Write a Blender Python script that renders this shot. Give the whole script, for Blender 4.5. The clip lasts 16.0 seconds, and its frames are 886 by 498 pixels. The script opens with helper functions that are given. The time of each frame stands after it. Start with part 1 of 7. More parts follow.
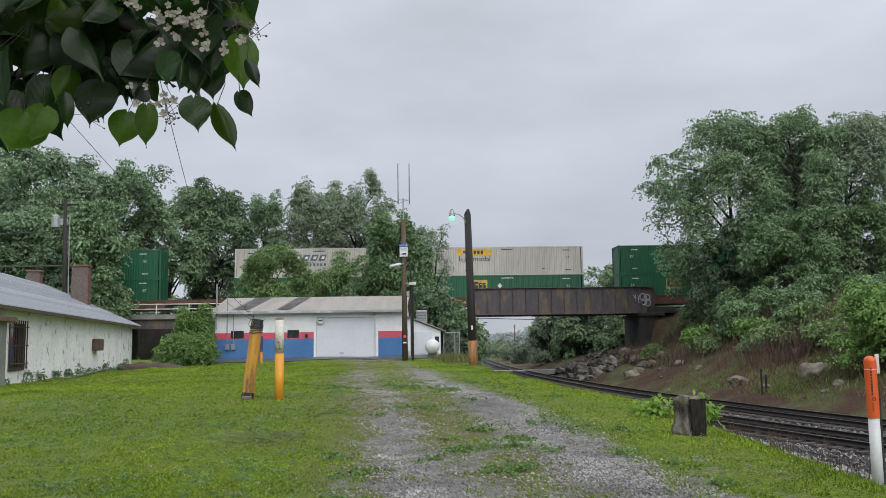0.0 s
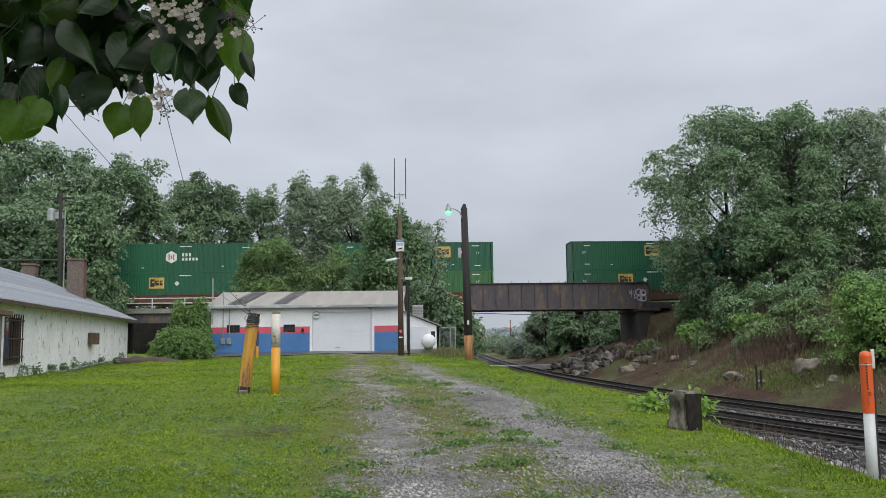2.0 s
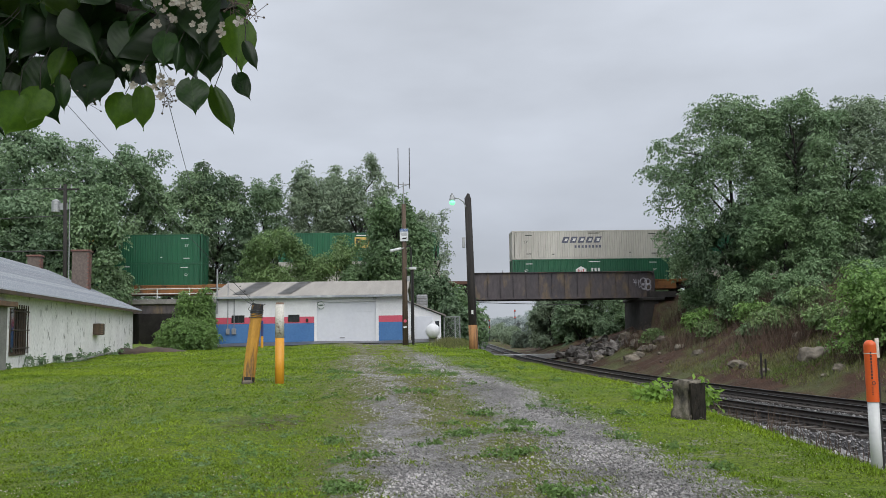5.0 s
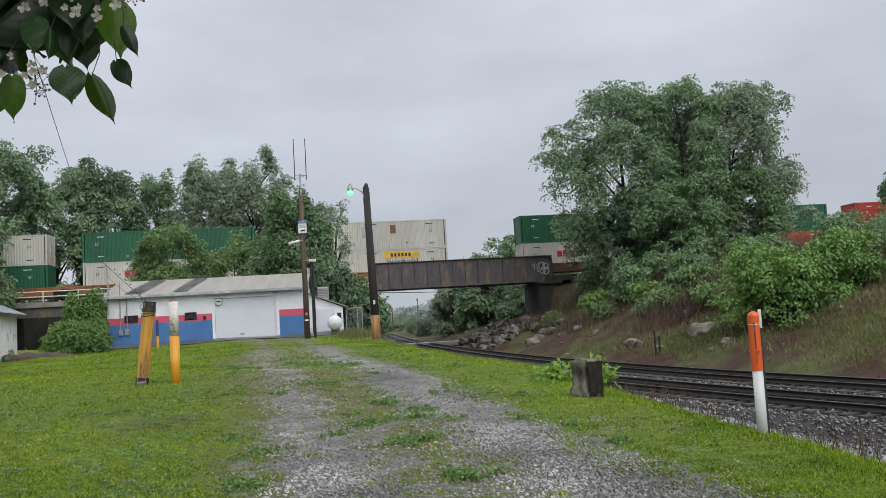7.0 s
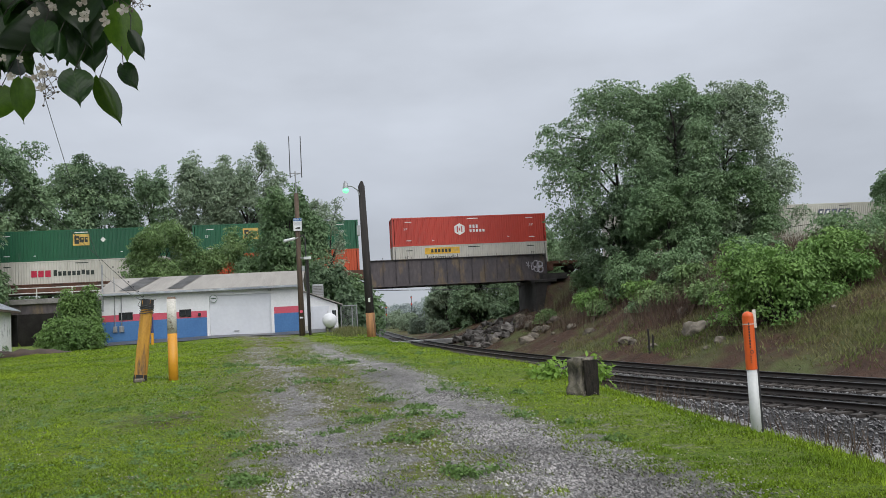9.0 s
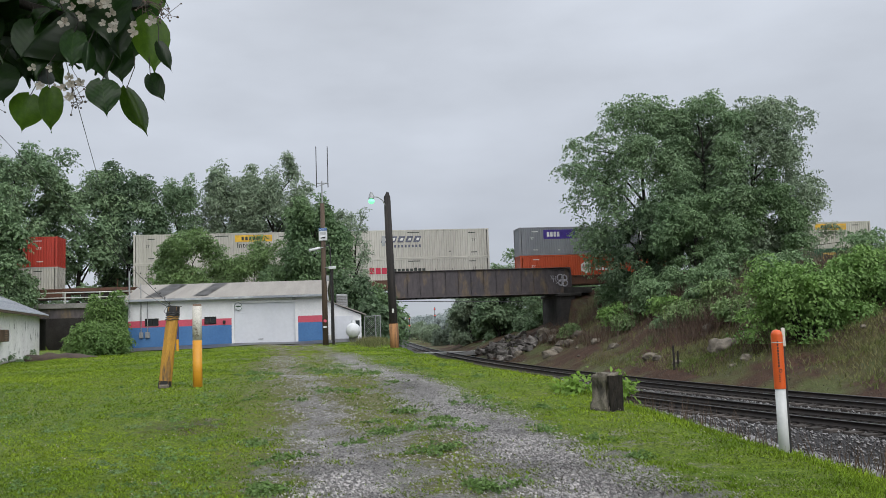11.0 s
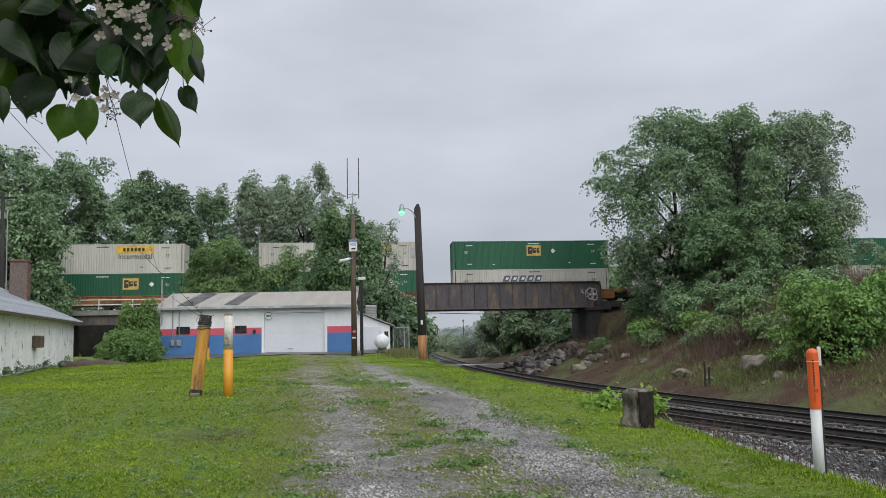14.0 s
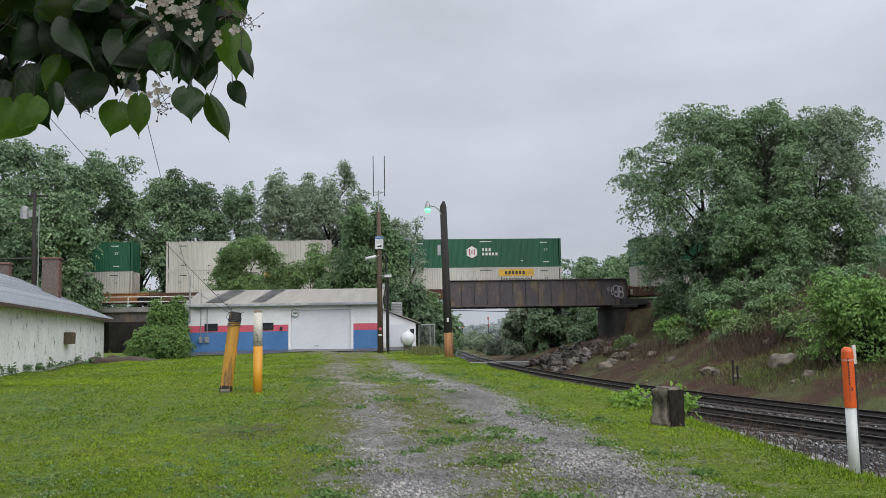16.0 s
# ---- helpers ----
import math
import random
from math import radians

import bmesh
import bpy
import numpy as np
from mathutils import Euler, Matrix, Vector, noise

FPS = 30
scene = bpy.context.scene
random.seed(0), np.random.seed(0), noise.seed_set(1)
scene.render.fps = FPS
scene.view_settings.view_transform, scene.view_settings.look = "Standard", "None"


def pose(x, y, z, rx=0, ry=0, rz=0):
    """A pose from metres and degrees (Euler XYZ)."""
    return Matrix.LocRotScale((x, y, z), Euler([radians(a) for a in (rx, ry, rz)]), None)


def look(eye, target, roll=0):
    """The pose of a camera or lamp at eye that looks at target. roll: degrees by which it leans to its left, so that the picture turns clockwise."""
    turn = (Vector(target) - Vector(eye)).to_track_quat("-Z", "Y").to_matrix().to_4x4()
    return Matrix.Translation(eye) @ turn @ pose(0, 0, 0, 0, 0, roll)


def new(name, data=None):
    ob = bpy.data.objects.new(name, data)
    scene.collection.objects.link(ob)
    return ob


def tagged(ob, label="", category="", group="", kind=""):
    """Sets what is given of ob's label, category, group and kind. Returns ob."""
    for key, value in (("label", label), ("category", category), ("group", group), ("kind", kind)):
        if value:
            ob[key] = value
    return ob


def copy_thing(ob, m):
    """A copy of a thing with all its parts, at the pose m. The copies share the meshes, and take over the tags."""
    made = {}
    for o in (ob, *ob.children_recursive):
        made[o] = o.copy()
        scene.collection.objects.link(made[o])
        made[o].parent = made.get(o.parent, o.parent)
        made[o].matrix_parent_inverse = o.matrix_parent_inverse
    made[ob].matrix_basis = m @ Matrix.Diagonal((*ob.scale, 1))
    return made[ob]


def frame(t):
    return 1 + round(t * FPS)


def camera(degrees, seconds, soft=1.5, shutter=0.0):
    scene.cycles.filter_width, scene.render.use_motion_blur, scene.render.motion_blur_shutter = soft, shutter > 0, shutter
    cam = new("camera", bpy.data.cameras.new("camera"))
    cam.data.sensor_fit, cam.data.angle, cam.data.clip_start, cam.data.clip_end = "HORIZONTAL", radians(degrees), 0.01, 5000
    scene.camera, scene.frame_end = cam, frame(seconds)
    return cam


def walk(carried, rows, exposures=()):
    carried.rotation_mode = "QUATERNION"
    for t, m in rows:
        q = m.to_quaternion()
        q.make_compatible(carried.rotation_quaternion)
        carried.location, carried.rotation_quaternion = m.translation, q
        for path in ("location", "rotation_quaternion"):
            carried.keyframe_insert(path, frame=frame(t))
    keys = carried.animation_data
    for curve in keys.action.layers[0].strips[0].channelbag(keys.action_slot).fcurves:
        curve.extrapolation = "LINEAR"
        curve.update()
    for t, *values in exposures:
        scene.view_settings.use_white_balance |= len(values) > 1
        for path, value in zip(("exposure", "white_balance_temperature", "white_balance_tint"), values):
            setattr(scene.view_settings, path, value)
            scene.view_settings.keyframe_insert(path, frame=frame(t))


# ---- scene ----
cam = camera(55.0, 16.0, 0.6)
PATH = [
    (0.0, pose(0.000, -0.000, 1.550, 96.350, 0.800, 0.000)),
    (0.5, pose(-0.005, -0.014, 1.532, 96.308, 0.678, -0.078)),
    (1.0, pose(0.004, 0.009, 1.550, 96.215, 0.715, -0.148)),
    (1.5, pose(-0.004, -0.001, 1.560, 96.101, 0.786, -0.244)),
    (2.0, pose(-0.011, -0.001, 1.541, 96.012, 0.650, -0.281)),
    (2.5, pose(-0.002, 0.018, 1.553, 95.829, 0.781, -0.281)),
    (3.0, pose(0.001, 0.028, 1.545, 95.746, 0.741, -0.221)),
    (3.5, pose(-0.006, 0.018, 1.542, 95.678, 0.695, -0.084)),
    (4.0, pose(-0.000, 0.020, 1.548, 95.599, 0.754, -0.007)),
    (6.3, pose(0.010, 0.020, 1.550, 95.050, 1.050, -0.150)),
    (6.5, pose(0.015, 0.021, 1.538, 95.085, 1.256, -1.044)),
    (6.7, pose(0.035, 0.050, 1.530, 94.680, 2.200, -3.600)),
    (7.0, pose(0.050, 0.082, 1.522, 94.404, 3.254, -6.457)),
    (7.5, pose(0.040, 0.043, 1.523, 94.173, 3.567, -7.492)),
    (8.0, pose(0.023, 0.009, 1.530, 94.011, 3.733, -7.762)),
    (8.5, pose(0.006, 0.011, 1.534, 94.040, 3.477, -7.397)),
    (9.0, pose(-0.018, -0.017, 1.538, 94.228, 3.059, -6.883)),
    (11.5, pose(-0.031, 0.009, 1.541, 95.242, 1.824, -5.003)),
    (12.0, pose(-0.037, 0.009, 1.559, 95.376, 1.679, -4.678)),
    (12.5, pose(-0.047, 0.000, 1.549, 95.576, 1.441, -4.365)),
    (13.0, pose(-0.055, -0.007, 1.551, 95.765, 1.326, -4.089)),
    (13.5, pose(-0.047, 0.005, 1.553, 95.884, 1.244, -3.749)),
    (14.0, pose(-0.050, 0.002, 1.556, 95.939, 1.116, -3.435)),
    (14.5, pose(-0.056, -0.007, 1.559, 95.999, 1.171, -3.130)),
    (15.0, pose(-0.068, -0.022, 1.553, 96.016, 1.118, -2.738)),
    (15.5, pose(-0.072, -0.003, 1.553, 95.883, 1.049, -2.255)),
    (16.0, pose(-0.111, -0.012, 1.555, 95.799, 0.975, -1.778)),
]
walk(cam, PATH)

# ---- world and light: an overcast, rainy day ----
SUN_EL, SUN_AZ = 40, 158
world = bpy.data.worlds.new("overcast_sky")
scene.world = world
world.use_nodes = True
wn, wl = world.node_tree.nodes, world.node_tree.links
wn.clear()
w_out = wn.new("ShaderNodeOutputWorld")
w_bg = wn.new("ShaderNodeBackground")
w_sky = wn.new("ShaderNodeTexSky")
w_sky.sky_type, w_sky.sun_disc = "NISHITA", False
w_sky.sun_elevation, w_sky.sun_rotation = radians(SUN_EL), radians(SUN_AZ)
w_sky.dust_density, w_sky.air_density = 4.0, 1.0
w_hsv = wn.new("ShaderNodeHueSaturation")
w_hsv.inputs["Saturation"].default_value = 0.25
w_hsv.inputs["Value"].default_value = 0.5
w_geo = wn.new("ShaderNodeTexCoord")
w_sep = wn.new("ShaderNodeSeparateXYZ")
w_ramp = wn.new("ShaderNodeValToRGB")
w_ramp.color_ramp.elements[0].position, w_ramp.color_ramp.elements[0].color = 0.0, (4.5, 4.83, 5.3, 1)
w_ramp.color_ramp.elements[1].position, w_ramp.color_ramp.elements[1].color = 1.0, (15.0, 15.3, 15.8, 1)
e = w_ramp.color_ramp.elements.new(0.12)
e.color = (5.05, 5.48, 6.25, 1)
e = w_ramp.color_ramp.elements.new(0.42)
e.color = (6.15, 6.6, 7.4, 1)
w_map = wn.new("ShaderNodeMapping")
w_map.inputs["Scale"].default_value = (1.6, 1.6, 4.5)
w_noise = wn.new("ShaderNodeTexNoise")
w_noise.inputs["Scale"].default_value, w_noise.inputs["Detail"].default_value = 1.7, 5.0
w_cr = wn.new("ShaderNodeMapRange")
w_cr.inputs["From Min"].default_value, w_cr.inputs["From Max"].default_value = 0.3, 0.7
w_cr.inputs["To Min"].default_value, w_cr.inputs["To Max"].default_value = 0.84, 1.12
w_mul = wn.new("ShaderNodeMix")
w_mul.data_type, w_mul.blend_type = "RGBA", "MULTIPLY"
w_mul.inputs["Factor"].default_value = 1.0
w_mix = wn.new("ShaderNodeMix")
w_mix.data_type = "RGBA"
w_mix.inputs["Factor"].default_value = 0.9
wl.new(w_geo.outputs["Generated"], w_sep.inputs[0])
wl.new(w_sep.outputs["Z"], w_ramp.inputs[0])
wl.new(w_geo.outputs["Generated"], w_map.inputs[0])
wl.new(w_map.outputs[0], w_noise.inputs["Vector"])
wl.new(w_noise.outputs[0], w_cr.inputs["Value"])
wl.new(w_ramp.outputs[0], w_mul.inputs["A"])
wl.new(w_cr.outputs[0], w_mul.inputs["B"])
wl.new(w_sky.outputs[0], w_hsv.inputs["Color"])
wl.new(w_hsv.outputs[0], w_mix.inputs["A"])
wl.new(w_mul.outputs["Result"], w_mix.inputs["B"])
wl.new(w_mix.outputs["Result"], w_bg.inputs["Color"])
wl.new(w_bg.outputs[0], w_out.inputs["Surface"])
w_bg.inputs["Strength"].default_value = 0.115
sun = new("sun", bpy.data.lights.new("sun", "SUN"))
sun.data.energy, sun.data.angle, sun.data.color = 1.95, radians(60), (1.0, 0.98, 0.96)
sun.matrix_world = look((0, 0, 60), Vector((0, 0, 60)) - Vector((math.sin(radians(SUN_AZ)) * math.cos(radians(SUN_EL)), math.cos(radians(SUN_AZ)) * math.cos(radians(SUN_EL)), math.sin(radians(SUN_EL)))))
scene.view_settings.exposure = 0.0


# ---- materials ----
def mat(name, base, second=None, rough=0.7, metal=0.0, scale=3.0, detail=6.0, bump=0.0, bump_scale=30.0, fine=0.25, island=0.0, third=None, third_at=0.62, third_scale=0.7, stretch=(1, 1, 1), translucent=0.0, spec=0.5, obrand=0.0):
    """A surface with two scales of variation, optional stains, relief and per-piece variation."""
    m = bpy.data.materials.new(name)
    m.use_nodes = True
    n, l = m.node_tree.nodes, m.node_tree.links
    b = n["Principled BSDF"]
    b.inputs["Roughness"].default_value, b.inputs["Metallic"].default_value = rough, metal
    b.inputs["Specular IOR Level"].default_value = spec
    second = second or tuple(c * 0.7 for c in base)
    tc, mp = n.new("ShaderNodeTexCoord"), n.new("ShaderNodeMapping")
    mp.inputs["Scale"].default_value = stretch
    l.new(tc.outputs["Object"], mp.inputs[0])
    n1, n2 = n.new("ShaderNodeTexNoise"), n.new("ShaderNodeTexNoise")
    n1.inputs["Scale"].default_value, n1.inputs["Detail"].default_value = scale, detail
    n2.inputs["Scale"].default_value, n2.inputs["Detail"].default_value = scale * 12, 3.0
    l.new(mp.outputs[0], n1.inputs["Vector"])
    l.new(mp.outputs[0], n2.inputs["Vector"])
    r1 = n.new("ShaderNodeMapRange")
    r1.inputs["From Min"].default_value, r1.inputs["From Max"].default_value = 0.35, 0.65
    l.new(n1.outputs[0], r1.inputs["Value"])
    mx = n.new("ShaderNodeMix")
    mx.data_type = "RGBA"
    mx.inputs["A"].default_value, mx.inputs["B"].default_value = (*base, 1), (*second, 1)
    l.new(r1.outputs[0], mx.inputs["Factor"])
    col = mx.outputs["Result"]
    if third:
        n3, r3 = n.new("ShaderNodeTexNoise"), n.new("ShaderNodeMapRange")
        n3.inputs["Scale"].default_value, n3.inputs["Detail"].default_value = third_scale, 8.0
        n3.inputs["Roughness"].default_value = 0.65
        l.new(mp.outputs[0], n3.inputs["Vector"])
        r3.inputs["From Min"].default_value, r3.inputs["From Max"].default_value = third_at - 0.05, third_at + 0.05
        l.new(n3.outputs[0], r3.inputs["Value"])
        m3 = n.new("ShaderNodeMix")
        m3.data_type = "RGBA"
        m3.inputs["B"].default_value = (*third, 1)
        l.new(r3.outputs[0], m3.inputs["Factor"])
        l.new(col, m3.inputs["A"])
        col = m3.outputs["Result"]
    hv = n.new("ShaderNodeHueSaturation")
    l.new(col, hv.inputs["Color"])
    rv = n.new("ShaderNodeMapRange")
    rv.inputs["To Min"].default_value, rv.inputs["To Max"].default_value = 1 - fine, 1 + fine
    rv.inputs["From Min"].default_value, rv.inputs["From Max"].default_value = 0.25, 0.75
    l.new(n2.outputs[0], rv.inputs["Value"])
    val = rv.outputs[0]
    if island or obrand:
        ge = n.new("ShaderNodeNewGeometry") if island else n.new("ShaderNodeObjectInfo")
        ri, mu = n.new("ShaderNodeMapRange"), n.new("ShaderNodeMath")
        amount = island or obrand
        ri.inputs["To Min"].default_value, ri.inputs["To Max"].default_value = 1 - amount, 1 + amount
        l.new(ge.outputs["Random Per Island" if island else "Random"], ri.inputs["Value"])
        mu.operation = "MULTIPLY"
        l.new(val, mu.inputs[0])
        l.new(ri.outputs[0], mu.inputs[1])
        val = mu.outputs[0]
    l.new(val, hv.inputs["Value"])
    l.new(hv.outputs[0], b.inputs["Base Color"])
    if bump:
        nb, bp = n.new("ShaderNodeTexNoise"), n.new("ShaderNodeBump")
        nb.inputs["Scale"].default_value, nb.inputs["Detail"].default_value = bump_scale, 4.0
        l.new(mp.outputs[0], nb.inputs["Vector"])
        l.new(nb.outputs[0], bp.inputs["Height"])
        bp.inputs["Strength"].default_value, bp.inputs["Distance"].default_value = bump, 0.02
        l.new(bp.outputs[0], b.inputs["Normal"])
    if translucent:
        tr, ms = n.new("ShaderNodeBsdfTranslucent"), n.new("ShaderNodeMixShader")
        l.new(hv.outputs[0], tr.inputs["Color"])
        ms.inputs[0].default_value = translucent
        l.new(b.outputs[0], ms.inputs[1])
        l.new(tr.outputs[0], ms.inputs[2])
        l.new(ms.outputs[0], n["Material Output"].inputs["Surface"])
    return m


def glow(name, colour, strength):
    m = bpy.data.materials.new(name)
    m.use_nodes = True
    b = m.node_tree.nodes["Principled BSDF"]
    b.inputs["Base Color"].default_value = (*colour, 1)
    b.inputs["Emission Color"].default_value = (*colour, 1)
    b.inputs["Emission Strength"].default_value = strength
    return m


M = {}
M["white_wall"] = mat("white_painted_block", (0.72, 0.73, 0.74), (0.62, 0.63, 0.65), rough=0.6, scale=0.8, bump=0.15, fine=0.06)
M["blue_wall"] = mat("blue_painted_block", (0.045, 0.14, 0.33), (0.06, 0.17, 0.37), rough=0.55, scale=0.8, bump=0.15, fine=0.1)
M["pink_wall"] = mat("red_painted_stripe", (0.55, 0.075, 0.12), (0.48, 0.08, 0.12), rough=0.55, scale=0.8, fine=0.1)
M["door_white"] = mat("white_garage_door", (0.60, 0.62, 0.66), (0.56, 0.58, 0.63), rough=0.45, scale=0.5, fine=0.04)
M["roof_tan"] = mat("tan_metal_roof", (0.29, 0.272, 0.245), (0.23, 0.215, 0.195), rough=0.6, scale=0.6, stretch=(4, 0.6, 1), fine=0.1)
M["roof_dark"] = mat("dark_roof_patch", (0.11, 0.11, 0.11), (0.2, 0.2, 0.2), rough=0.5, scale=1.0)
M["roof_grey"] = mat("grey_metal_roof", (0.30, 0.325, 0.36), (0.22, 0.24, 0.27), rough=0.4, scale=0.5, stretch=(1, 1, 1), fine=0.12, third=(0.42, 0.44, 0.46), third_at=0.58)
M["shed_wall"] = mat("weathered_white_block", (0.90, 0.89, 0.89), (0.80, 0.79, 0.79), rough=0.8, scale=0.9, bump=0.3, fine=0.15, third=(0.17, 0.165, 0.15), third_at=0.615, third_scale=2.2, stretch=(1, 1, 0.7))
M["block_grey"] = mat("bare_grey_block", (0.25, 0.25, 0.23), (0.17, 0.17, 0.16), rough=0.9, scale=2.0, bump=0.4)
M["brick"] = mat("old_red_brick", (0.20, 0.10, 0.08), (0.14, 0.075, 0.062), rough=0.85, scale=6.0, obrand=0.2, bump=0.3)
M["mortar"] = mat("grey_mortar", (0.15, 0.12, 0.105), rough=0.95, scale=9.0)
M["fascia"] = mat("brown_fascia", (0.20, 0.12, 0.07), (0.12, 0.07, 0.045), rough=0.7, scale=3.0)
M["rust_bar"] = mat("rusty_bars", (0.03, 0.025, 0.022), (0.06, 0.035, 0.022), rough=0.7, scale=9.0)
M["glass"] = mat("dark_window_glass", (0.03, 0.035, 0.04), rough=0.12, scale=2.0, spec=0.6)
M["girder"] = mat("blackened_rusty_steel", (0.05, 0.044, 0.052), (0.085, 0.07, 0.072), rough=0.6, scale=0.35, bump=0.25, bump_scale=9, fine=0.3, third=(0.125, 0.092, 0.06), third_at=0.565, third_scale=0.75, stretch=(1, 1, 0.4))
M["graffiti"] = mat("pale_spray_paint", (0.42, 0.4, 0.44), (0.22, 0.21, 0.23), rough=0.7, scale=4.0)
M["stone"] = mat("sooty_stone", (0.055, 0.05, 0.047), (0.03, 0.027, 0.026), rough=0.9, scale=1.0, bump=0.6, bump_scale=5, fine=0.3)
M["concrete_deck"] = mat("stained_concrete", (0.24, 0.23, 0.22), (0.15, 0.145, 0.14), rough=0.85, scale=0.8, bump=0.2)
M["rail_white"] = mat("white_railing_paint", (0.66, 0.66, 0.64), (0.5, 0.5, 0.48), rough=0.5, scale=3.0)
M["steel_rail"] = mat("dark_rail_steel", (0.022, 0.019, 0.018), (0.032, 0.024, 0.02), rough=0.55, metal=0.4, scale=2.0)
M["rail_head"] = mat("polished_rail_head", (0.17, 0.17, 0.175), (0.13, 0.13, 0.135), rough=0.3, metal=0.9, scale=2.0)
M["tie"] = mat("creosoted_wood", (0.035, 0.03, 0.028), (0.06, 0.052, 0.046), rough=0.8, scale=5.0, obrand=0.4, bump=0.4, stretch=(1, 8, 8))
M["ballast"] = mat("wet_ballast_stone", (0.21, 0.205, 0.205), (0.09, 0.088, 0.09), rough=0.5, scale=14.0, island=0.75)
M["gravel"] = mat("wet_gravel_stone", (0.28, 0.267, 0.262), (0.10, 0.095, 0.09), rough=0.28, scale=1.1, island=0.85)
M["rock"] = mat("pale_boulder", (0.19, 0.165, 0.13), (0.075, 0.065, 0.052), rough=0.9, scale=2.5, bump=0.6, bump_scale=6, obrand=0.25)
M["ledge"] = mat("grey_ledge_rock", (0.22, 0.205, 0.19), (0.045, 0.038, 0.034), rough=0.9, scale=1.6, bump=0.8, bump_scale=5, obrand=0.35)
M["bank_stone"] = mat("reddish_broken_stone", (0.13, 0.095, 0.075), (0.07, 0.052, 0.043), rough=0.85, scale=8.0, island=0.5)
M["pole_wood"] = mat("black_creosoted_pole", (0.012, 0.011, 0.011), (0.028, 0.023, 0.021), rough=0.8, scale=1.2, stretch=(6, 6, 0.5), bump=0.4)
M["pole_brown"] = mat("weathered_brown_pole", (0.11, 0.075, 0.05), (0.065, 0.048, 0.036), rough=0.85, scale=1.2, stretch=(6, 6, 0.5), bump=0.4)
M["pole_bare"] = mat("bare_orange_wood", (0.36, 0.18, 0.07), (0.24, 0.12, 0.05), rough=0.8, scale=1.4, stretch=(6, 6, 0.5), bump=0.4, third=(0.04, 0.03, 0.025), third_at=0.62)
M["yellow_wood"] = mat("worn_yellow_paint_on_wood", (0.50, 0.26, 0.035), (0.40, 0.20, 0.03), rough=0.6, scale=3.0, stretch=(3, 3, 0.6), bump=0.4, fine=0.2, third=(0.12, 0.075, 0.04), third_at=0.59, third_scale=2.2)
M["yellow_pipe"] = mat("yellow_painted_steel", (0.62, 0.29, 0.02), (0.56, 0.25, 0.02), rough=0.45, scale=3.0, fine=0.08)
M["white_pipe"] = mat("chipped_white_paint", (0.62, 0.60, 0.55), (0.5, 0.48, 0.43), rough=0.55, scale=4.0, third=(0.17, 0.12, 0.09), third_at=0.60, third_scale=5.0)
M["pipe_cap"] = mat("brown_rusted_cap", (0.22, 0.15, 0.11), rough=0.8, scale=8.0)
M["orange"] = mat("orange_plastic", (0.66, 0.10, 0.012), (0.60, 0.09, 0.012), rough=0.4, scale=3.0, fine=0.04)
M["white_plastic"] = mat("white_plastic", (0.52, 0.535, 0.53), (0.46, 0.47, 0.47), rough=0.4, scale=3.0, fine=0.05)
M["black"] = mat("black_rubber_paint", (0.015, 0.015, 0.016), rough=0.6, scale=5.0)
M["concrete_post"] = mat("weathered_concrete", (0.20, 0.178, 0.14), (0.085, 0.076, 0.06), rough=0.9, scale=5.0, bump=1.0, bump_scale=18, fine=0.3, third=(0.03, 0.027, 0.023), third_at=0.52, third_scale=2.2)
M["stone_dark"] = mat("rough_black_brown", (0.012, 0.011, 0.010), (0.03, 0.026, 0.021), spec=0.15, rough=0.9, scale=8.0, bump=0.7, bump_scale=20)
M["earth"] = mat("dark_wet_earth", (0.075, 0.052, 0.04), (0.045, 0.033, 0.027), rough=0.9, scale=2.0, bump=0.8, bump_scale=7)
M["sign_text"] = mat("dark_green_print", (0.05, 0.1, 0.06), rough=0.6, scale=5.0)
M["metal_grey"] = mat("galvanised_steel", (0.36, 0.37, 0.38), (0.28, 0.29, 0.30), rough=0.45, metal=0.5, scale=6.0)
M["tank"] = mat("white_tank_enamel", (0.66, 0.67, 0.69), (0.56, 0.57, 0.6), rough=0.4, scale=2.0, fine=0.06)
M["asphalt"] = mat("wet_asphalt", (0.085, 0.087, 0.092), (0.06, 0.06, 0.065), rough=0.4, scale=2.0, bump=0.2, bump_scale=60)
M["concrete_pale"] = mat("wet_pale_concrete", (0.42, 0.42, 0.42), (0.33, 0.33, 0.33), rough=0.35, scale=2.0)
M["bark"] = mat("dark_bark", (0.028, 0.024, 0.02), (0.018, 0.015, 0.013), rough=0.9, scale=4.0, bump=0.6, bump_scale=12, stretch=(3, 3, 0.6))
M["lamp_green"] = glow("green_lamp_glow", (0.22, 1.0, 0.45), 1.15)
M["sign_white"] = mat("white_sign_face", (0.66, 0.68, 0.70), rough=0.5, scale=5.0, fine=0.04)
M["sign_blue"] = mat("blue_sign_print", (0.03, 0.12, 0.34), rough=0.5, scale=5.0, fine=0.04)
M["red_light"] = glow("red_signal_glow", (1.0, 0.06, 0.02), 2.0)
M["wire"] = mat("black_cable", (0.05, 0.05, 0.055), rough=0.6, scale=5.0)
M["flower"] = mat("white_petals", (0.44, 0.42, 0.37), (0.32, 0.28, 0.23), rough=0.7, scale=30.0, translucent=0.35, island=0.15)


def leaf_mat(name, a, b, trans=0.3, island=0.22, rough=0.5, scale=0.25, spec=0.3):
    return mat(name, a, b, rough=rough, scale=scale, fine=0.2, island=island, translucent=trans, spec=spec)


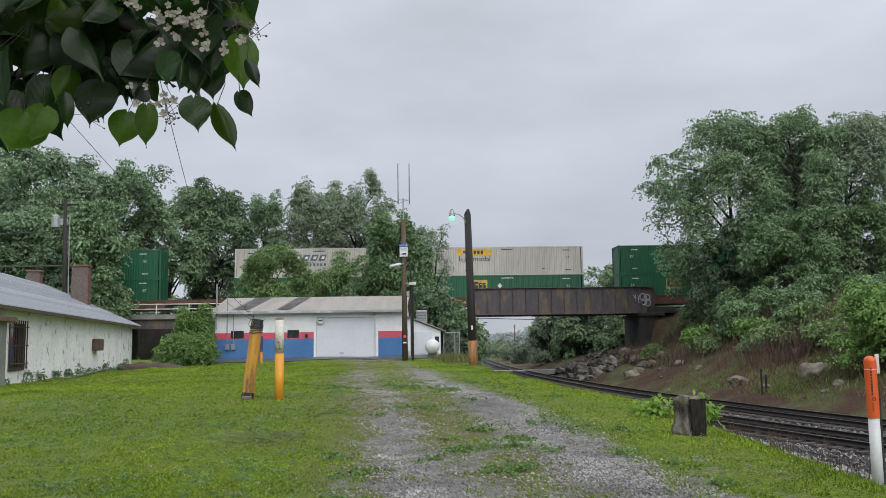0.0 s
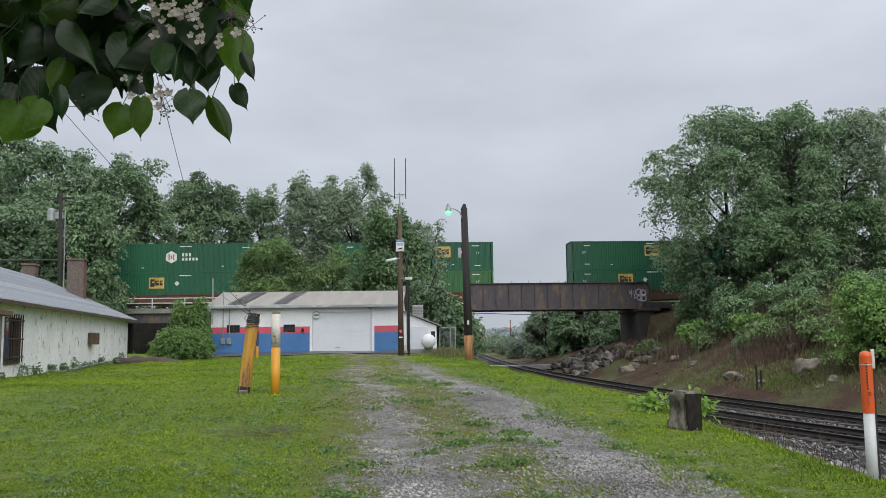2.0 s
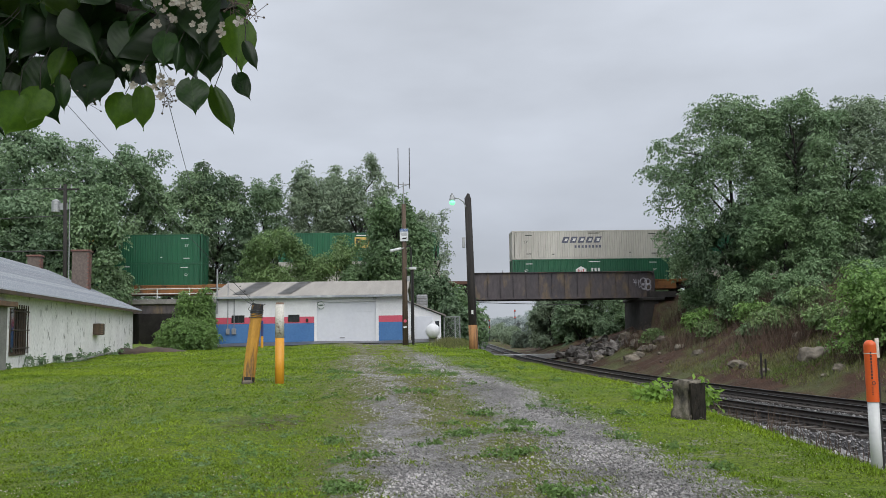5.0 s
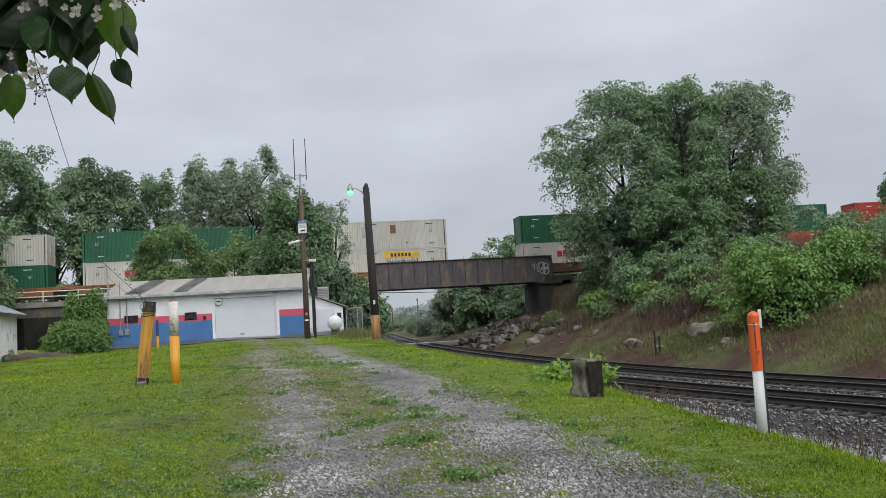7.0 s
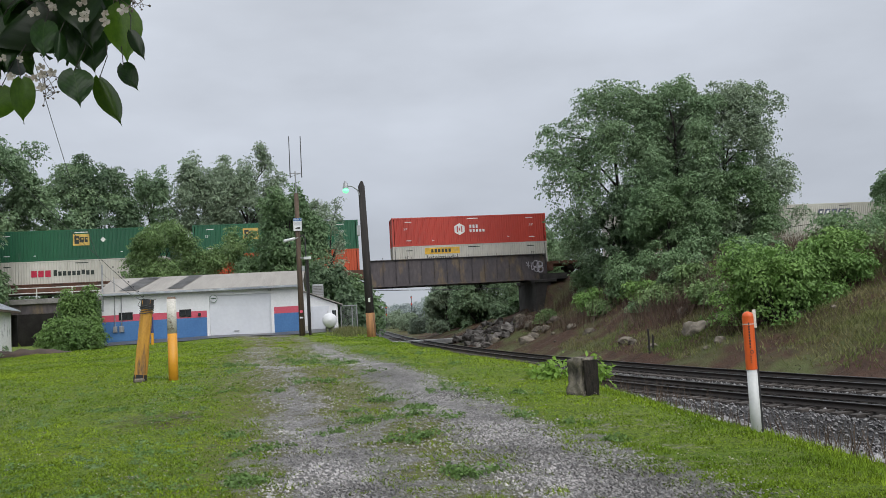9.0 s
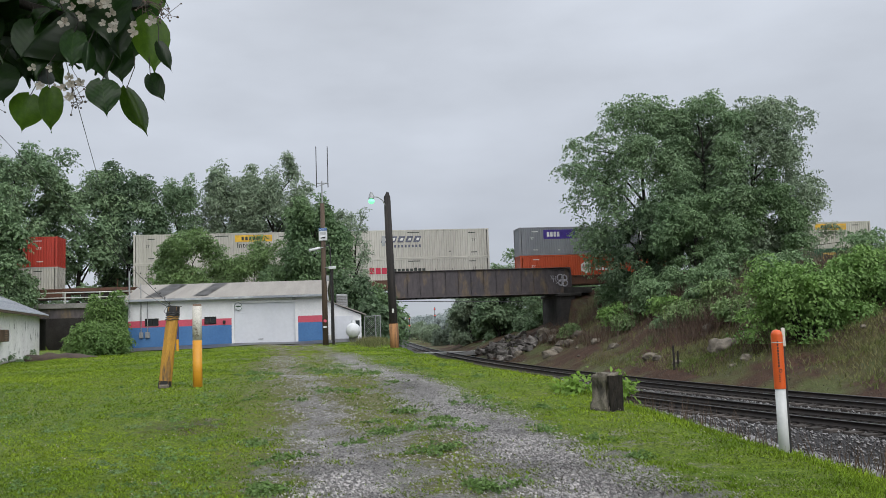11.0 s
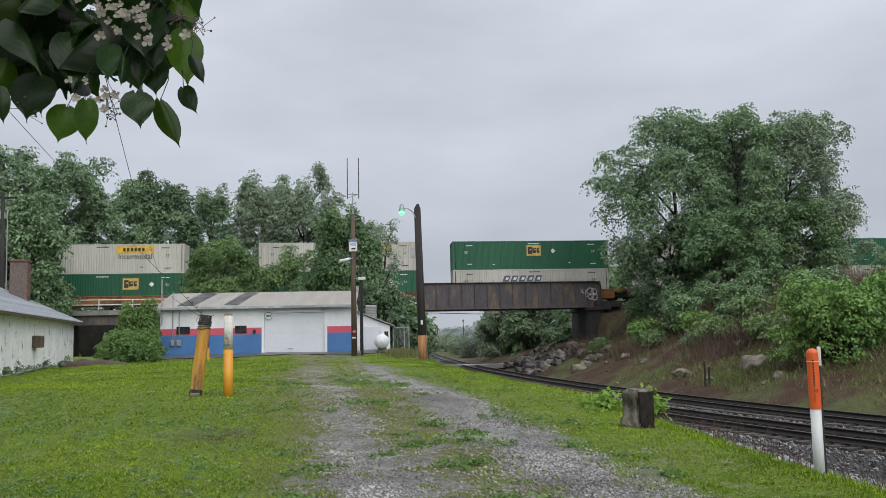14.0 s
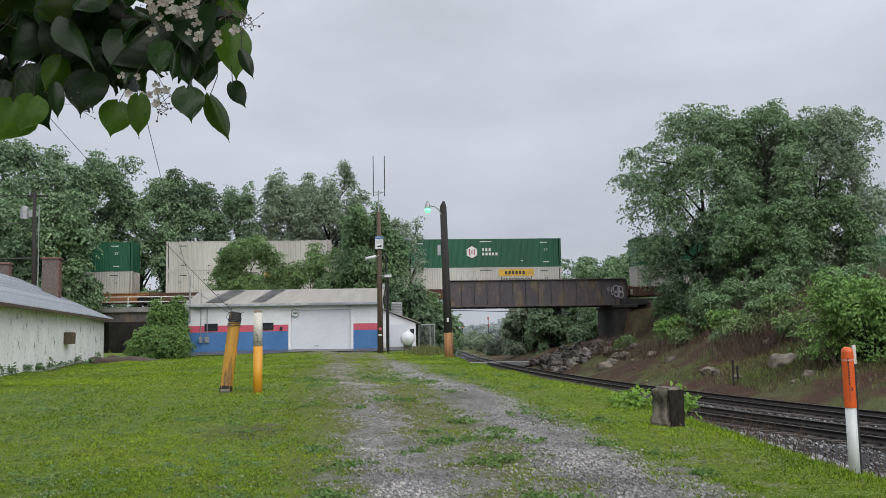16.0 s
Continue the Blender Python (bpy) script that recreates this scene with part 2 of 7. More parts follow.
# dark, mid and pale greens lifted and blued to stand in for haze
M["leaf_dark"] = leaf_mat("dark_green_foliage", (0.118, 0.18, 0.097), (0.09, 0.148, 0.084))
M["leaf_mid"] = leaf_mat("mid_green_foliage", (0.172, 0.266, 0.126), (0.126, 0.21, 0.104))
M["leaf_pale"] = leaf_mat("grey_green_foliage", (0.2, 0.29, 0.162), (0.154, 0.24, 0.136))
# these three carry distance haze in their base colour, faintest first
M["leaf_blue_haze"] = leaf_mat("haze_tinted_blue_green_foliage", (0.225, 0.325, 0.175), (0.165, 0.255, 0.14))
M["leaf_far"] = leaf_mat("mist_tinted_green_foliage", (0.20, 0.255, 0.19), (0.165, 0.215, 0.165))
M["leaf_mist"] = leaf_mat("mist_paled_green_foliage", (0.36, 0.41, 0.40), (0.31, 0.365, 0.36))
M["leaf_bright"] = leaf_mat("bright_green_foliage", (0.19, 0.32, 0.085), (0.135, 0.25, 0.07))
M["leaf_fresh"] = leaf_mat("fresh_yellow_green_foliage", (0.22, 0.36, 0.06), (0.17, 0.30, 0.05), trans=0.4)
M["leaf_glade"] = leaf_mat("soft_green_foliage", (0.19, 0.285, 0.11), (0.14, 0.225, 0.09))
M["leaf_bush"] = leaf_mat("clipped_green_foliage", (0.155, 0.255, 0.072), (0.115, 0.205, 0.06))
M["leaf_catalpa"] = leaf_mat("broad_green_leaf", (0.055, 0.125, 0.032), (0.04, 0.095, 0.028), trans=0.42, island=0.3, scale=6.0, rough=0.38)
M["grass"] = leaf_mat("lawn_grass_blades", (0.222, 0.312, 0.026), (0.118, 0.195, 0.02), trans=0.3, island=0.6, scale=0.45, spec=0.1)
M["grass_tall"] = leaf_mat("tall_grass_blades", (0.135, 0.185, 0.05), (0.185, 0.165, 0.08), trans=0.3, island=0.4)
# grey-green paled so that haze sits in the leaf colour
M["leaf_haze"] = leaf_mat("haze_tinted_grey_green_foliage", (0.255, 0.325, 0.215), (0.215, 0.285, 0.195))
M["weed"] = leaf_mat("dry_brown_stems", (0.12, 0.085, 0.06), (0.09, 0.06, 0.045), trans=0.1, island=0.4)


# ---- mesh helpers ----
def smooth(ob, on=True):
    ob.data.polygons.foreach_set("use_smooth", [on] * len(ob.data.polygons))
    return ob


def part(name, bm, material, parent=None, label="", smooth_on=False):
    me = bpy.data.meshes.new(name)
    bm.to_mesh(me)
    bm.free()
    me.materials.append(material)
    ob = new(name, me)
    if smooth_on:
        smooth(ob)
    if parent is not None:
        ob.parent = parent
    if label:
        ob["label"] = label
    return ob


def shared(name, me, parent, m=None, label=""):
    ob = new(name, me)
    ob.parent = parent
    if m is not None:
        ob.matrix_basis = m
    if label:
        ob["label"] = label
    return ob


def raw(name, verts, faces, material, parent=None, label=""):
    me = bpy.data.meshes.new(name)
    me.from_pydata(verts, [], faces)
    me.materials.append(material)
    ob = new(name, me)
    if parent is not None:
        ob.parent = parent
    if label:
        ob["label"] = label
    return ob


def thing(name, m, label, category, group=""):
    ob = new(name)
    ob.matrix_basis = m
    ob.empty_display_size = 0.2
    return tagged(ob, label, category, group)


def box(bm, x0, y0, z0, x1, y1, z1, bevel=0.0, m=None):
    vs = [bm.verts.new(Vector(c) if m is None else m @ Vector(c)) for c in ((x0, y0, z0), (x1, y0, z0), (x1, y1, z0), (x0, y1, z0), (x0, y0, z1), (x1, y0, z1), (x1, y1, z1), (x0, y1, z1))]
    fs = [bm.faces.new([vs[i] for i in f]) for f in ((3, 2, 1, 0), (4, 5, 6, 7), (0, 1, 5, 4), (1, 2, 6, 5), (2, 3, 7, 6), (3, 0, 4, 7))]
    if bevel:
        es = {e for f in fs for e in f.edges}
        bmesh.ops.bevel(bm, geom=list(es), offset=bevel, segments=1, affect="EDGES")
    return bm


def tube(bm, a, b, r0, r1=None, n=10, caps=True):
    a, b = Vector(a), Vector(b)
    r1 = r0 if r1 is None else r1
    d = (b - a).normalized()
    u = d.orthogonal().normalized()
    v = d.cross(u)
    ra = [bm.verts.new(a + (u * math.cos(i * math.tau / n) + v * math.sin(i * math.tau / n)) * r0) for i in range(n)]
    rb = [bm.verts.new(b + (u * math.cos(i * math.tau / n) + v * math.sin(i * math.tau / n)) * r1) for i in range(n)]
    for i in range(n):
        bm.faces.new((ra[i], ra[(i + 1) % n], rb[(i + 1) % n], rb[i]))
    if caps:
        bm.faces.new(ra[::-1])
        bm.faces.new(rb)
    return bm


def pipe_path(bm, pts, r, n=8):
    """One bent tube through the points."""
    pts = [Vector(p) for p in pts]
    rings = []
    for i, p in enumerate(pts):
        d = (pts[min(i + 1, len(pts) - 1)] - pts[max(i - 1, 0)]).normalized()
        ref = Vector((0.31, 0.9, 0.29)) if abs(d.y) < 0.8 else Vector((0.9, 0.2, 0.3))
        u = d.cross(ref).normalized()
        v = d.cross(u)
        rings.append([bm.verts.new(p + (u * math.cos(k * math.tau / n) + v * math.sin(k * math.tau / n)) * r) for k in range(n)])
    for a, c in zip(rings[:-1], rings[1:]):
        for k in range(n):
            bm.faces.new((a[k], a[(k + 1) % n], c[(k + 1) % n], c[k]))
    bm.faces.new(rings[0][::-1])
    bm.faces.new(rings[-1])
    return bm


def B():
    return bmesh.new()


# ---- lie of the land ----
def lerp(y, table):
    xs = [t[0] for t in table]
    return np.interp(y, xs, [t[1] for t in table])


def far_rail_x(y):
    return 8.6 + 19.0 * np.exp(-0.0355 * np.minimum(np.maximum(y, -60), 400))


def track_dir(y):
    d = -19.0 * 0.0355 * np.exp(-0.0355 * y)
    n = np.sqrt(1 + d * d)
    return d / n, 1 / n


def track_point(y, off):
    """A point off metres to the left of the far rail, level with y along it."""
    dx, dy = track_dir(y)
    return far_rail_x(y) - off * dy, y + off * dx


def rail_z(y):
    return -1.2 - 0.004 * np.clip(y - 20, 0, 100)


def side(x, y):
    """Metres to the left of the near track's middle."""
    yy = np.array(y, float)
    for _ in range(3):
        dx, dy = track_dir(yy)
        fx = far_rail_x(yy)
        along = (x - fx) * dx + (y - yy) * dy
        yy = yy + along * dy
    dx, dy = track_dir(yy)
    return -((x - far_rail_x(yy)) * dy - (y - yy) * dx) - 4.72, yy


LAWN = [(-60, -0.3), (-10, 0), (0, 0), (9, 0.18), (12.1, 0.25), (16.5, 0.58), (25, 0.58), (42, 0.58), (48, 0.66), (52, 0.84), (62, 0.9), (75, 0.4), (100, -0.4), (200, -1.6)]

# distance of the lawn's edge from the near track, along it
CREST = [(0, 23), (10, 15.6), (12.6, 13.7), (13.5, 13.1), (14.5, 12.4), (17.6, 11.1), (20.6, 10.0), (22.8, 9.9), (26.6, 9.0), (31, 8.2), (43.6, 6.3), (56, 5.2), (100, 5.0)]


def ease(t):
    t = np.clip(t, 0, 1)
    return t * t * (3 - 2 * t)


def ground_z(x, y, rough=True):
    x, y = np.asarray(x, float), np.asarray(y, float)
    s, yt = side(x, y)
    rz = rail_z(yt)
    lawn = lerp(y, LAWN) - 0.016 * np.clip(-8 - x, 0, 12) - 0.035 * np.clip(x + 0.5, 0, 5) * ease((y - 11) / 5)
    crest = lerp(yt, CREST)
    t = np.clip((s - 2.7) / (crest - 2.7), 0, 1)
    left = (rz - 0.62) + (lawn - (rz - 0.62)) * (0.15 * ease(t) + 0.85 * t ** 1.5)
    # ballast shoulders
    d = np.minimum(np.abs(s), np.abs(s + 4))
    bed = rz - 0.275 - 0.35 * ease((d - 1.5) / 1.2)
    width = lerp(yt, [(0, 20), (35, 17), (60, 13), (84, 16), (100, 14)])
    u = -s - lerp(yt, [(0, 8.4), (45, 8.4), (66, 8.8), (80, 8.6), (90, 8.0), (110, 8.2), (140, 9.5), (200, 15)])
    top = lerp(yt, [(-40, 3.4), (30, 3.6), (60, 4.0), (84, 4.3), (92, 4.2), (99, 2.6), (140, 1.8), (200, -0.6), (260, -0.8)])
    prof = 0.35 * ease(u / width) + 0.65 * np.clip(u / width, 0, 1) ** 0.8
    right = (rz - 0.62) + (top - (rz - 0.62)) * prof + np.clip(u - width, 0, 40) * 0.012
    z = np.where(s > 2.7, left, np.where(s > -6.7, bed, np.where(u > 0, right, rz - 0.62)))
    # railway embankment across, left of the tracks, with a road through it
    emb = 4.55 - np.clip(np.abs(y - 88.6 - 0.04 * x) - 3.6, 0, 50) * 0.7
    gap = np.maximum(ease((x - 1.4) / 0.6), ease((x + 34.0) / 0.5) * ease((-23.0 - x) / 0.5))
    z = np.where((s > 2.7), np.maximum(z, np.where(gap > 0.5, -9, emb)), z)
    z = np.where((u > 0) & (x > 20.5), np.maximum(z, emb), z)
    if rough:
        flat = np.clip((np.minimum(np.abs(s), np.abs(s + 4)) - 2.5) / 2, 0, 1)
        wob = 0.05 * np.sin(x * 0.9 + 1.3 * np.sin(y * 0.31)) * np.sin(y * 0.7 + x * 0.23) + 0.02 * np.sin(x * 2.7 + y * 1.1)
        bank = np.clip(u / 3, 0, 1)
        wob = wob + bank * 0.28 * np.sin(x * 0.8 + y * 0.5) * np.sin(y * 0.9 - x * 0.35)
        z = z + wob * flat
    return z


def gz(x, y):
    return float(ground_z(x, y))


def drive_mid(y):
    return lerp(y, [(0, 1.7), (9, 0.75), (13, 0.32), (18, -0.45), (22, -1.15), (30, -1.75), (42, -2.9), (52, -4.6)])


def ground_mesh():
    def lines(spans):
        out = []
        for a, b, st in spans:
            out += list(np.arange(a, b, st))
        return np.array(out + [spans[-1][1]])
    xs = lines([(-2500, -300, 200), (-300, -60, 12), (-60, -26, 1.5), (-26, -12, 0.5), (-12, 14, 0.25), (14, 34, 0.5), (34, 70, 1.5), (70, 300, 12), (300, 2500, 200)])
    ys = lines([(-600, -60, 60), (-60, 2, 3), (2, 7, 0.5), (7, 34, 0.25), (34, 62, 0.5), (62, 104, 0.8), (104, 200, 5), (200, 500, 25), (500, 4500, 250)])
    X, Y = np.meshgrid(xs, ys)
    Z = ground_z(X, Y)
    nx, ny = len(xs), len(ys)
    verts = np.stack([X.ravel(), Y.ravel(), Z.ravel()], 1)
    i = (np.arange(ny - 1)[:, None] * nx + np.arange(nx - 1)[None]).ravel()
    faces = np.stack([i, i + 1, i + nx + 1, i + nx], 1)
    me = bpy.data.meshes.new("ground")
    me.from_pydata(verts.tolist(), [], faces.tolist())
    me.polygons.foreach_set("use_smooth", [True] * len(me.polygons))
    x, y = X.ravel(), Y.ravel()
    s, yt = side(x, y)
    dm = x - drive_mid(y)
    fade = np.clip((60 - y) / 8, 0, 1)
    w = lerp(y, [(0, 0.75), (10, 0.72), (20, 0.55), (40, 0.5), (52, 0.8)])
    ruts = np.maximum((1 - np.abs(dm + 1.0) / (w * 1.7)) * lerp(y, [(9, 1), (12, 0.72), (16, 0.46), (25, 0.38)]), (1.06 - np.abs(dm - 0.98) / (w * 1.7)) * lerp(y, [(14, 1), (22, 0.6), (40, 0.5)]))
    mid = np.clip(1 - np.abs(dm) / 3.2, 0, 1) * lerp(y, [(7, 0.6), (10, 0.34), (13, 0.28), (22, 0.28), (44, 0.35), (50, 0.6)])
    gravel = np.clip(np.maximum(ruts, mid), 0, 1) * fade
    d = np.minimum(np.abs(s), np.abs(s + 4))
    ball = np.clip((3.5 - d) / 1.2, 0, 1)
    ball = np.maximum(ball, np.clip((lerp(yt, CREST) - 0.75 - s) / 1.0, 0, 1) * (s > 0))
    ball = np.where((s < 2) & (s > -6), 1.0, ball)
    far_dirt = np.clip((y - 90) / 4, 0, 1) * (np.abs(x - 9) < 30) * 0.62
    dirt = np.clip((-s - 6.4) / 1.2, 0, 1) * np.clip((170 - y) / 20, 0, 1) * np.clip((lerp(yt, [(0, 24), (36, 26), (60, 28), (100, 24)]) + s) / 5, 0, 1)
    rutted = np.exp(-((x + 2.6) / 0.9) ** 2 - ((y - 12.0) / 1.2) ** 2) * 0.5
    thatch = np.clip(1.3 - np.abs(dm + 0.35) / 2.6, 0, 1) * fade
    for nm, v in (("gravel", gravel), ("thatch", thatch), ("ballast", ball), ("dirt", np.maximum(np.maximum(dirt, rutted), far_dirt))):
        at = me.attributes.new(nm, "FLOAT", "POINT")
        at.data.foreach_set("value", v.astype(np.float32))
    ob = new("ground", me)
    return tagged(ob, "wet mown lawn with gravel drive, ballast and earth bank", "ground", kind="structure")


def ground_material():
    m = bpy.data.materials.new("lawn_gravel_and_earth")
    m.use_nodes = True
    n, l = m.node_tree.nodes, m.node_tree.links
    b = n["Principled BSDF"]
    tc = n.new("ShaderNodeTexCoord")

    def noise_tex(scale, detail=6, rough=0.6):
        t = n.new("ShaderNodeTexNoise")
        t.inputs["Scale"].default_value, t.inputs["Detail"].default_value, t.inputs["Roughness"].default_value = scale, detail, rough
        l.new(tc.outputs["Object"], t.inputs["Vector"])
        return t.outputs[0]

    def ramp(v, a, c, lo=0.0, hi=1.0):
        r = n.new("ShaderNodeMapRange")
        for k, q in (("From Min", a), ("From Max", c), ("To Min", lo), ("To Max", hi)):
            r.inputs[k].default_value = q
        l.new(v, r.inputs["Value"])
        return r.outputs[0]

    def mix(f, a, c, mode="MIX"):
        x = n.new("ShaderNodeMix")
        x.data_type, x.blend_type = "RGBA", mode
        for k, q in (("Factor", f), ("A", a), ("B", c)):
            if isinstance(q, (tuple, float)):
                x.inputs[k].default_value = q if isinstance(q, float) else (*q, 1)
            else:
                l.new(q, x.inputs[k])
        return x.outputs["Result"]

    def add(a, c, op="ADD"):
        x = n.new("ShaderNodeMath")
        x.operation = op
        for k, q in ((0, a), (1, c)):
            if isinstance(q, float):
                x.inputs[k].default_value = q
            else:
                l.new(q, x.inputs[k])
        return x.outputs[0]

    def attr(name):
        a = n.new("ShaderNodeAttribute")
        a.attribute_name = name
        return a.outputs["Fac"]

    big, med, fine, tiny = noise_tex(0.22, 4), noise_tex(1.6, 7), noise_tex(9.0, 6, 0.7), noise_tex(60.0, 4, 0.7)
    # lawn base darkened: shade in the gaps between blades put into the colour
    grass = mix(ramp(big, 0.35, 0.65), (0.128, 0.2, 0.022), (0.078, 0.138, 0.019))
    grass = mix(ramp(med, 0.42, 0.68), grass, (0.16, 0.19, 0.04))
    grass = mix(ramp(fine, 0.52, 0.75, 0.0, 0.7), grass, (0.05, 0.09, 0.02))
    cell = n.new("ShaderNodeTexVoronoi")
    cell.inputs["Scale"].default_value = 42.0
    l.new(tc.outputs["Object"], cell.inputs["Vector"])
    sep = n.new("ShaderNodeSeparateColor")
    l.new(cell.outputs["Color"], sep.inputs[0])
    grass = mix(ramp(sep.outputs[0], 0.55, 0.9, 0.0, 0.8), grass, (0.21, 0.285, 0.035))
    grass = mix(ramp(sep.outputs[1], 0.6, 0.9, 0.0, 0.85), grass, (0.035, 0.065, 0.014))
    dry = mix(ramp(tiny, 0.35, 0.65), (0.085, 0.07, 0.038), (0.18, 0.17, 0.075))
    tmask = ramp(add(attr("thatch"), ramp(fine, 0.3, 0.7, -0.5, 0.5)), 0.5, 0.8, 0.0, 0.8)
    grass = mix(tmask, grass, dry)
    vor = n.new("ShaderNodeTexVoronoi")
    vor.inputs["Scale"].default_value = 26.0
    l.new(tc.outputs["Object"], vor.inputs["Vector"])
    stone = mix(ramp(tiny, 0.3, 0.7), (0.09, 0.085, 0.085), (0.42, 0.40, 0.40))
    stone = mix(ramp(vor.outputs["Distance"], 0.0, 0.6, 0.0, 0.7), stone, (0.045, 0.042, 0.038))
    stone = mix(ramp(med, 0.5, 0.72, 0.0, 0.6), stone, (0.13, 0.125, 0.07))
    gmask = ramp(add(add(attr("gravel"), ramp(med, 0.3, 0.7, -0.5, 0.5)), ramp(fine, 0.3, 0.7, -0.34, 0.34)), 0.36, 0.66)
    col = mix(gmask, grass, stone)
    earth = mix(ramp(med, 0.35, 0.65), (0.085, 0.046, 0.033), (0.04, 0.026, 0.02))
    earth = mix(ramp(fine, 0.45, 0.7, 0.0, 0.8), earth, (0.10, 0.072, 0.055))
    earth = mix(ramp(big, 0.46, 0.6, 0.0, 0.8), earth, (0.085, 0.108, 0.036))
    dmask = ramp(add(add(attr("dirt"), ramp(med, 0.3, 0.7, -0.3, 0.3)), ramp(fine, 0.3, 0.7, -0.2, 0.2)), 0.40, 0.60)
    col = mix(dmask, col, earth)
    # ballast base kept dark, painting the shade between the loose stones
    bal = mix(ramp(tiny, 0.35, 0.65), (0.028, 0.028, 0.03), (0.10, 0.098, 0.10))
    bmask = ramp(add(attr("ballast"), ramp(fine, 0.3, 0.7, -0.25, 0.25)), 0.42, 0.55)
    col = mix(bmask, col, bal)
    l.new(col, b.inputs["Base Color"])
    wet = ramp(big, 0.42, 0.6, 0.0, 0.3)
    rg = add(ramp(gmask, 0.0, 1.0, 0.85, 0.52), wet, "SUBTRACT")
    l.new(rg, b.inputs["Roughness"])
    l.new(ramp(gmask, 0.0, 1.0, 0.12, 0.45), b.inputs["Specular IOR Level"])
    bp = n.new("ShaderNodeBump")
    bp.inputs["Strength"].default_value, bp.inputs["Distance"].default_value = 0.8, 0.05
    l.new(add(fine, tiny), bp.inputs["Height"])
    l.new(bp.outputs[0], b.inputs["Normal"])
    return m


ground = ground_mesh()
ground.data.materials.append(ground_material())


# ---- foliage helpers ----
rng = np.random.default_rng(7)


def leaf_cloud(centres, radii, count, size, r, droop=0.22, shell=0.55, aspect=0.55, per=15, simple=False):
    """Drooping sprays of small bent leaves on the lobes of a crown, with gaps between: vertices and faces."""
    ns = max(1, count // per)
    w = np.prod(radii, axis=1) ** (2 / 3)
    pick = r.choice(len(centres), ns, p=w / w.sum())
    d = r.normal(size=(ns, 3)) + np.array([0, 0, 0.35])
    d /= np.linalg.norm(d, axis=1)[:, None]
    rad = r.random(ns) ** (1 - shell) * (1 + 0.07 * r.normal(size=ns))
    c = centres[pick] + d * rad[:, None] * radii[pick]
    nrm = d * 0.75 + np.array([0, 0, 0.85]) + r.normal(size=(ns, 3)) * 0.3
    nrm /= np.linalg.norm(nrm, axis=1)[:, None]
    e1 = np.cross(nrm, r.normal(size=(ns, 3)))
    e1 /= np.linalg.norm(e1, axis=1)[:, None] + 1e-6
    e2 = np.cross(nrm, e1)
    c, nrm, e1, e2 = (np.repeat(q, per, axis=0) for q in (c, nrm, e1, e2))
    count = ns * per
    th, u = r.random(count) * math.tau, r.random(count)[:, None]
    out = e1 * np.cos(th)[:, None] + e2 * np.sin(th)[:, None]
    sr = size * 2.1 * np.repeat(0.6 + 0.8 * r.random(ns), per)[:, None]
    p = c + out * sr * np.sqrt(u) - np.array([0, 0, 1.0]) * droop * sr * u + r.normal(size=(count, 3)) * size * 0.22
    ax = out * 0.9 - np.array([0, 0, 1.0]) * (0.25 + droop * u) + r.normal(size=(count, 3)) * 0.4
    ax /= np.linalg.norm(ax, axis=1)[:, None]
    sd = np.cross(ax, nrm + r.normal(size=(count, 3)) * 0.38)
    sd /= np.linalg.norm(sd, axis=1)[:, None] + 1e-6
    up = np.cross(sd, ax)
    L = size * (0.65 + 0.7 * r.random(count))[:, None]
    W = L * aspect
    a = p - ax * L * 0.5
    b1 = p + sd * W * 0.5 + up * W * 0.12
    b2 = p - sd * W * 0.5 + up * W * 0.12
    t = p + ax * L * 0.5 - up * L * 0.12
    if simple:
        v = np.stack([a, t + sd * W * 0.6, t - sd * W * 0.6], 1).reshape(-1, 3)
        return v, np.arange(count * 3).reshape(-1, 3)
    v = np.stack([a, b1, t, b2], 1).reshape(-1, 3)
    i = np.arange(count) * 4
    f = np.concatenate([np.stack([i, i + 1, i + 2], 1), np.stack([i, i + 2, i + 3], 1)])
    return v, f


def fast_mesh(name, v, f, material):
    me = bpy.data.meshes.new(name)
    me.vertices.add(len(v))
    me.vertices.foreach_set("co", np.asarray(v, np.float32).ravel())
    k = f.shape[1]
    me.loops.add(len(f) * k)
    me.loops.foreach_set("vertex_index", f.astype(np.int32).ravel())
    me.polygons.add(len(f))
    me.polygons.foreach_set("loop_start", np.arange(len(f), dtype=np.int32) * k)
    me.update(calc_edges=True)
    me.materials.append(material)
    return me


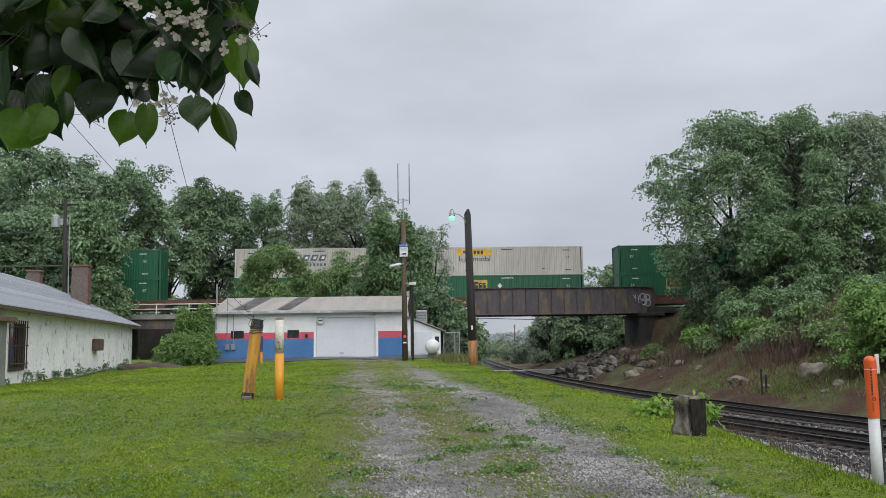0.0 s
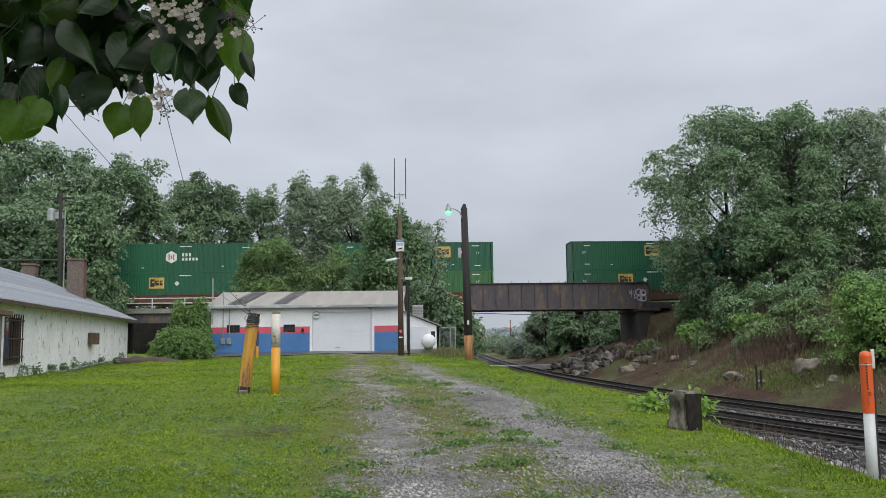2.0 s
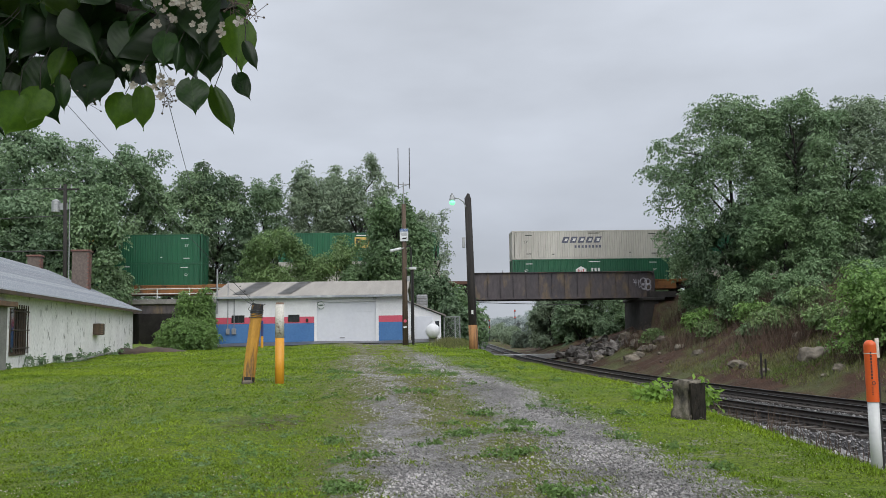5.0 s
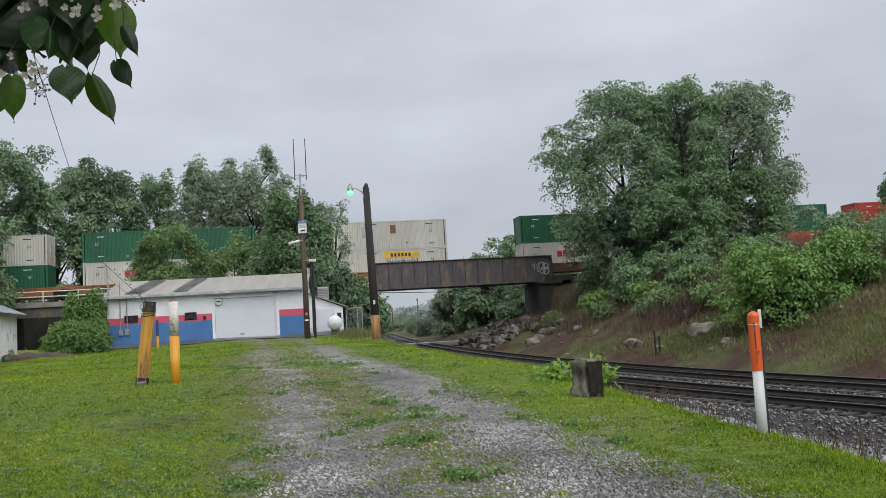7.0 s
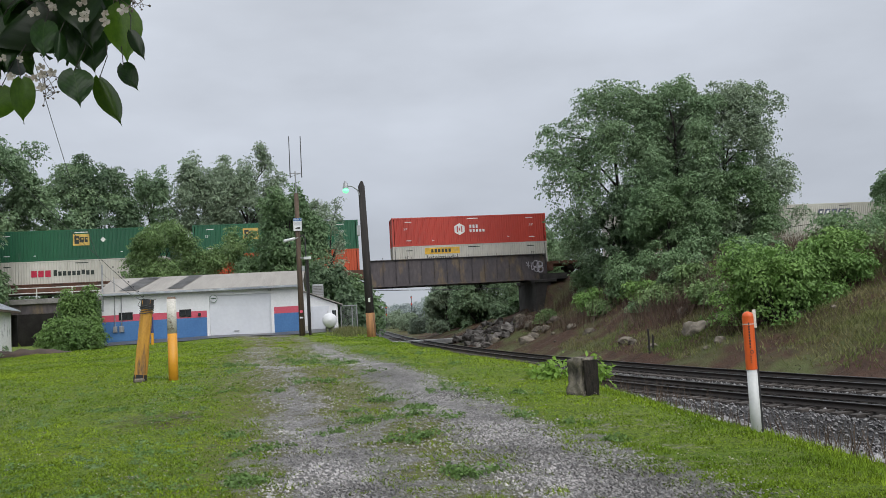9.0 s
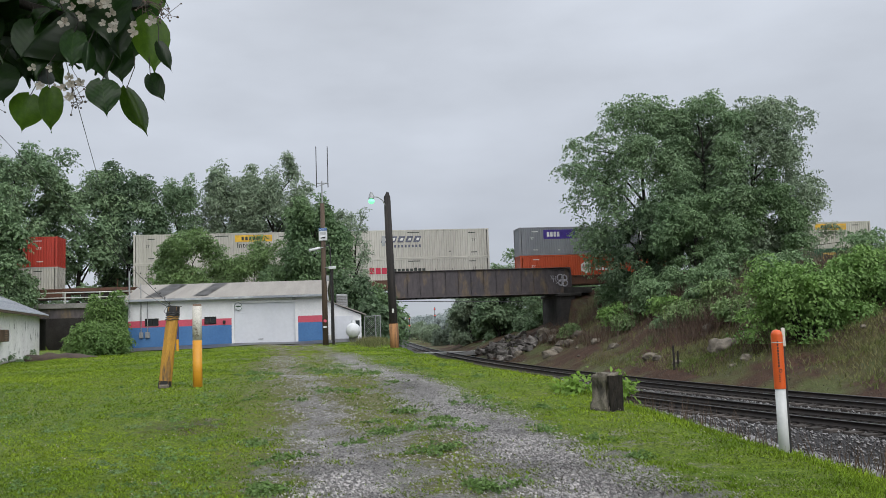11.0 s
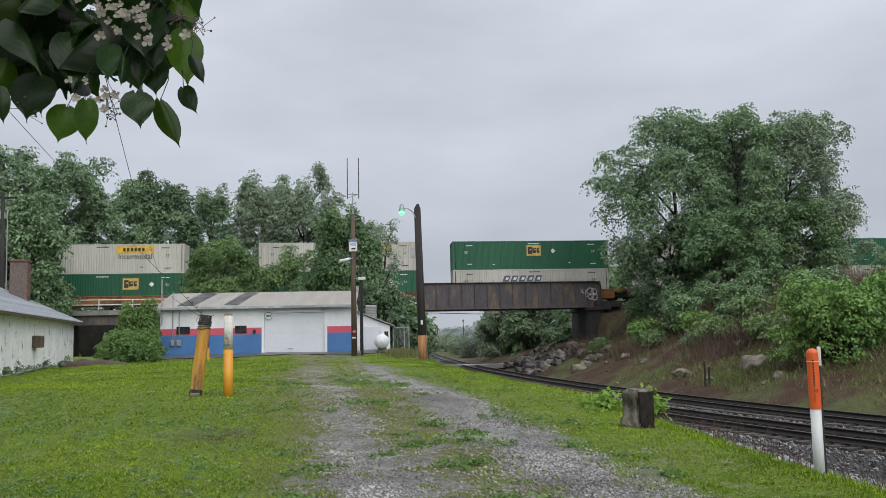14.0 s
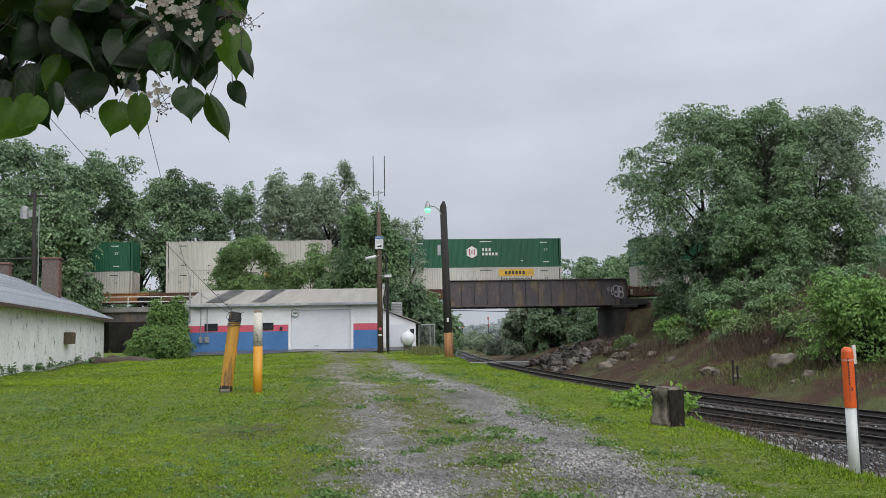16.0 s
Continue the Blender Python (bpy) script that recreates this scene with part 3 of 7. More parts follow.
def tree(name, x, y, height, spread, material, label, leaves=9000, size=0.45, base=0.25, seed=1, limbs=9, group="", z=None, clumps=34, lean=0.0, category="tree", depth=None, shell=0.55, trunk_r=None):
    """A tapered trunk with limbs and a crown of many leaf sprays with gaps."""
    r = np.random.default_rng(seed)
    z = gz(x, y) if z is None else z
    ob = thing(name, pose(x, y, z - 0.1), label, category, group)
    depth = depth or spread
    bm = B()
    tr = trunk_r or height * 0.02
    top = Vector((lean, 0, height * 0.8))
    pts = [Vector((lean * (i / 5) ** 1.5 + r.normal() * 0.12, r.normal() * 0.12, top.z * i / 5)) for i in range(6)]
    pts[0] = Vector((0, 0, 0))
    for i in range(5):
        tube(bm, pts[i], pts[i + 1], tr * (1 - i / 5.5), tr * (1 - (i + 1) / 5.5), 8, False)
    cs, rs = [], []
    for k in range(limbs):
        a = k * 2.4 + r.random()
        h = height * (base + (0.78 - base) * (k + 0.3) / limbs)
        i = min(4, int(h / top.z * 5))
        st = pts[i].lerp(pts[i + 1], h / top.z * 5 - i)
        reach = 0.62 * (1 - 0.45 * (h / height) ** 2)
        en = Vector((math.cos(a) * spread * reach + lean, math.sin(a) * depth * reach, h + height * (0.10 + 0.12 * r.random())))
        md = st.lerp(en, 0.5) + Vector((0, 0, height * 0.03))
        tube(bm, st, md, tr * 0.36, tr * 0.2, 6, False)
        tube(bm, md, en, tr * 0.2, tr * 0.06, 6, False)
        for q in range(3):
            e2 = en + Vector((r.normal() * spread * 0.2, r.normal() * depth * 0.2, abs(r.normal()) * height * 0.06))
            tube(bm, md.lerp(en, 0.3 + 0.3 * q), e2, tr * 0.09, tr * 0.03, 5, False)
            cs.append(e2)
            rs.append((spread * 0.17, depth * 0.17, height * 0.06))
        cs.append(en)
        rs.append((spread * 0.22, depth * 0.22, height * 0.085))
    for k in range(clumps):
        a, h = r.random() * math.tau, base + (0.93 - base) * r.random() ** 0.8
        q = (h - base) / (0.95 - base)
        w = math.sin(math.pi * min(1, 0.22 + 0.74 * q)) ** 0.7
        rr = w * (0.45 + 0.5 * r.random() ** 0.5)
        cs.append(Vector((math.cos(a) * spread * rr * 0.88 + lean * q, math.sin(a) * depth * rr * 0.88, h * height)))
        k2 = 0.10 + 0.13 * r.random()
        rs.append((spread * k2 * 1.2, depth * k2 * 1.2, height * k2 * 0.55))
    part("trunk", bm, M["bark"], ob, smooth_on=True)
    v, f = leaf_cloud(np.array([tuple(c) for c in cs]), np.array(rs), int(leaves * 2.6), size * 0.56, r, shell=shell, simple=y > 95)
    shared("crown", fast_mesh("crown", v, f, material), ob)
    return ob


def bush(name, x, y, height, spread, material, label, leaves=3000, size=0.2, seed=1, depth=None, group="", z=None, shell=0.7, clumps=22, category="bush"):
    r = np.random.default_rng(seed)
    z = gz(x, y) if z is None else z
    depth = depth or spread
    ob = thing(name, pose(x, y, z - 0.05), label, category, group)
    bm = B()
    cs, rs = [], []
    for k in range(clumps):
        a, h = r.random() * math.tau, 0.12 + 0.72 * r.random()
        rr = math.sqrt(max(0, 1 - (h - 0.3) ** 2 * 1.9)) * (0.3 + 0.5 * r.random())
        c = Vector((math.cos(a) * spread * rr, math.sin(a) * depth * rr, h * height))
        tube(bm, (c.x * 0.15, c.y * 0.15, 0), c, 0.035, 0.012, 5, False)
        cs.append(tuple(c))
        q = 0.2 + 0.16 * r.random()
        rs.append((spread * q, depth * q, height * q * 0.8))
    if height > 0.6:
        part("woody_base", bm, M["bark"], ob)
    v, f = leaf_cloud(np.array(cs), np.array(rs), leaves, size, r, shell=shell, simple=y > 95)
    v[:, 2] = np.maximum(v[:, 2], 0.02)
    shared("foliage", fast_mesh("foliage", v, f, material), ob)
    return ob


# ---- railway tracks under the bridge ----
RAIL_YS = np.concatenate([np.arange(-14, 60, 1.5), np.arange(60, 130, 4), np.arange(130, 420, 20)])


def sweep(profile, off, ys, closed=True):
    vs, fs = [], []
    n = len(profile)
    for y in ys:
        dx, dy = track_dir(y)
        px, py = track_point(y, off)
        z = rail_z(y)
        for a, h in profile:
            vs.append((px - a * dy, py + a * dx, z + h))
    for i in range(len(ys) - 1):
        for j in range(n if closed else n - 1):
            a, b = i * n + j, i * n + (j + 1) % n
            fs.append((a, b, b + n, a + n))
    return vs, fs


RAIL_BODY = [(-0.07, -0.17), (0.07, -0.17), (0.07, -0.155), (0.012, -0.135), (0.012, -0.04), (0.035, -0.03), (0.035, -0.006), (-0.035, -0.006), (-0.035, -0.03), (-0.012, -0.04), (-0.012, -0.135), (-0.07, -0.155)]
RAIL_HEAD = [(-0.036, -0.012), (0.036, -0.012), (0.03, 0.0), (-0.03, 0.0)]
tie_bm = box(B(), -1.3, -0.115, -0.17, 1.3, 0.115, 0.0, 0.012)
tie_me = bpy.data.meshes.new("tie")
tie_bm.to_mesh(tie_me)
tie_bm.free()
tie_me.materials.append(M["tie"])
plate_bm = B()
box(plate_bm, -0.17, -0.09, 0, 0.17, 0.09, 0.02)
for sx, sy in ((-0.1, 0.06), (0.1, -0.06)):
    box(plate_bm, sx - 0.015, sy - 0.015, 0.02, sx + 0.015, sy + 0.015, 0.045)
plate_me = bpy.data.meshes.new("tie_plate")
plate_bm.to_mesh(plate_me)
plate_bm.free()
plate_me.materials.append(M["steel_rail"])
for name, mid in (("near", 4.72), ("far", 0.72)):
    track = tagged(new("railway_track"), "curving wet steel railway track on dark wooden ties", "railway track", "tracks under the bridge")
    for sgn in (-1, 1):
        off = mid + sgn * 0.7175
        v, f = sweep(RAIL_BODY, off, RAIL_YS)
        rail = smooth(raw("rail", v, f, M["steel_rail"], track))
        v, f = sweep(RAIL_HEAD, off, RAIL_YS)
        raw("rail_head", v, f, M["rail_head"], rail, "polished running surface")
    y, k = -12.0, 0
    while k < 230:
        px, py = track_point(y, mid)
        dx, dy = track_dir(y)
        ang = math.degrees(math.atan2(dx, -dy))
        m = pose(px + random.uniform(-.03, .03), py, float(rail_z(y)) - 0.19, random.uniform(-.6, .6), 0, 180 + math.degrees(math.atan2(-dx, dy)) + random.uniform(-1, 1))
        t = shared("tie", tie_me, track, m)
        if y < 40:
            for px in (-0.7175, 0.7175):
                shared("tie_plate", plate_me, t, pose(px, 0, 0))
        y += 0.52 * dy if y < 70 else 0.9
        k += 1


# ---- girder bridge and the other railway ----
def train_y(x):
    return 87.1 + 0.04 * x


TRAIN_YAW = math.degrees(math.atan(0.04))
RAIL_UP = 5.0


def girder_bridge():
    ob = thing("girder_bridge", pose(12.2, train_y(12.2), 0, 0, 0, TRAIN_YAW), "sooty riveted steel plate girder railway bridge with graffiti", "bridge")
    L, z0, z1 = 9.15, 4.32, 7.02
    for nm, yy in (("girder", -1.85), ("girder", 3.65)):
        g = part(nm, box(B(), -L, yy - 0.02, z0, L, yy + 0.02, z1), M["girder"], ob)
        for zz in (z0, z1 - 0.05):
            part("flange", box(B(), -L, yy - 0.22, zz, L - 0.6 * (zz > z0), yy + 0.22, zz + 0.05), M["girder"], g)
        part("flange_angle", box(B(), -L, yy - 0.16, z0 + 0.05, L, yy + 0.16, z0 + 0.17), M["girder"], g)
        nst = 14
        for i in range(nst + 1):
            bm = B()
            x = -L + 0.06 + i * (2 * L - 0.12) / nst
            for fy in (-1, 1):
                box(bm, x - 0.05, yy + fy * 0.02, z0 + 0.17, x + 0.05, yy + fy * 0.035, z1 - 0.05)
                box(bm, x - 0.008, yy + fy * 0.035, z0 + 0.17, x + 0.008, yy + fy * 0.15, z1 - 0.05)
            part("stiffener", bm, M["girder"], g)
        bm = B()
        cx, cz, rr = L - 0.6, z1 - 0.6, 0.6
        prev = None
        for i in range(9):
            a = math.pi / 2 * (1 - i / 8)
            p = Vector((cx + rr * math.cos(a), 0, cz + rr * math.sin(a)))
            if prev is not None:
                box(bm, 0, yy - 0.22, -0.05, (p - prev).length, yy + 0.22, 0.0, 0, Matrix.Translation(prev) @ Matrix.Rotation(math.atan2(-(p.z - prev.z), p.x - prev.x), 4, "Y"))
            prev = p
        box(bm, L - 0.05, yy - 0.22, z0, L, yy + 0.22, cz)
        part("end_flange", bm, M["girder"], g)
    for i in range(27):
        x = -L + 0.3 + i * (2 * L - 0.6) / 26
        part("floor_beam", box(B(), x - 0.15, -1.8, 4.40, x + 0.15, 3.6, 4.75), M["girder"], ob)
    part("deck", box(B(), -L, -1.6, 4.76, L, 3.4, 4.83), M["tie"], ob)
    for sgn in (-1, 1):
        bm = B()
        box(bm, -L, sgn * 0.7175 - 0.07, 4.83, L, sgn * 0.7175 + 0.07, 4.85)
        box(bm, -L, sgn * 0.7175 - 0.035, 4.85, L, sgn * 0.7175 + 0.035, 5.0)
        part("rail", bm, M["steel_rail"], ob)
    for k in range(10):
        bm = B()
        x = -7.8 + 1.5 * k + 0.3 * math.sin(k * 3)
        tube(bm, (x, -1.85, 7.02), (x, -1.85, 7.25), 0.018, 0.018, 6)
        part("bolt", bm, M["girder"], ob)
    bm = B()
    for a, b in (((7.0, 6.2), (7.25, 5.75)), ((7.25, 6.25), (7.25, 5.5)), ((7.0, 5.85), (7.4, 5.85)), ((7.5, 6.15), (7.55, 5.35)), ((7.55, 5.35), (7.85, 5.6))):
        tube(bm, (a[0], -1.90, a[1]), (b[0], -1.90, b[1]), 0.035, 0.035, 6)
    for cx, cz, r in ((8.0, 5.95, 0.32), (8.05, 5.45, 0.26), (8.42, 5.9, 0.28), (8.45, 5.4, 0.3)):
        pts = [(cx + r * math.cos(i * math.tau / 12), -1.90, cz + r * 1.1 * math.sin(i * math.tau / 12)) for i in range(13)]
        pipe_path(bm, pts, 0.07, 6)
    part("graffiti", bm, M["graffiti"], ob, "pale spray-painted loops")
    return ob


girder_bridge()


def abutments():
    bm = box(B(), 19.9, 84.6, -1.9, 21.4, 93.5, 4.3)
    box(bm, 19.7, 84.4, 4.0, 22.0, 93.5, 4.31, 0.04)
    box(bm, 20.6, 84.6, 4.3, 23.2, 86.0, 4.9)
    tagged(part("abutment", bm, M["stone"]), "sooty concrete bridge abutment on the bank", "abutment", "bridge abutments")
    bm = box(B(), 0.9, 84.2, -1.9, 3.2, 92.5, 4.3)
    tagged(part("abutment", bm, M["stone"]), "sooty concrete bridge abutment beside the lawn", "abutment", "bridge abutments")
    for x0, x1 in ((22.0, 130.0), (-23.2, 2.6), (-130.0, -33.5)):
        for sgn in (-1, 1):
            bm = B()
            box(bm, x0, train_y(x0) + sgn * 0.7175 - 0.035, 4.85, x1, train_y(x0) + sgn * 0.7175 + 0.035, 5.0, 0, None)
            for v in bm.verts:
                v.co.y += 0.04 * (v.co.x - x0)
            tagged(part("embankment_rail", bm, M["steel_rail"]), "dark steel rail on the railway embankment", "rail", "embankment rails")


abutments()


def road_bridge():
    ob = thing("road_underpass_bridge", pose(-28.4, train_y(-28.4), 0, 0, 0, TRAIN_YAW), "concrete railway deck over a road with white pipe railing", "bridge")
    part("deck", box(B(), -6.0, -3.7, 4.25, 8.6, 4.2, 4.72, 0.03), M["concrete_deck"], ob)
    bm = box(B(), -6.0, -3.4, 3.35, 8.6, -3.1, 4.25)
    box(bm, -6.0, -3.5, 3.35, 8.6, -3.0, 3.42)
    part("edge_beam", bm, M["girder"], ob)
    for x in (-2.4, 0.6, 3.7, 6.8, -5.4):
        part("post", tube(B(), (x, -3.55, 4.72), (x, -3.55, 5.75), 0.055, 0.055, 8), M["rail_white"], ob)
    for z in (5.72, 5.25):
        part("rail", tube(B(), (-6.0, -3.55, z), (8.6, -3.55, z), 0.05, 0.05, 8), M["rail_white"], ob)
    part("abutment", box(B(), -6.6, -3.6, -0.6, -3.6, 4.5, 4.24), M["stone"], ob)
    part("abutment", box(B(), 3.4, -3.6, -0.6, 8.6, 4.5, 4.24), M["stone"], ob)
    # added dark wall that closes the view through the underpass
    part("backing_wall", box(B(), -9, 9.0, -0.6, 14, 9.6, 5.0), M["stone"], ob)
    return ob


road_bridge()


# ---- the train ----
CL, CH, CW = 16.15, 2.9, 2.6
PAINT = {}
for nm, a, b in (("green", (0.012, 0.105, 0.048), (0.010, 0.085, 0.042)), ("lime", (0.045, 0.16, 0.045), (0.035, 0.13, 0.04)), ("white", (0.50, 0.485, 0.44), (0.40, 0.385, 0.345)), ("red", (0.42, 0.045, 0.028), (0.36, 0.038, 0.025)), ("grey", (0.22, 0.23, 0.25), (0.18, 0.19, 0.21)), ("orange", (0.46, 0.075, 0.025), (0.4, 0.06, 0.02))):
    PAINT[nm] = mat(nm + "_container_paint", a, b, rough=0.5, scale=0.35, fine=0.06, third=tuple(0.6 * c + 0.04 for c in a), third_at=0.66, third_scale=0.9, obrand=0.08, stretch=(1, 1, 0.35))
LOGO = {}
for nm, c in (("yellow", (0.72, 0.42, 0.03)), ("tan", (0.60, 0.40, 0.10)), ("navy", (0.03, 0.045, 0.16)), ("black", (0.02, 0.03, 0.025)), ("white", (0.75, 0.75, 0.73)), ("crimson", (0.50, 0.02, 0.06)), ("purple", (0.06, 0.03, 0.26)), ("steel", (0.10, 0.11, 0.16)), ("rose", (0.5, 0.05, 0.05)), ("brown", (0.16, 0.07, 0.03))):
    LOGO[nm] = mat(nm + "_decal", c, rough=0.5, scale=2.0, fine=0.05)


def container_meshes():
    out = {}
    bm = B()
    n = 64
    p = (CL - 0.5) / n
    for face in (-1, 1):
        y0 = face * CW / 2
        xs = []
        for i in range(n):
            x = -CL / 2 + 0.25 + i * p
            xs += [(x, 0.0), (x + p * 0.36, 0.0), (x + p * 0.5, 0.035), (x + p * 0.86, 0.035)]
        xs.append((CL / 2 - 0.25, 0.0))
        lo = [bm.verts.new((x, y0 - face * d, 0.14)) for x, d in xs]
        hi = [bm.verts.new((x, y0 - face * d, CH - 0.1)) for x, d in xs]
        for i in range(len(xs) - 1):
            f = (lo[i], lo[i + 1], hi[i + 1], hi[i])
            bm.faces.new(f if face < 0 else f[::-1])
    box(bm, -CL / 2 + 0.1, -CW / 2 + 0.06, CH - 0.12, CL / 2 - 0.1, CW / 2 - 0.06, CH - 0.03)
    box(bm, -CL / 2 + 0.1, -CW / 2 + 0.06, 0.1, CL / 2 - 0.1, CW / 2 - 0.06, 0.16)
    box(bm, -CL / 2 + 0.06, -CW / 2 + 0.08, 0.14, -CL / 2 + 0.1, CW / 2 - 0.08, CH - 0.1)
    out["body"] = bm
    bm = B()
    for yy in (-CW / 2, CW / 2 - 0.1):
        box(bm, -CL / 2, yy, 0.0, CL / 2, yy + 0.1, 0.16)
        box(bm, -CL / 2, yy, CH - 0.12, CL / 2, yy + 0.1, CH)
        for x in (-CL / 2, -CL / 2 + 1.98, CL / 2 - 2.16, CL / 2 - 0.18):
            box(bm, x, yy - 0.004, 0.02, x + 0.18, yy + 0.104, CH - 0.02)
    for x in (-CL / 2, CL / 2 - 0.1):
        box(bm, x, -CW / 2, 0.0, x + 0.1, CW / 2, 0.16)
        box(bm, x, -CW / 2, CH - 0.12, x + 0.1, CW / 2, CH)
    out["frame"] = bm
    bm = B()
    for sy in (-1,):
        y0, y1 = sorted((sy * 0.015, sy * (CW / 2 - 0.1)))
        box(bm, CL / 2 - 0.06, y0, 0.16, CL / 2 - 0.01, y1, CH - 0.12, 0.01)
        for q in (0.3, 0.85):
            tube(bm, (CL / 2 + 0.02, sy * q, 0.1), (CL / 2 + 0.02, sy * q, CH - 0.06), 0.022, 0.022, 6)
        for h in (0.6, 1.2, 1.8, 2.4):
            box(bm, CL / 2 - 0.01, y0, h, CL / 2 + 0.02, y1, h + 0.05)
    out["door"] = bm
    out["casting"] = box(B(), 0, 0, 0, 0.2, 0.16, 0.12, 0.015)
    return out


CM = {}
for nm, cbm in container_meshes().items():
    me = bpy.data.meshes.new(nm)
    cbm.to_mesh(me)
    cbm.free()
    CM[nm] = me
CONT_CACHE = {}


def text_mesh(txt, size, material, depth=0.004):
    cu = bpy.data.curves.new("lettering", "FONT")
    cu.resolution_u = 2
    cu.body, cu.size, cu.extrude, cu.align_x, cu.align_y = txt, size, depth, "CENTER", "CENTER"
    tmp = bpy.data.objects.new("lettering", cu)
    scene.collection.objects.link(tmp)
    me = bpy.data.meshes.new_from_object(tmp.evaluated_get(bpy.context.evaluated_depsgraph_get()))
    bpy.data.objects.remove(tmp)
    bpy.data.curves.remove(cu)
    me.materials.clear()
    me.materials.append(material)
    return me


TEXTS = {}


def lettering(txt, size, colour, parent, x, z, y=-CW / 2 - 0.012):
    key = (txt, size, colour)
    if key not in TEXTS:
        TEXTS[key] = text_mesh(txt, size, LOGO[colour])
    return shared("lettering", TEXTS[key], parent, pose(x, y, z, 90, 0, 0))


def decal(name, parent, x, z, w, h, colour, proud=0.008, slant=0.0):
    y0 = -CW / 2 - proud
    bm = B()
    lo = [(x - w / 2 - slant, z - h / 2), (x + w / 2 - slant, z - h / 2), (x + w / 2 + slant, z + h / 2), (x - w / 2 + slant, z + h / 2)]
    fr = [bm.verts.new((a, y0, b)) for a, b in lo]
    bk = [bm.verts.new((a, y0 + 0.006, b)) for a, b in lo]
    bm.faces.new(fr)
    bm.faces.new(bk[::-1])
    for i in range(4):
        bm.faces.new((fr[i], bk[i], bk[(i + 1) % 4], fr[(i + 1) % 4]))
    return part(name, bm, LOGO[colour], parent)


def hexagon(parent, x, z, r, colour, mark):
    bm = B()
    vs = [bm.verts.new((x + r * math.sin(i * math.tau / 6), -CW / 2 - 0.012, z + r * math.cos(i * math.tau / 6))) for i in range(6)]
    bm.faces.new(vs[::-1])
    d = part("logo_panel", bm, LOGO[colour], parent)
    for dx in (-0.22, 0.0, 0.22):
        decal("logo_bar", parent, x + dx * r / 0.6, z, 0.1 * r / 0.6, (0.62 if dx else 0.3) * r / 0.6, mark, 0.02)
    return d


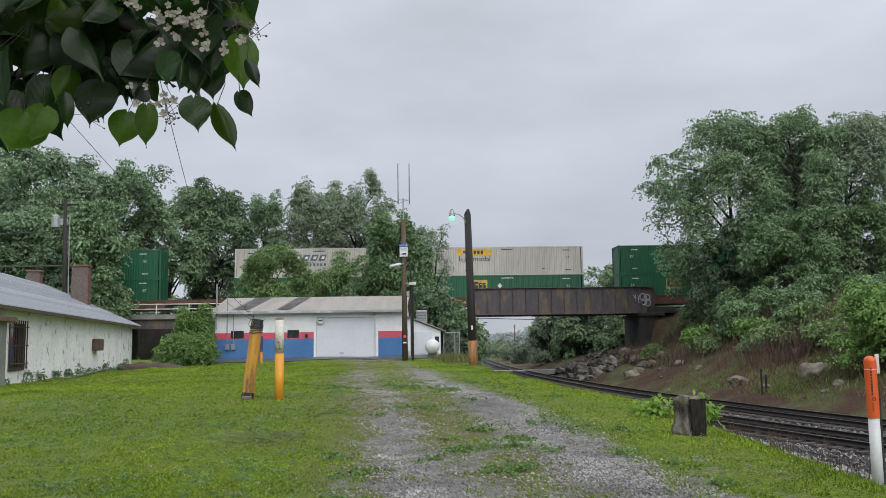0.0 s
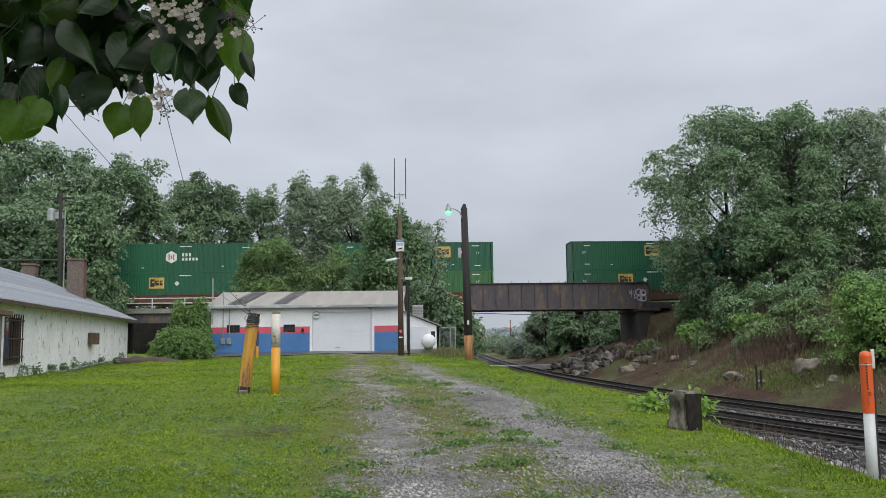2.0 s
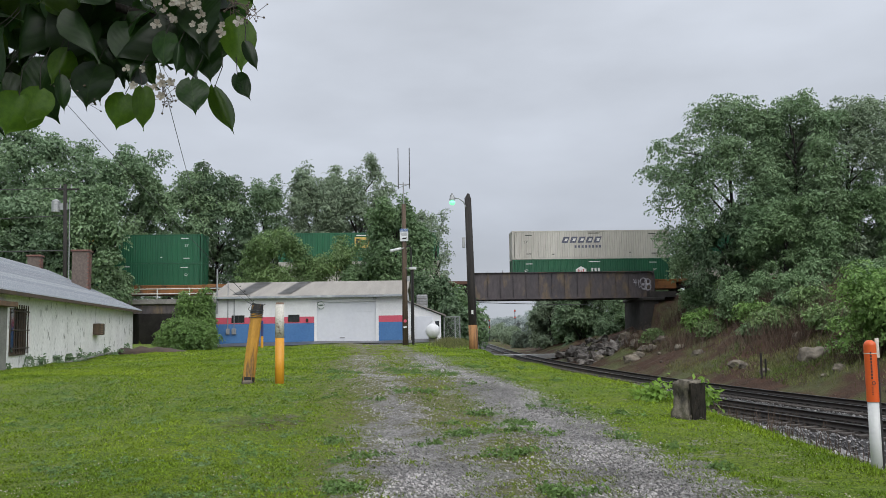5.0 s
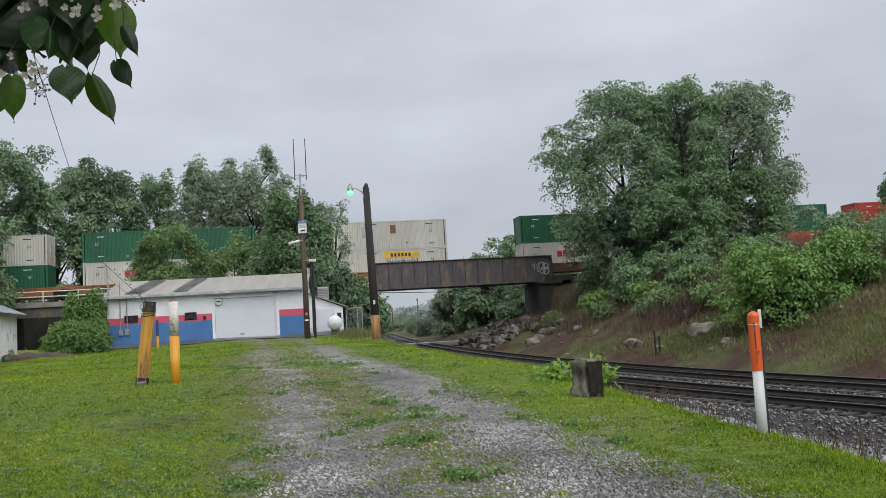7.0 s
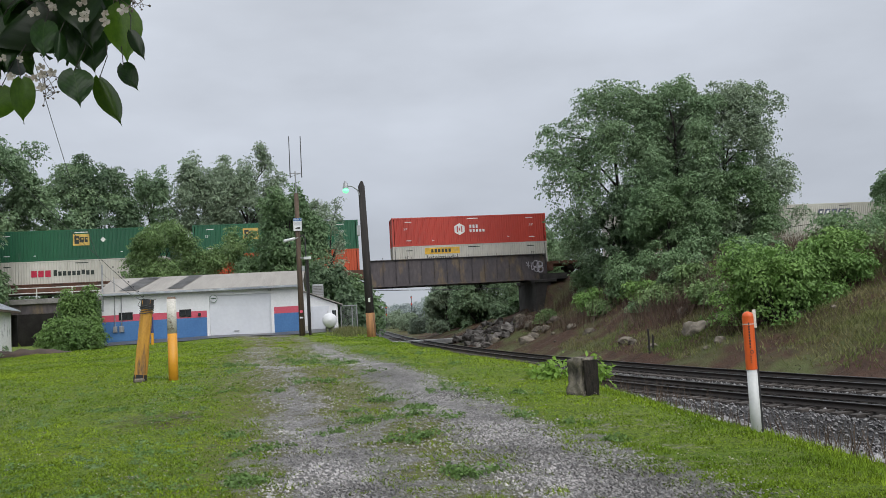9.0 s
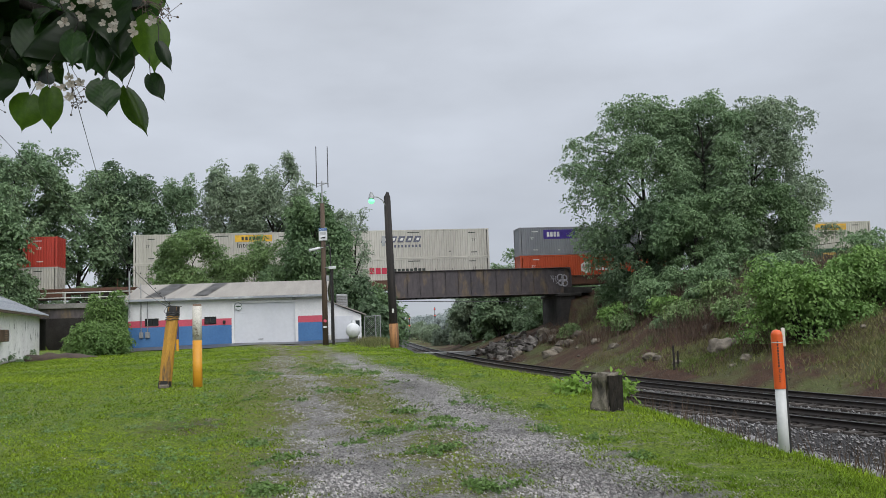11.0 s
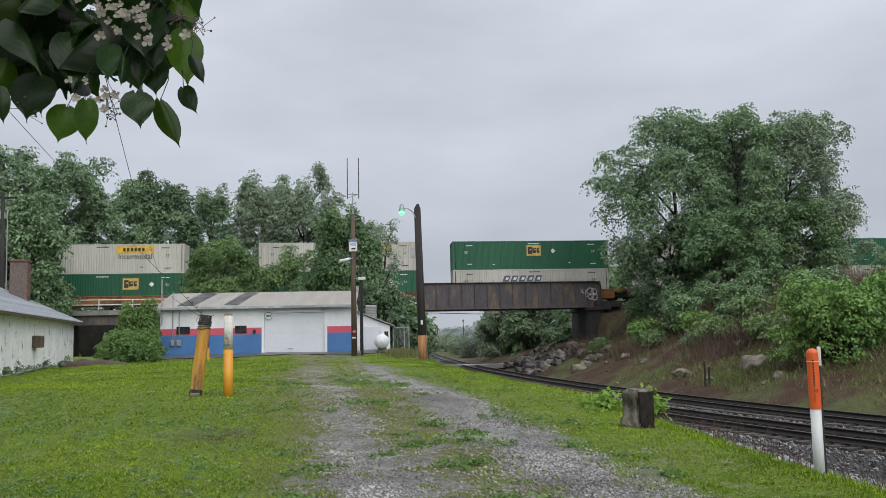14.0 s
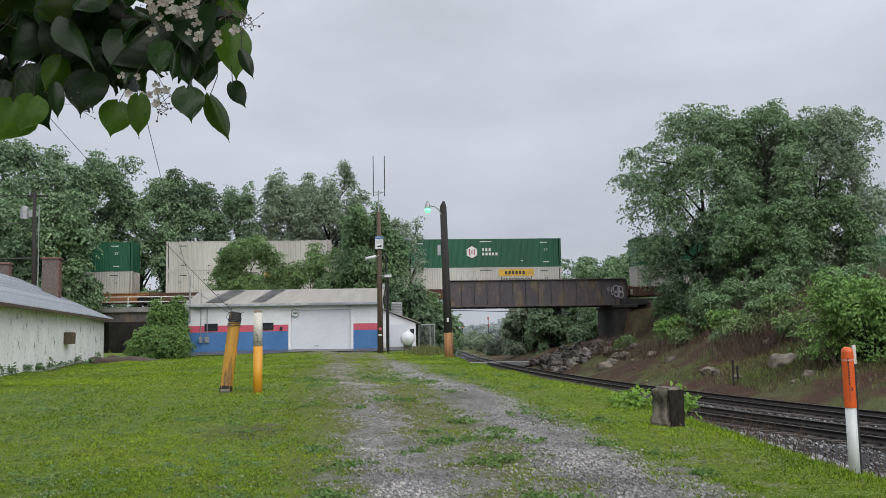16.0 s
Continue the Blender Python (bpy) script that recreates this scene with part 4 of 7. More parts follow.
def container(colour, logo):
    """An intermodal container with its origin at the middle of its base."""
    key = (colour, logo)
    if key in CONT_CACHE:
        return copy_thing(CONT_CACHE[key], Matrix.Identity(4))
    words = {"green": "dark green", "lime": "bright green", "white": "dusty off-white", "red": "faded red", "grey": "grey", "orange": "orange-red"}[colour]
    tail = {"swift": "with slanted dark lettering bars", "hunt": "with a yellow panel", "hunt_fore": "with an off-centre yellow panel", "emp_mid": "with a centred tan emblem", "emp_fore": "with an off-centre tan emblem", "hub": "with a hexagon emblem", "emp": "with a tan square emblem", "xpo": "with red and black lettering bars", "fed": "with a purple panel", "plain": "with a small brown mark"}[logo]
    ob = thing("shipping_container", Matrix.Identity(4), f"{words} corrugated steel shipping container {tail}", "container", "containers on the train")
    for nm in ("body", "frame", "door", "casting"):
        k2 = nm + colour
        if k2 not in CM:
            CM[k2] = CM[nm].copy()
            CM[k2].materials.append(PAINT[colour])
        if nm != "casting":
            shared(nm, CM[k2], ob)
    for x in (-CL / 2 + 1.96, CL / 2 - 2.18, -CL / 2, CL / 2 - 0.18):
        for y in (-CW / 2 - 0.01, CW / 2 - 0.15):
            for z in (-0.01, CH - 0.1):
                shared("casting", CM["casting" + colour], ob, pose(x, y, z))
    shared("door", CM["door" + colour], ob, pose(0, CW / 2 - 0.08, 0))
    light = colour in ("white",)
    ink = "black" if light else "white"
    for x in (-6.7, 6.5):
        lettering("53'", 0.34, ink, ob, x, 1.75)
    for x, z, w in ((-6.4, 2.45, 0.9), (6.3, 2.5, 1.0), (0.3, 2.62, 1.6), (-6.4, 0.55, 0.7), (6.5, 0.5, 0.8), (-3.9, 0.5, 0.3), (4.0, 0.62, 0.3)):
        decal("number_bar", ob, x, z, w * 0.75, 0.08, ink)
    if logo == "swift":
        for i in range(5):
            decal("logo_bar", ob, -2.6 + i * 0.82, 1.95, 0.62, 0.62, "steel", 0.01, 0.12)
            decal("logo_bar", ob, -2.6 + i * 0.82 + 0.05, 1.95, 0.28, 0.26, "white", 0.018, 0.05)
        for i in range(8):
            decal("logo_bar", ob, -1.6 + i * 0.36, 1.25, 0.2, 0.26, "steel", 0.01)
    elif logo in ("hunt", "hunt_fore"):
        hx = 3.4 if logo == "hunt" else -3.0
        decal("logo_panel", ob, hx, 2.35, 3.6, 0.66, "yellow", 0.01)
        for i in range(6):
            decal("logo_bar", ob, hx - 1.05 + i * 0.36, 2.35, 0.24, 0.34, "black", 0.02)
        decal("logo_bar", ob, hx + 1.4, 2.35, 0.5, 0.3, "tan", 0.02)
        lettering("Intermodal", 0.74, "black", ob, hx, 1.66)
    elif logo == "hub":
        hexagon(ob, -1.1, 1.55, 0.62, "white", "rose")
        for i in range(3):
            decal("logo_bar", ob, 0.05 + i * 0.33, 1.8, 0.2, 0.34, "white", 0.01)
        for i in range(5):
            decal("logo_bar", ob, 0.05 + i * 0.34, 1.35, 0.22, 0.28, "white", 0.01)
    elif logo in ("emp", "emp_fore", "emp_mid"):
        ex = {"emp": 3.0, "emp_fore": -2.5, "emp_mid": 0.3}[logo]
        decal("logo_panel", ob, ex, 1.9, 1.5, 1.1, "tan", 0.01)
        for x, w, h in ((ex - 0.4, 0.42, 0.75), (ex + 0.05, 0.4, 0.5), (ex + 0.45, 0.28, 0.5)):
            decal("logo_bar", ob, x, 1.9, w, h, "black", 0.02)
            decal("logo_bar", ob, x + 0.06, 1.98, w * 0.45, h * 0.2, "tan", 0.026)
        bm = B()
        for v4 in (((ex + 2.0, 2.1), (ex + 2.25, 1.85), (ex + 2.0, 1.6), (ex + 1.75, 1.85)),):
            bm.faces.new([bm.verts.new((a, -CW / 2 - 0.012, b)) for a, b in v4][::-1])
        part("diamond_placard", bm, LOGO["white"], ob)
    elif logo == "xpo":
        for i in range(3):
            decal("logo_bar", ob, -4.0 + i * 0.62, 1.7, 0.5, 0.62, "crimson", 0.01)
        for i in range(9):
            decal("logo_bar", ob, -2.1 + i * 0.42, 1.66 + (0.08 if i in (0, 6) else 0), 0.3, 0.42 if i else 0.58, "black", 0.01)
    elif logo == "fed":
        decal("logo_panel", ob, -3.7, 2.15, 3.6, 0.95, "purple", 0.01)
        for i in range(4):
            decal("logo_bar", ob, -5.0 + i * 0.36, 2.15, 0.26, 0.5, "white", 0.02)
        for x in (4.9, 5.5):
            decal("logo_bar", ob, x, 2.1, 0.35, 0.35, "white", 0.01)
    elif logo == "plain":
        decal("logo_panel", ob, 2.6, 2.05, 0.55, 0.85, "brown", 0.01)
    CONT_CACHE[key] = ob
    return ob


M["car"] = mat("rust_brown_car_paint", (0.12, 0.05, 0.028), (0.08, 0.038, 0.024), rough=0.65, scale=0.7, fine=0.2, third=(0.05, 0.03, 0.022), third_at=0.6)
M["car_b"] = mat("orange_rust_car_paint", (0.26, 0.11, 0.03), (0.19, 0.08, 0.028), rough=0.6, scale=0.7, fine=0.2, third=(0.06, 0.035, 0.022), third_at=0.6)
CAR_CACHE = {}


def well_car(kind, tail):
    key = (kind, round(tail, 1))
    if key in CAR_CACHE:
        return copy_thing(CAR_CACHE[key], Matrix.Identity(4))
    paint = M["car"] if kind == "brown" else M["car_b"]
    ob = thing("well_car", Matrix.Identity(4), ("rust-brown" if kind == "brown" else "orange-rust") + " double-stack railway well car", "railway car", "well cars of the train")
    bm = B()
    for sy in (-1, 1):
        y0, y1 = sorted((sy * 1.34, sy * 1.46))
        box(bm, -CL / 2 - 0.5, y0, 0.28, CL / 2 + 0.5, y1, 1.18)
        box(bm, -CL / 2 - 0.5, min(y0, y1) - 0.06, 1.1, CL / 2 + 0.5, max(y0, y1) + 0.06, 1.2)
        for i in range(13):
            x = -CL / 2 + i * CL / 12
            a, b = sorted((sy * 1.46, sy * 1.52))
            box(bm, x - 0.05, a, 0.3, x + 0.05, b, 1.1)
    box(bm, -CL / 2 - 0.5, -1.4, 0.24, CL / 2 + 0.5, 1.4, 0.34)
    part("well", bm, paint, ob)
    for sx in (-1, 1):
        bm = B()
        ln = 1.4 if sx < 0 else max(1.4, tail - 1.6)
        a, b = sorted((sx * (CL / 2 + 0.5), sx * (CL / 2 + 0.1 + ln)))
        box(bm, a, -1.35, 0.95, b, 1.35, 1.25)
        box(bm, a, -0.3, 0.7, b, 0.3, 0.95)
        part("end_platform", bm, paint, ob)
    bm = B()
    x = CL / 2 + tail - 1.7
    tube(bm, (x, -0.3, 1.2), (x, -0.3, 2.1), 0.03, 0.03, 6)
    tube(bm, (x, -0.9, 2.1), (x, 0.3, 2.1), 0.03, 0.03, 6)
    part("brake_stand", bm, paint, ob)
    bx = CL / 2 + tail / 2
    bogie = part("bogie", box(B(), bx - 0.25, -0.95, 0.4, bx + 0.25, 0.95, 0.7, 0.02), M["steel_rail"], ob)
    for sy in (-1, 1):
        a, b = sorted((sy * 0.95, sy * 1.1))
        part("side_frame", box(B(), bx - 1.4, a, 0.35, bx + 1.4, b, 0.65, 0.03), M["steel_rail"], bogie)
    for dx in (-0.88, 0.88):
        for sy in (-1, 1):
            bm = B()
            tube(bm, (bx + dx, sy * 0.68, 0.42), (bx + dx, sy * 0.80, 0.42), 0.42, 0.42, 20)
            part("wheel", bm, M["steel_rail"], bogie)
    CAR_CACHE[key] = ob
    return ob


# left end at the clip's start, upper colour and mark, lower colour and mark, car
TRAIN_A = [(-82.0, "green", "hub", "white", "hunt", 0), (-62.8, "white", "swift", "green", "emp", 0), (-43.66, "green", "plain", "green", "emp", 0), (-20.47, "white", "swift", "green", "emp", 0), (-1.63, "white", "hunt_fore", "green", "emp_fore", 0), (17.94, "green", "hub", "green", "emp_fore", 0), (40.76, "green", "emp", "lime", "hub", 0), (64.61, "green", "emp_mid", "green", "emp_fore", 0), (87.81, "green", "emp_fore", "green", "emp_fore", 1)]
TRAIN_B = [(111.26, "green", "emp_mid", "white", "hunt_fore", 0), (134.59, "white", "swift", "green", "hub", 1), (153.71, "green", "hub", "white", "xpo", 1), (172.79, "white", "plain", "white", "hunt", 1), (196.43, "green", "emp_mid", "white", "xpo", 0), (214.93, "green", "emp_fore", "orange", "hub", 0), (234.32, "red", "hub", "white", "hunt_fore", 0), (257.26, "white", "hunt", "white", "xpo", 0)]
TRAIN_C = [(276.09, "white", "swift", "white", "xpo", 0), (295.24, "grey", "fed", "orange", "hub", 0), (318.24, "white", "hunt", "green", "emp", 1), (341.39, "white", "hunt", "green", "emp", 0), (360.62, "green", "emp_mid", "white", "swift", 1), (379.8, "white", "swift", "white", "hunt", 0), (403.04, "green", "hub", "white", "hunt", 0), (426.75, "green", "emp", "white", "plain", 0), (445.9, "green", "emp", "green", "emp", 0), (465.2, "white", "hunt", "white", "plain", 0)]
TRAIN = TRAIN_A + TRAIN_B + TRAIN_C
MOVING = []


def build_train():
    for i, (q, uc, ul, lc, ll, kind) in enumerate(TRAIN):
        tail = (1.01 * (TRAIN[i + 1][0] - q) - CL) if i + 1 < len(TRAIN) else 3.0
        q = 1.01 * q - 0.15
        mid = q + CL / 2
        MOVING.append((well_car("orange" if kind else "brown", tail), mid, RAIL_UP))
        MOVING.append((container(lc, ll), mid, RAIL_UP + 0.46))
        MOVING.append((container(uc, ul), mid, RAIL_UP + 0.46 + CH + 0.02))


build_train()


def train_shift(t):
    return -(25.85 * t - 0.0207 * t * t)


# ---- white and blue garage ----
def garage():
    x0, x1, y0, y1, z0 = -13.85, -2.36, 52.0, 60.0, 0.8
    ob = thing("garage_building", pose(0, 0, 0), "long white garage with blue base, red stripe and tan metal roof", "garage")
    zt = 3.58
    dx0, dx1, dz = -7.75, -4.03, 3.28
    wn_ = [(-12.9, -12.1, 2.05, 2.5), (-9.45, -8.75, 2.1, 2.5)]

    def wall_band(nm, a, b, proud, material):
        cuts = sorted([(c, d) for c, d, e, f in wn_ if e < b - 0.01 and f > a + 0.01])
        spans, cur = [], x0
        for c, d in cuts + [(dx0, dx1)]:
            spans.append((cur, c))
            cur = d
        spans.append((cur, x1))
        for s0, s1 in spans:
            last = part(nm, box(B(), s0, y0 - proud, a, s1, y0 + 0.2, b), material, ob)
        return last
    wall_band("wall", z0 - 0.4, 1.98, 0.0, M["blue_wall"])["label"] = "blue painted base of the wall"
    wall_band("wall", 1.98, 2.03, 0.0, M["pink_wall"])
    for s0, s1 in ((x0, -12.9), (-12.1, -9.45), (-8.75, dx0), (dx1, x1)):
        part("stripe", box(B(), s0, y0, 2.03, s1, y0 + 0.2, 2.37), M["pink_wall"], ob, "red painted stripe")
    bm = B()
    for s0, s1 in ((x0, -12.9), (-12.1, -9.45), (-8.75, dx0), (dx1, x1)):
        box(bm, s0, y0, 2.37, s1, y0 + 0.2, 2.5)
    box(bm, x0, y0, 2.5, dx0, y0 + 0.2, zt)
    box(bm, dx0, y0, dz, dx1, y0 + 0.2, zt)
    box(bm, dx1, y0, 2.5, x1, y0 + 0.2, zt)
    part("wall", bm, M["white_wall"], ob)
    bm = B()
    box(bm, x0, y0 + 0.2, z0 - 0.4, x0 + 0.2, y1, zt)
    box(bm, x1 - 0.2, y0 + 0.2, z0 - 0.4, x1, y1, zt)
    box(bm, x0, y1 - 0.2, z0 - 0.4, x1, y1, zt)
    for xx in (x0, x1 - 0.2):
        a = [bm.verts.new((xx + d, yy, zz)) for d in (0, 0.2) for yy, zz in ((y0 + 0.05, zt), (y1, zt), (y0 + 3.8, 4.55))]
        bm.faces.new((a[0], a[1], a[2]))
        bm.faces.new((a[5], a[4], a[3]))
        bm.faces.new((a[0], a[2], a[5], a[3]))
    part("wall", bm, M["white_wall"], ob)
    for c, d, e_, f_ in wn_:
        w = part("window", box(B(), c, y0 + 0.08, e_, d, y0 + 0.1, f_), M["glass"], ob)
        bm = B()
        for a, b in ((c, c + 0.05), (d - 0.05, d), ((c + d) / 2 - 0.02, (c + d) / 2 + 0.02)):
            box(bm, a, y0 + 0.04, e_, b, y0 + 0.08, f_)
        box(bm, c, y0 + 0.04, e_, d, y0 + 0.075, e_ + 0.05)
        box(bm, c, y0 + 0.04, f_ - 0.05, d, y0 + 0.075, f_)
        part("window_frame", bm, M["black"], w)
    door = part("garage_door", box(B(), dx0 + 0.06, y0 + 0.1, z0 + 0.02, dx1 - 0.06, y0 + 0.14, dz - 0.04), M["door_white"], ob, "closed white sectional overhead door")
    h = (dz - z0 - 0.1) / 4
    for i in range(4):
        bm = box(B(), dx0 + 0.07, y0 + 0.075, z0 + 0.04 + i * h, dx1 - 0.07, y0 + 0.1, z0 + 0.04 + (i + 1) * h - 0.004, 0.002)
        part("panel", bm, M["door_white"], door)
    part("handle", box(B(), -6.3, y0 + 0.03, z0 + 0.25, -6.0, y0 + 0.075, z0 + 0.3), M["metal_grey"], door)
    bm = B()
    box(bm, dx0 - 0.1, y0 - 0.03, z0, dx0 + 0.06, y0 + 0.1, dz + 0.08)
    box(bm, dx1 - 0.06, y0 - 0.03, z0, dx1 + 0.1, y0 + 0.1, dz + 0.08)
    box(bm, dx0 + 0.06, y0 - 0.03, dz - 0.04, dx1 - 0.06, y0 + 0.1, dz + 0.08)
    part("door_trim", bm, M["white_wall"], ob)
    # roof: a low slope to the front, ribbed sheets
    rise, run = 1.05, 4.1
    sl = math.atan2(rise, run)
    ln = math.hypot(rise, run)
    for back in (0, 1):
        bm = B()
        m = Matrix.Translation((0, y0 - 0.35, zt + 0.02)) @ Matrix.Rotation(sl, 4, "X")
        if back:
            m = Matrix.Translation((0, y1 + 0.35, zt + 0.02)) @ Matrix.Rotation(-sl, 4, "X") @ Matrix.Diagonal((1, -1, 1, 1))
        box(bm, x0 - 0.25, 0, 0, x1 + 0.2, ln + 0.05, 0.05, 0, m)
        roof = part("roof", bm, M["roof_tan"], ob)
        rib = part("rib", box(B(), -0.012, 0, 0.05, 0.012, ln + 0.04, 0.056), M["roof_tan"], roof)
        rib.matrix_basis = m @ pose(x0 - 0.2, 0, 0)
        for i in range(1, 40):
            shared("rib", rib.data, roof, m @ pose(x0 - 0.2 + i * (x1 - x0 + 0.35) / 39, 0, 0))
        if not back:
            for c, d in ((-12.5, -11.5), (-9.75, -8.95)):
                bm = B()
                skew = 0.35
                vs = [bm.verts.new(m @ Vector(q)) for q in ((c - skew, 0.4, 0.085), (d - skew, 0.4, 0.085), (d + skew, ln - 0.1, 0.085), (c + skew, ln - 0.1, 0.085))]
                bm.faces.new(vs)
                bmesh.ops.solidify(bm, geom=bm.faces[:], thickness=0.01)
                part("roof_patch", bm, M["roof_dark"], roof, "dark replacement roof sheet")
    part("gutter", box(B(), x0 - 0.25, y0 - 0.45, zt - 0.08, x1 + 0.2, y0 - 0.33, zt + 0.05, 0.01), M["roof_grey"], ob)
    # small signs, boxes, conduit on the wall
    bm = B()
    tube(bm, (-9.3 + 1.85, y0 - 0.03, 3.05), (-9.3 + 1.85, y0, 3.05), 0.24, 0.24, 16)
    part("round_sign", bm, M["sign_white"], ob, "small round sign with green rim")
    bm = B()
    pipe_path(bm, [(-7.45 + 0.22 * math.cos(i * math.tau / 20), y0 - 0.035, 3.05 + 0.22 * math.sin(i * math.tau / 20)) for i in range(20)], 0.011, 6)
    part("sign_ring", bm, PAINT["green"], ob, "green rim of the round sign")
    part("sign_bar", box(B(), -7.6, y0 - 0.04, 3.02, -7.3, y0 - 0.03, 3.09), M["sign_text"], ob)
    for xx, zz, w in ((-13.2, 1.35, 0.22), (-12.85, 1.35, 0.26)):
        part("meter_box", box(B(), xx, y0 - 0.14, zz, xx + w, y0, zz + 0.36, 0.02), M["metal_grey"], ob)
    for xx in (-13.1, -12.72):
        part("conduit", tube(B(), (xx, y0 - 0.06, 1.7), (xx, y0 - 0.06, 4.6 if xx < -13 else 3.6), 0.03, 0.03, 6), M["metal_grey"], ob)
    part("mast", tube(B(), (-13.75, y0 - 0.1, 2.6), (-13.75, y0 - 0.1, 5.35), 0.05, 0.05, 8), M["metal_grey"], ob)
    part("wall_lamp", box(B(), -8.35, y0 - 0.16, 2.05, -8.2, y0, 2.25, 0.03), M["black"], ob)
    part("floodlight", box(B(), -4.25, y0 - 0.2, 3.36, -4.05, y0, 3.48, 0.02), M["metal_grey"], ob)
    return ob


garage()


def annex():
    ob = thing("lean_to_shed", pose(0, 0, 0), "small white lean-to shed beside the garage", "shed")
    bm = B()
    box(bm, -2.3, 53.0, 0.3, -0.15, 57, 2.35)
    part("wall", bm, M["white_wall"], ob)
    bm = B()
    v = [(-2.3, 3.25), (-2.3, 2.35), (-0.15, 2.35)]
    a = [bm.verts.new((p, yy, q)) for yy in (53.0, 57.0) for p, q in v]
    bm.faces.new(a[:3])
    bm.faces.new(a[3:][::-1])
    bm.faces.new((a[0], a[2], a[5], a[3]))
    part("gable", bm, M["white_wall"], ob)
    m = Matrix.Translation((-2.3, 0, 3.28)) @ Matrix.Rotation(math.atan2(0.95, 2.4), 4, "Y")
    part("roof", box(B(), 0, 52.8, 0, 2.65, 57.2, 0.06, 0, m), M["roof_tan"], ob)
    d = part("door", box(B(), -1.75, 52.95, 0.62, -0.65, 53.0, 2.3, 0.01), M["door_white"], ob)
    part("window", box(B(), -0.5, 52.97, 1.5, -0.25, 53.01, 2.0), M["glass"], ob)
    ac = thing("air_conditioner", pose(-1.35, 55.2, 3.0), "grey box air conditioner on the lean-to roof", "air conditioner")
    part("case", box(B(), -0.35, -0.3, -0.1, 0.35, 0.3, 0.72, 0.03), M["metal_grey"], ac)
    for i in range(6):
        part("louvre", box(B(), -0.3, -0.32, 0.05 + i * 0.1, 0.3, -0.3, 0.1 + i * 0.1), M["roof_dark"], ac)
    tank = thing("propane_tank", pose(-0.62, 50.6, gz(-0.62, 50.6)), "white propane tank on short legs beside the shed", "tank")
    bm = B()
    rr, ln = 0.42, 1.3
    prof = [(-ln - rr * 0.6, 0.02), (-ln - rr * 0.5, 0.2), (-ln - rr * 0.25, 0.35), (-ln, rr), (0, rr)]
    prof = prof + [(-a, b) for a, b in prof[:-1][::-1]]
    rings = [[bm.verts.new((b * math.cos(i * math.tau / 20), a, 0.62 + b * math.sin(i * math.tau / 20))) for i in range(20)] for a, b in prof]
    for p, q in zip(rings[:-1], rings[1:]):
        for i in range(20):
            bm.faces.new((p[i], p[(i + 1) % 20], q[(i + 1) % 20], q[i]))
    part("vessel", bm, M["tank"], tank, smooth_on=True)
    part("dome", tube(B(), (0, 0, 1.0), (0, 0, 1.2), 0.16, 0.13, 14), M["tank"], tank)
    for yy in (-0.8, 0.8):
        part("leg", box(B(), -0.25, yy - 0.08, 0, 0.25, yy + 0.08, 0.3), M["block_grey"], tank)
    fence = thing("chain_link_fence", pose(0, 0, 0), "grey chain-link fence panel beside the shed", "fence")
    for xx in (0.05, 0.75, 1.05):
        part("post", tube(B(), (xx, 54.5, 0.3), (xx, 54.5, 2.3), 0.035, 0.035, 8), M["metal_grey"], fence)
    for zz in (0.85, 2.25):
        part("rail", tube(B(), (0.05, 54.5, zz), (1.05, 54.5, zz), 0.025, 0.025, 6), M["metal_grey"], fence)
    bm = B()
    for i in range(20):
        a = i * 0.13
        tube(bm, (0.05 + max(0, a - 1.45), 54.5, 0.8 + min(1.45, a)), (0.05 + min(1.0, a), 54.5, 0.8 + max(0, a - 1.0)), 0.005, 0.005, 4, False)
        tube(bm, (0.05 + max(0, a - 1.45), 54.51, 2.25 - min(1.45, a)), (0.05 + min(1.0, a), 54.51, 2.25 - max(0, a - 1.0)), 0.005, 0.005, 4, False)
    part("mesh_wire", bm, M["metal_grey"], fence)
    bm = B()
    vs = [bm.verts.new((x, y, gz(x, y) + 0.03)) for x, y in ((-14.5, 48.8), (1.0, 49.5), (1.0, 53.2), (-14.5, 52.1))]
    bm.faces.new(vs)
    bmesh.ops.subdivide_edges(bm, edges=bm.edges[:], cuts=12, use_grid_fill=True)
    for v in bm.verts:
        v.co.z = gz(v.co.x, v.co.y) + 0.035
    tagged(part("apron_pavement", bm, M["asphalt"]), "wet asphalt apron before the garage", "pavement", kind="structure")


annex()


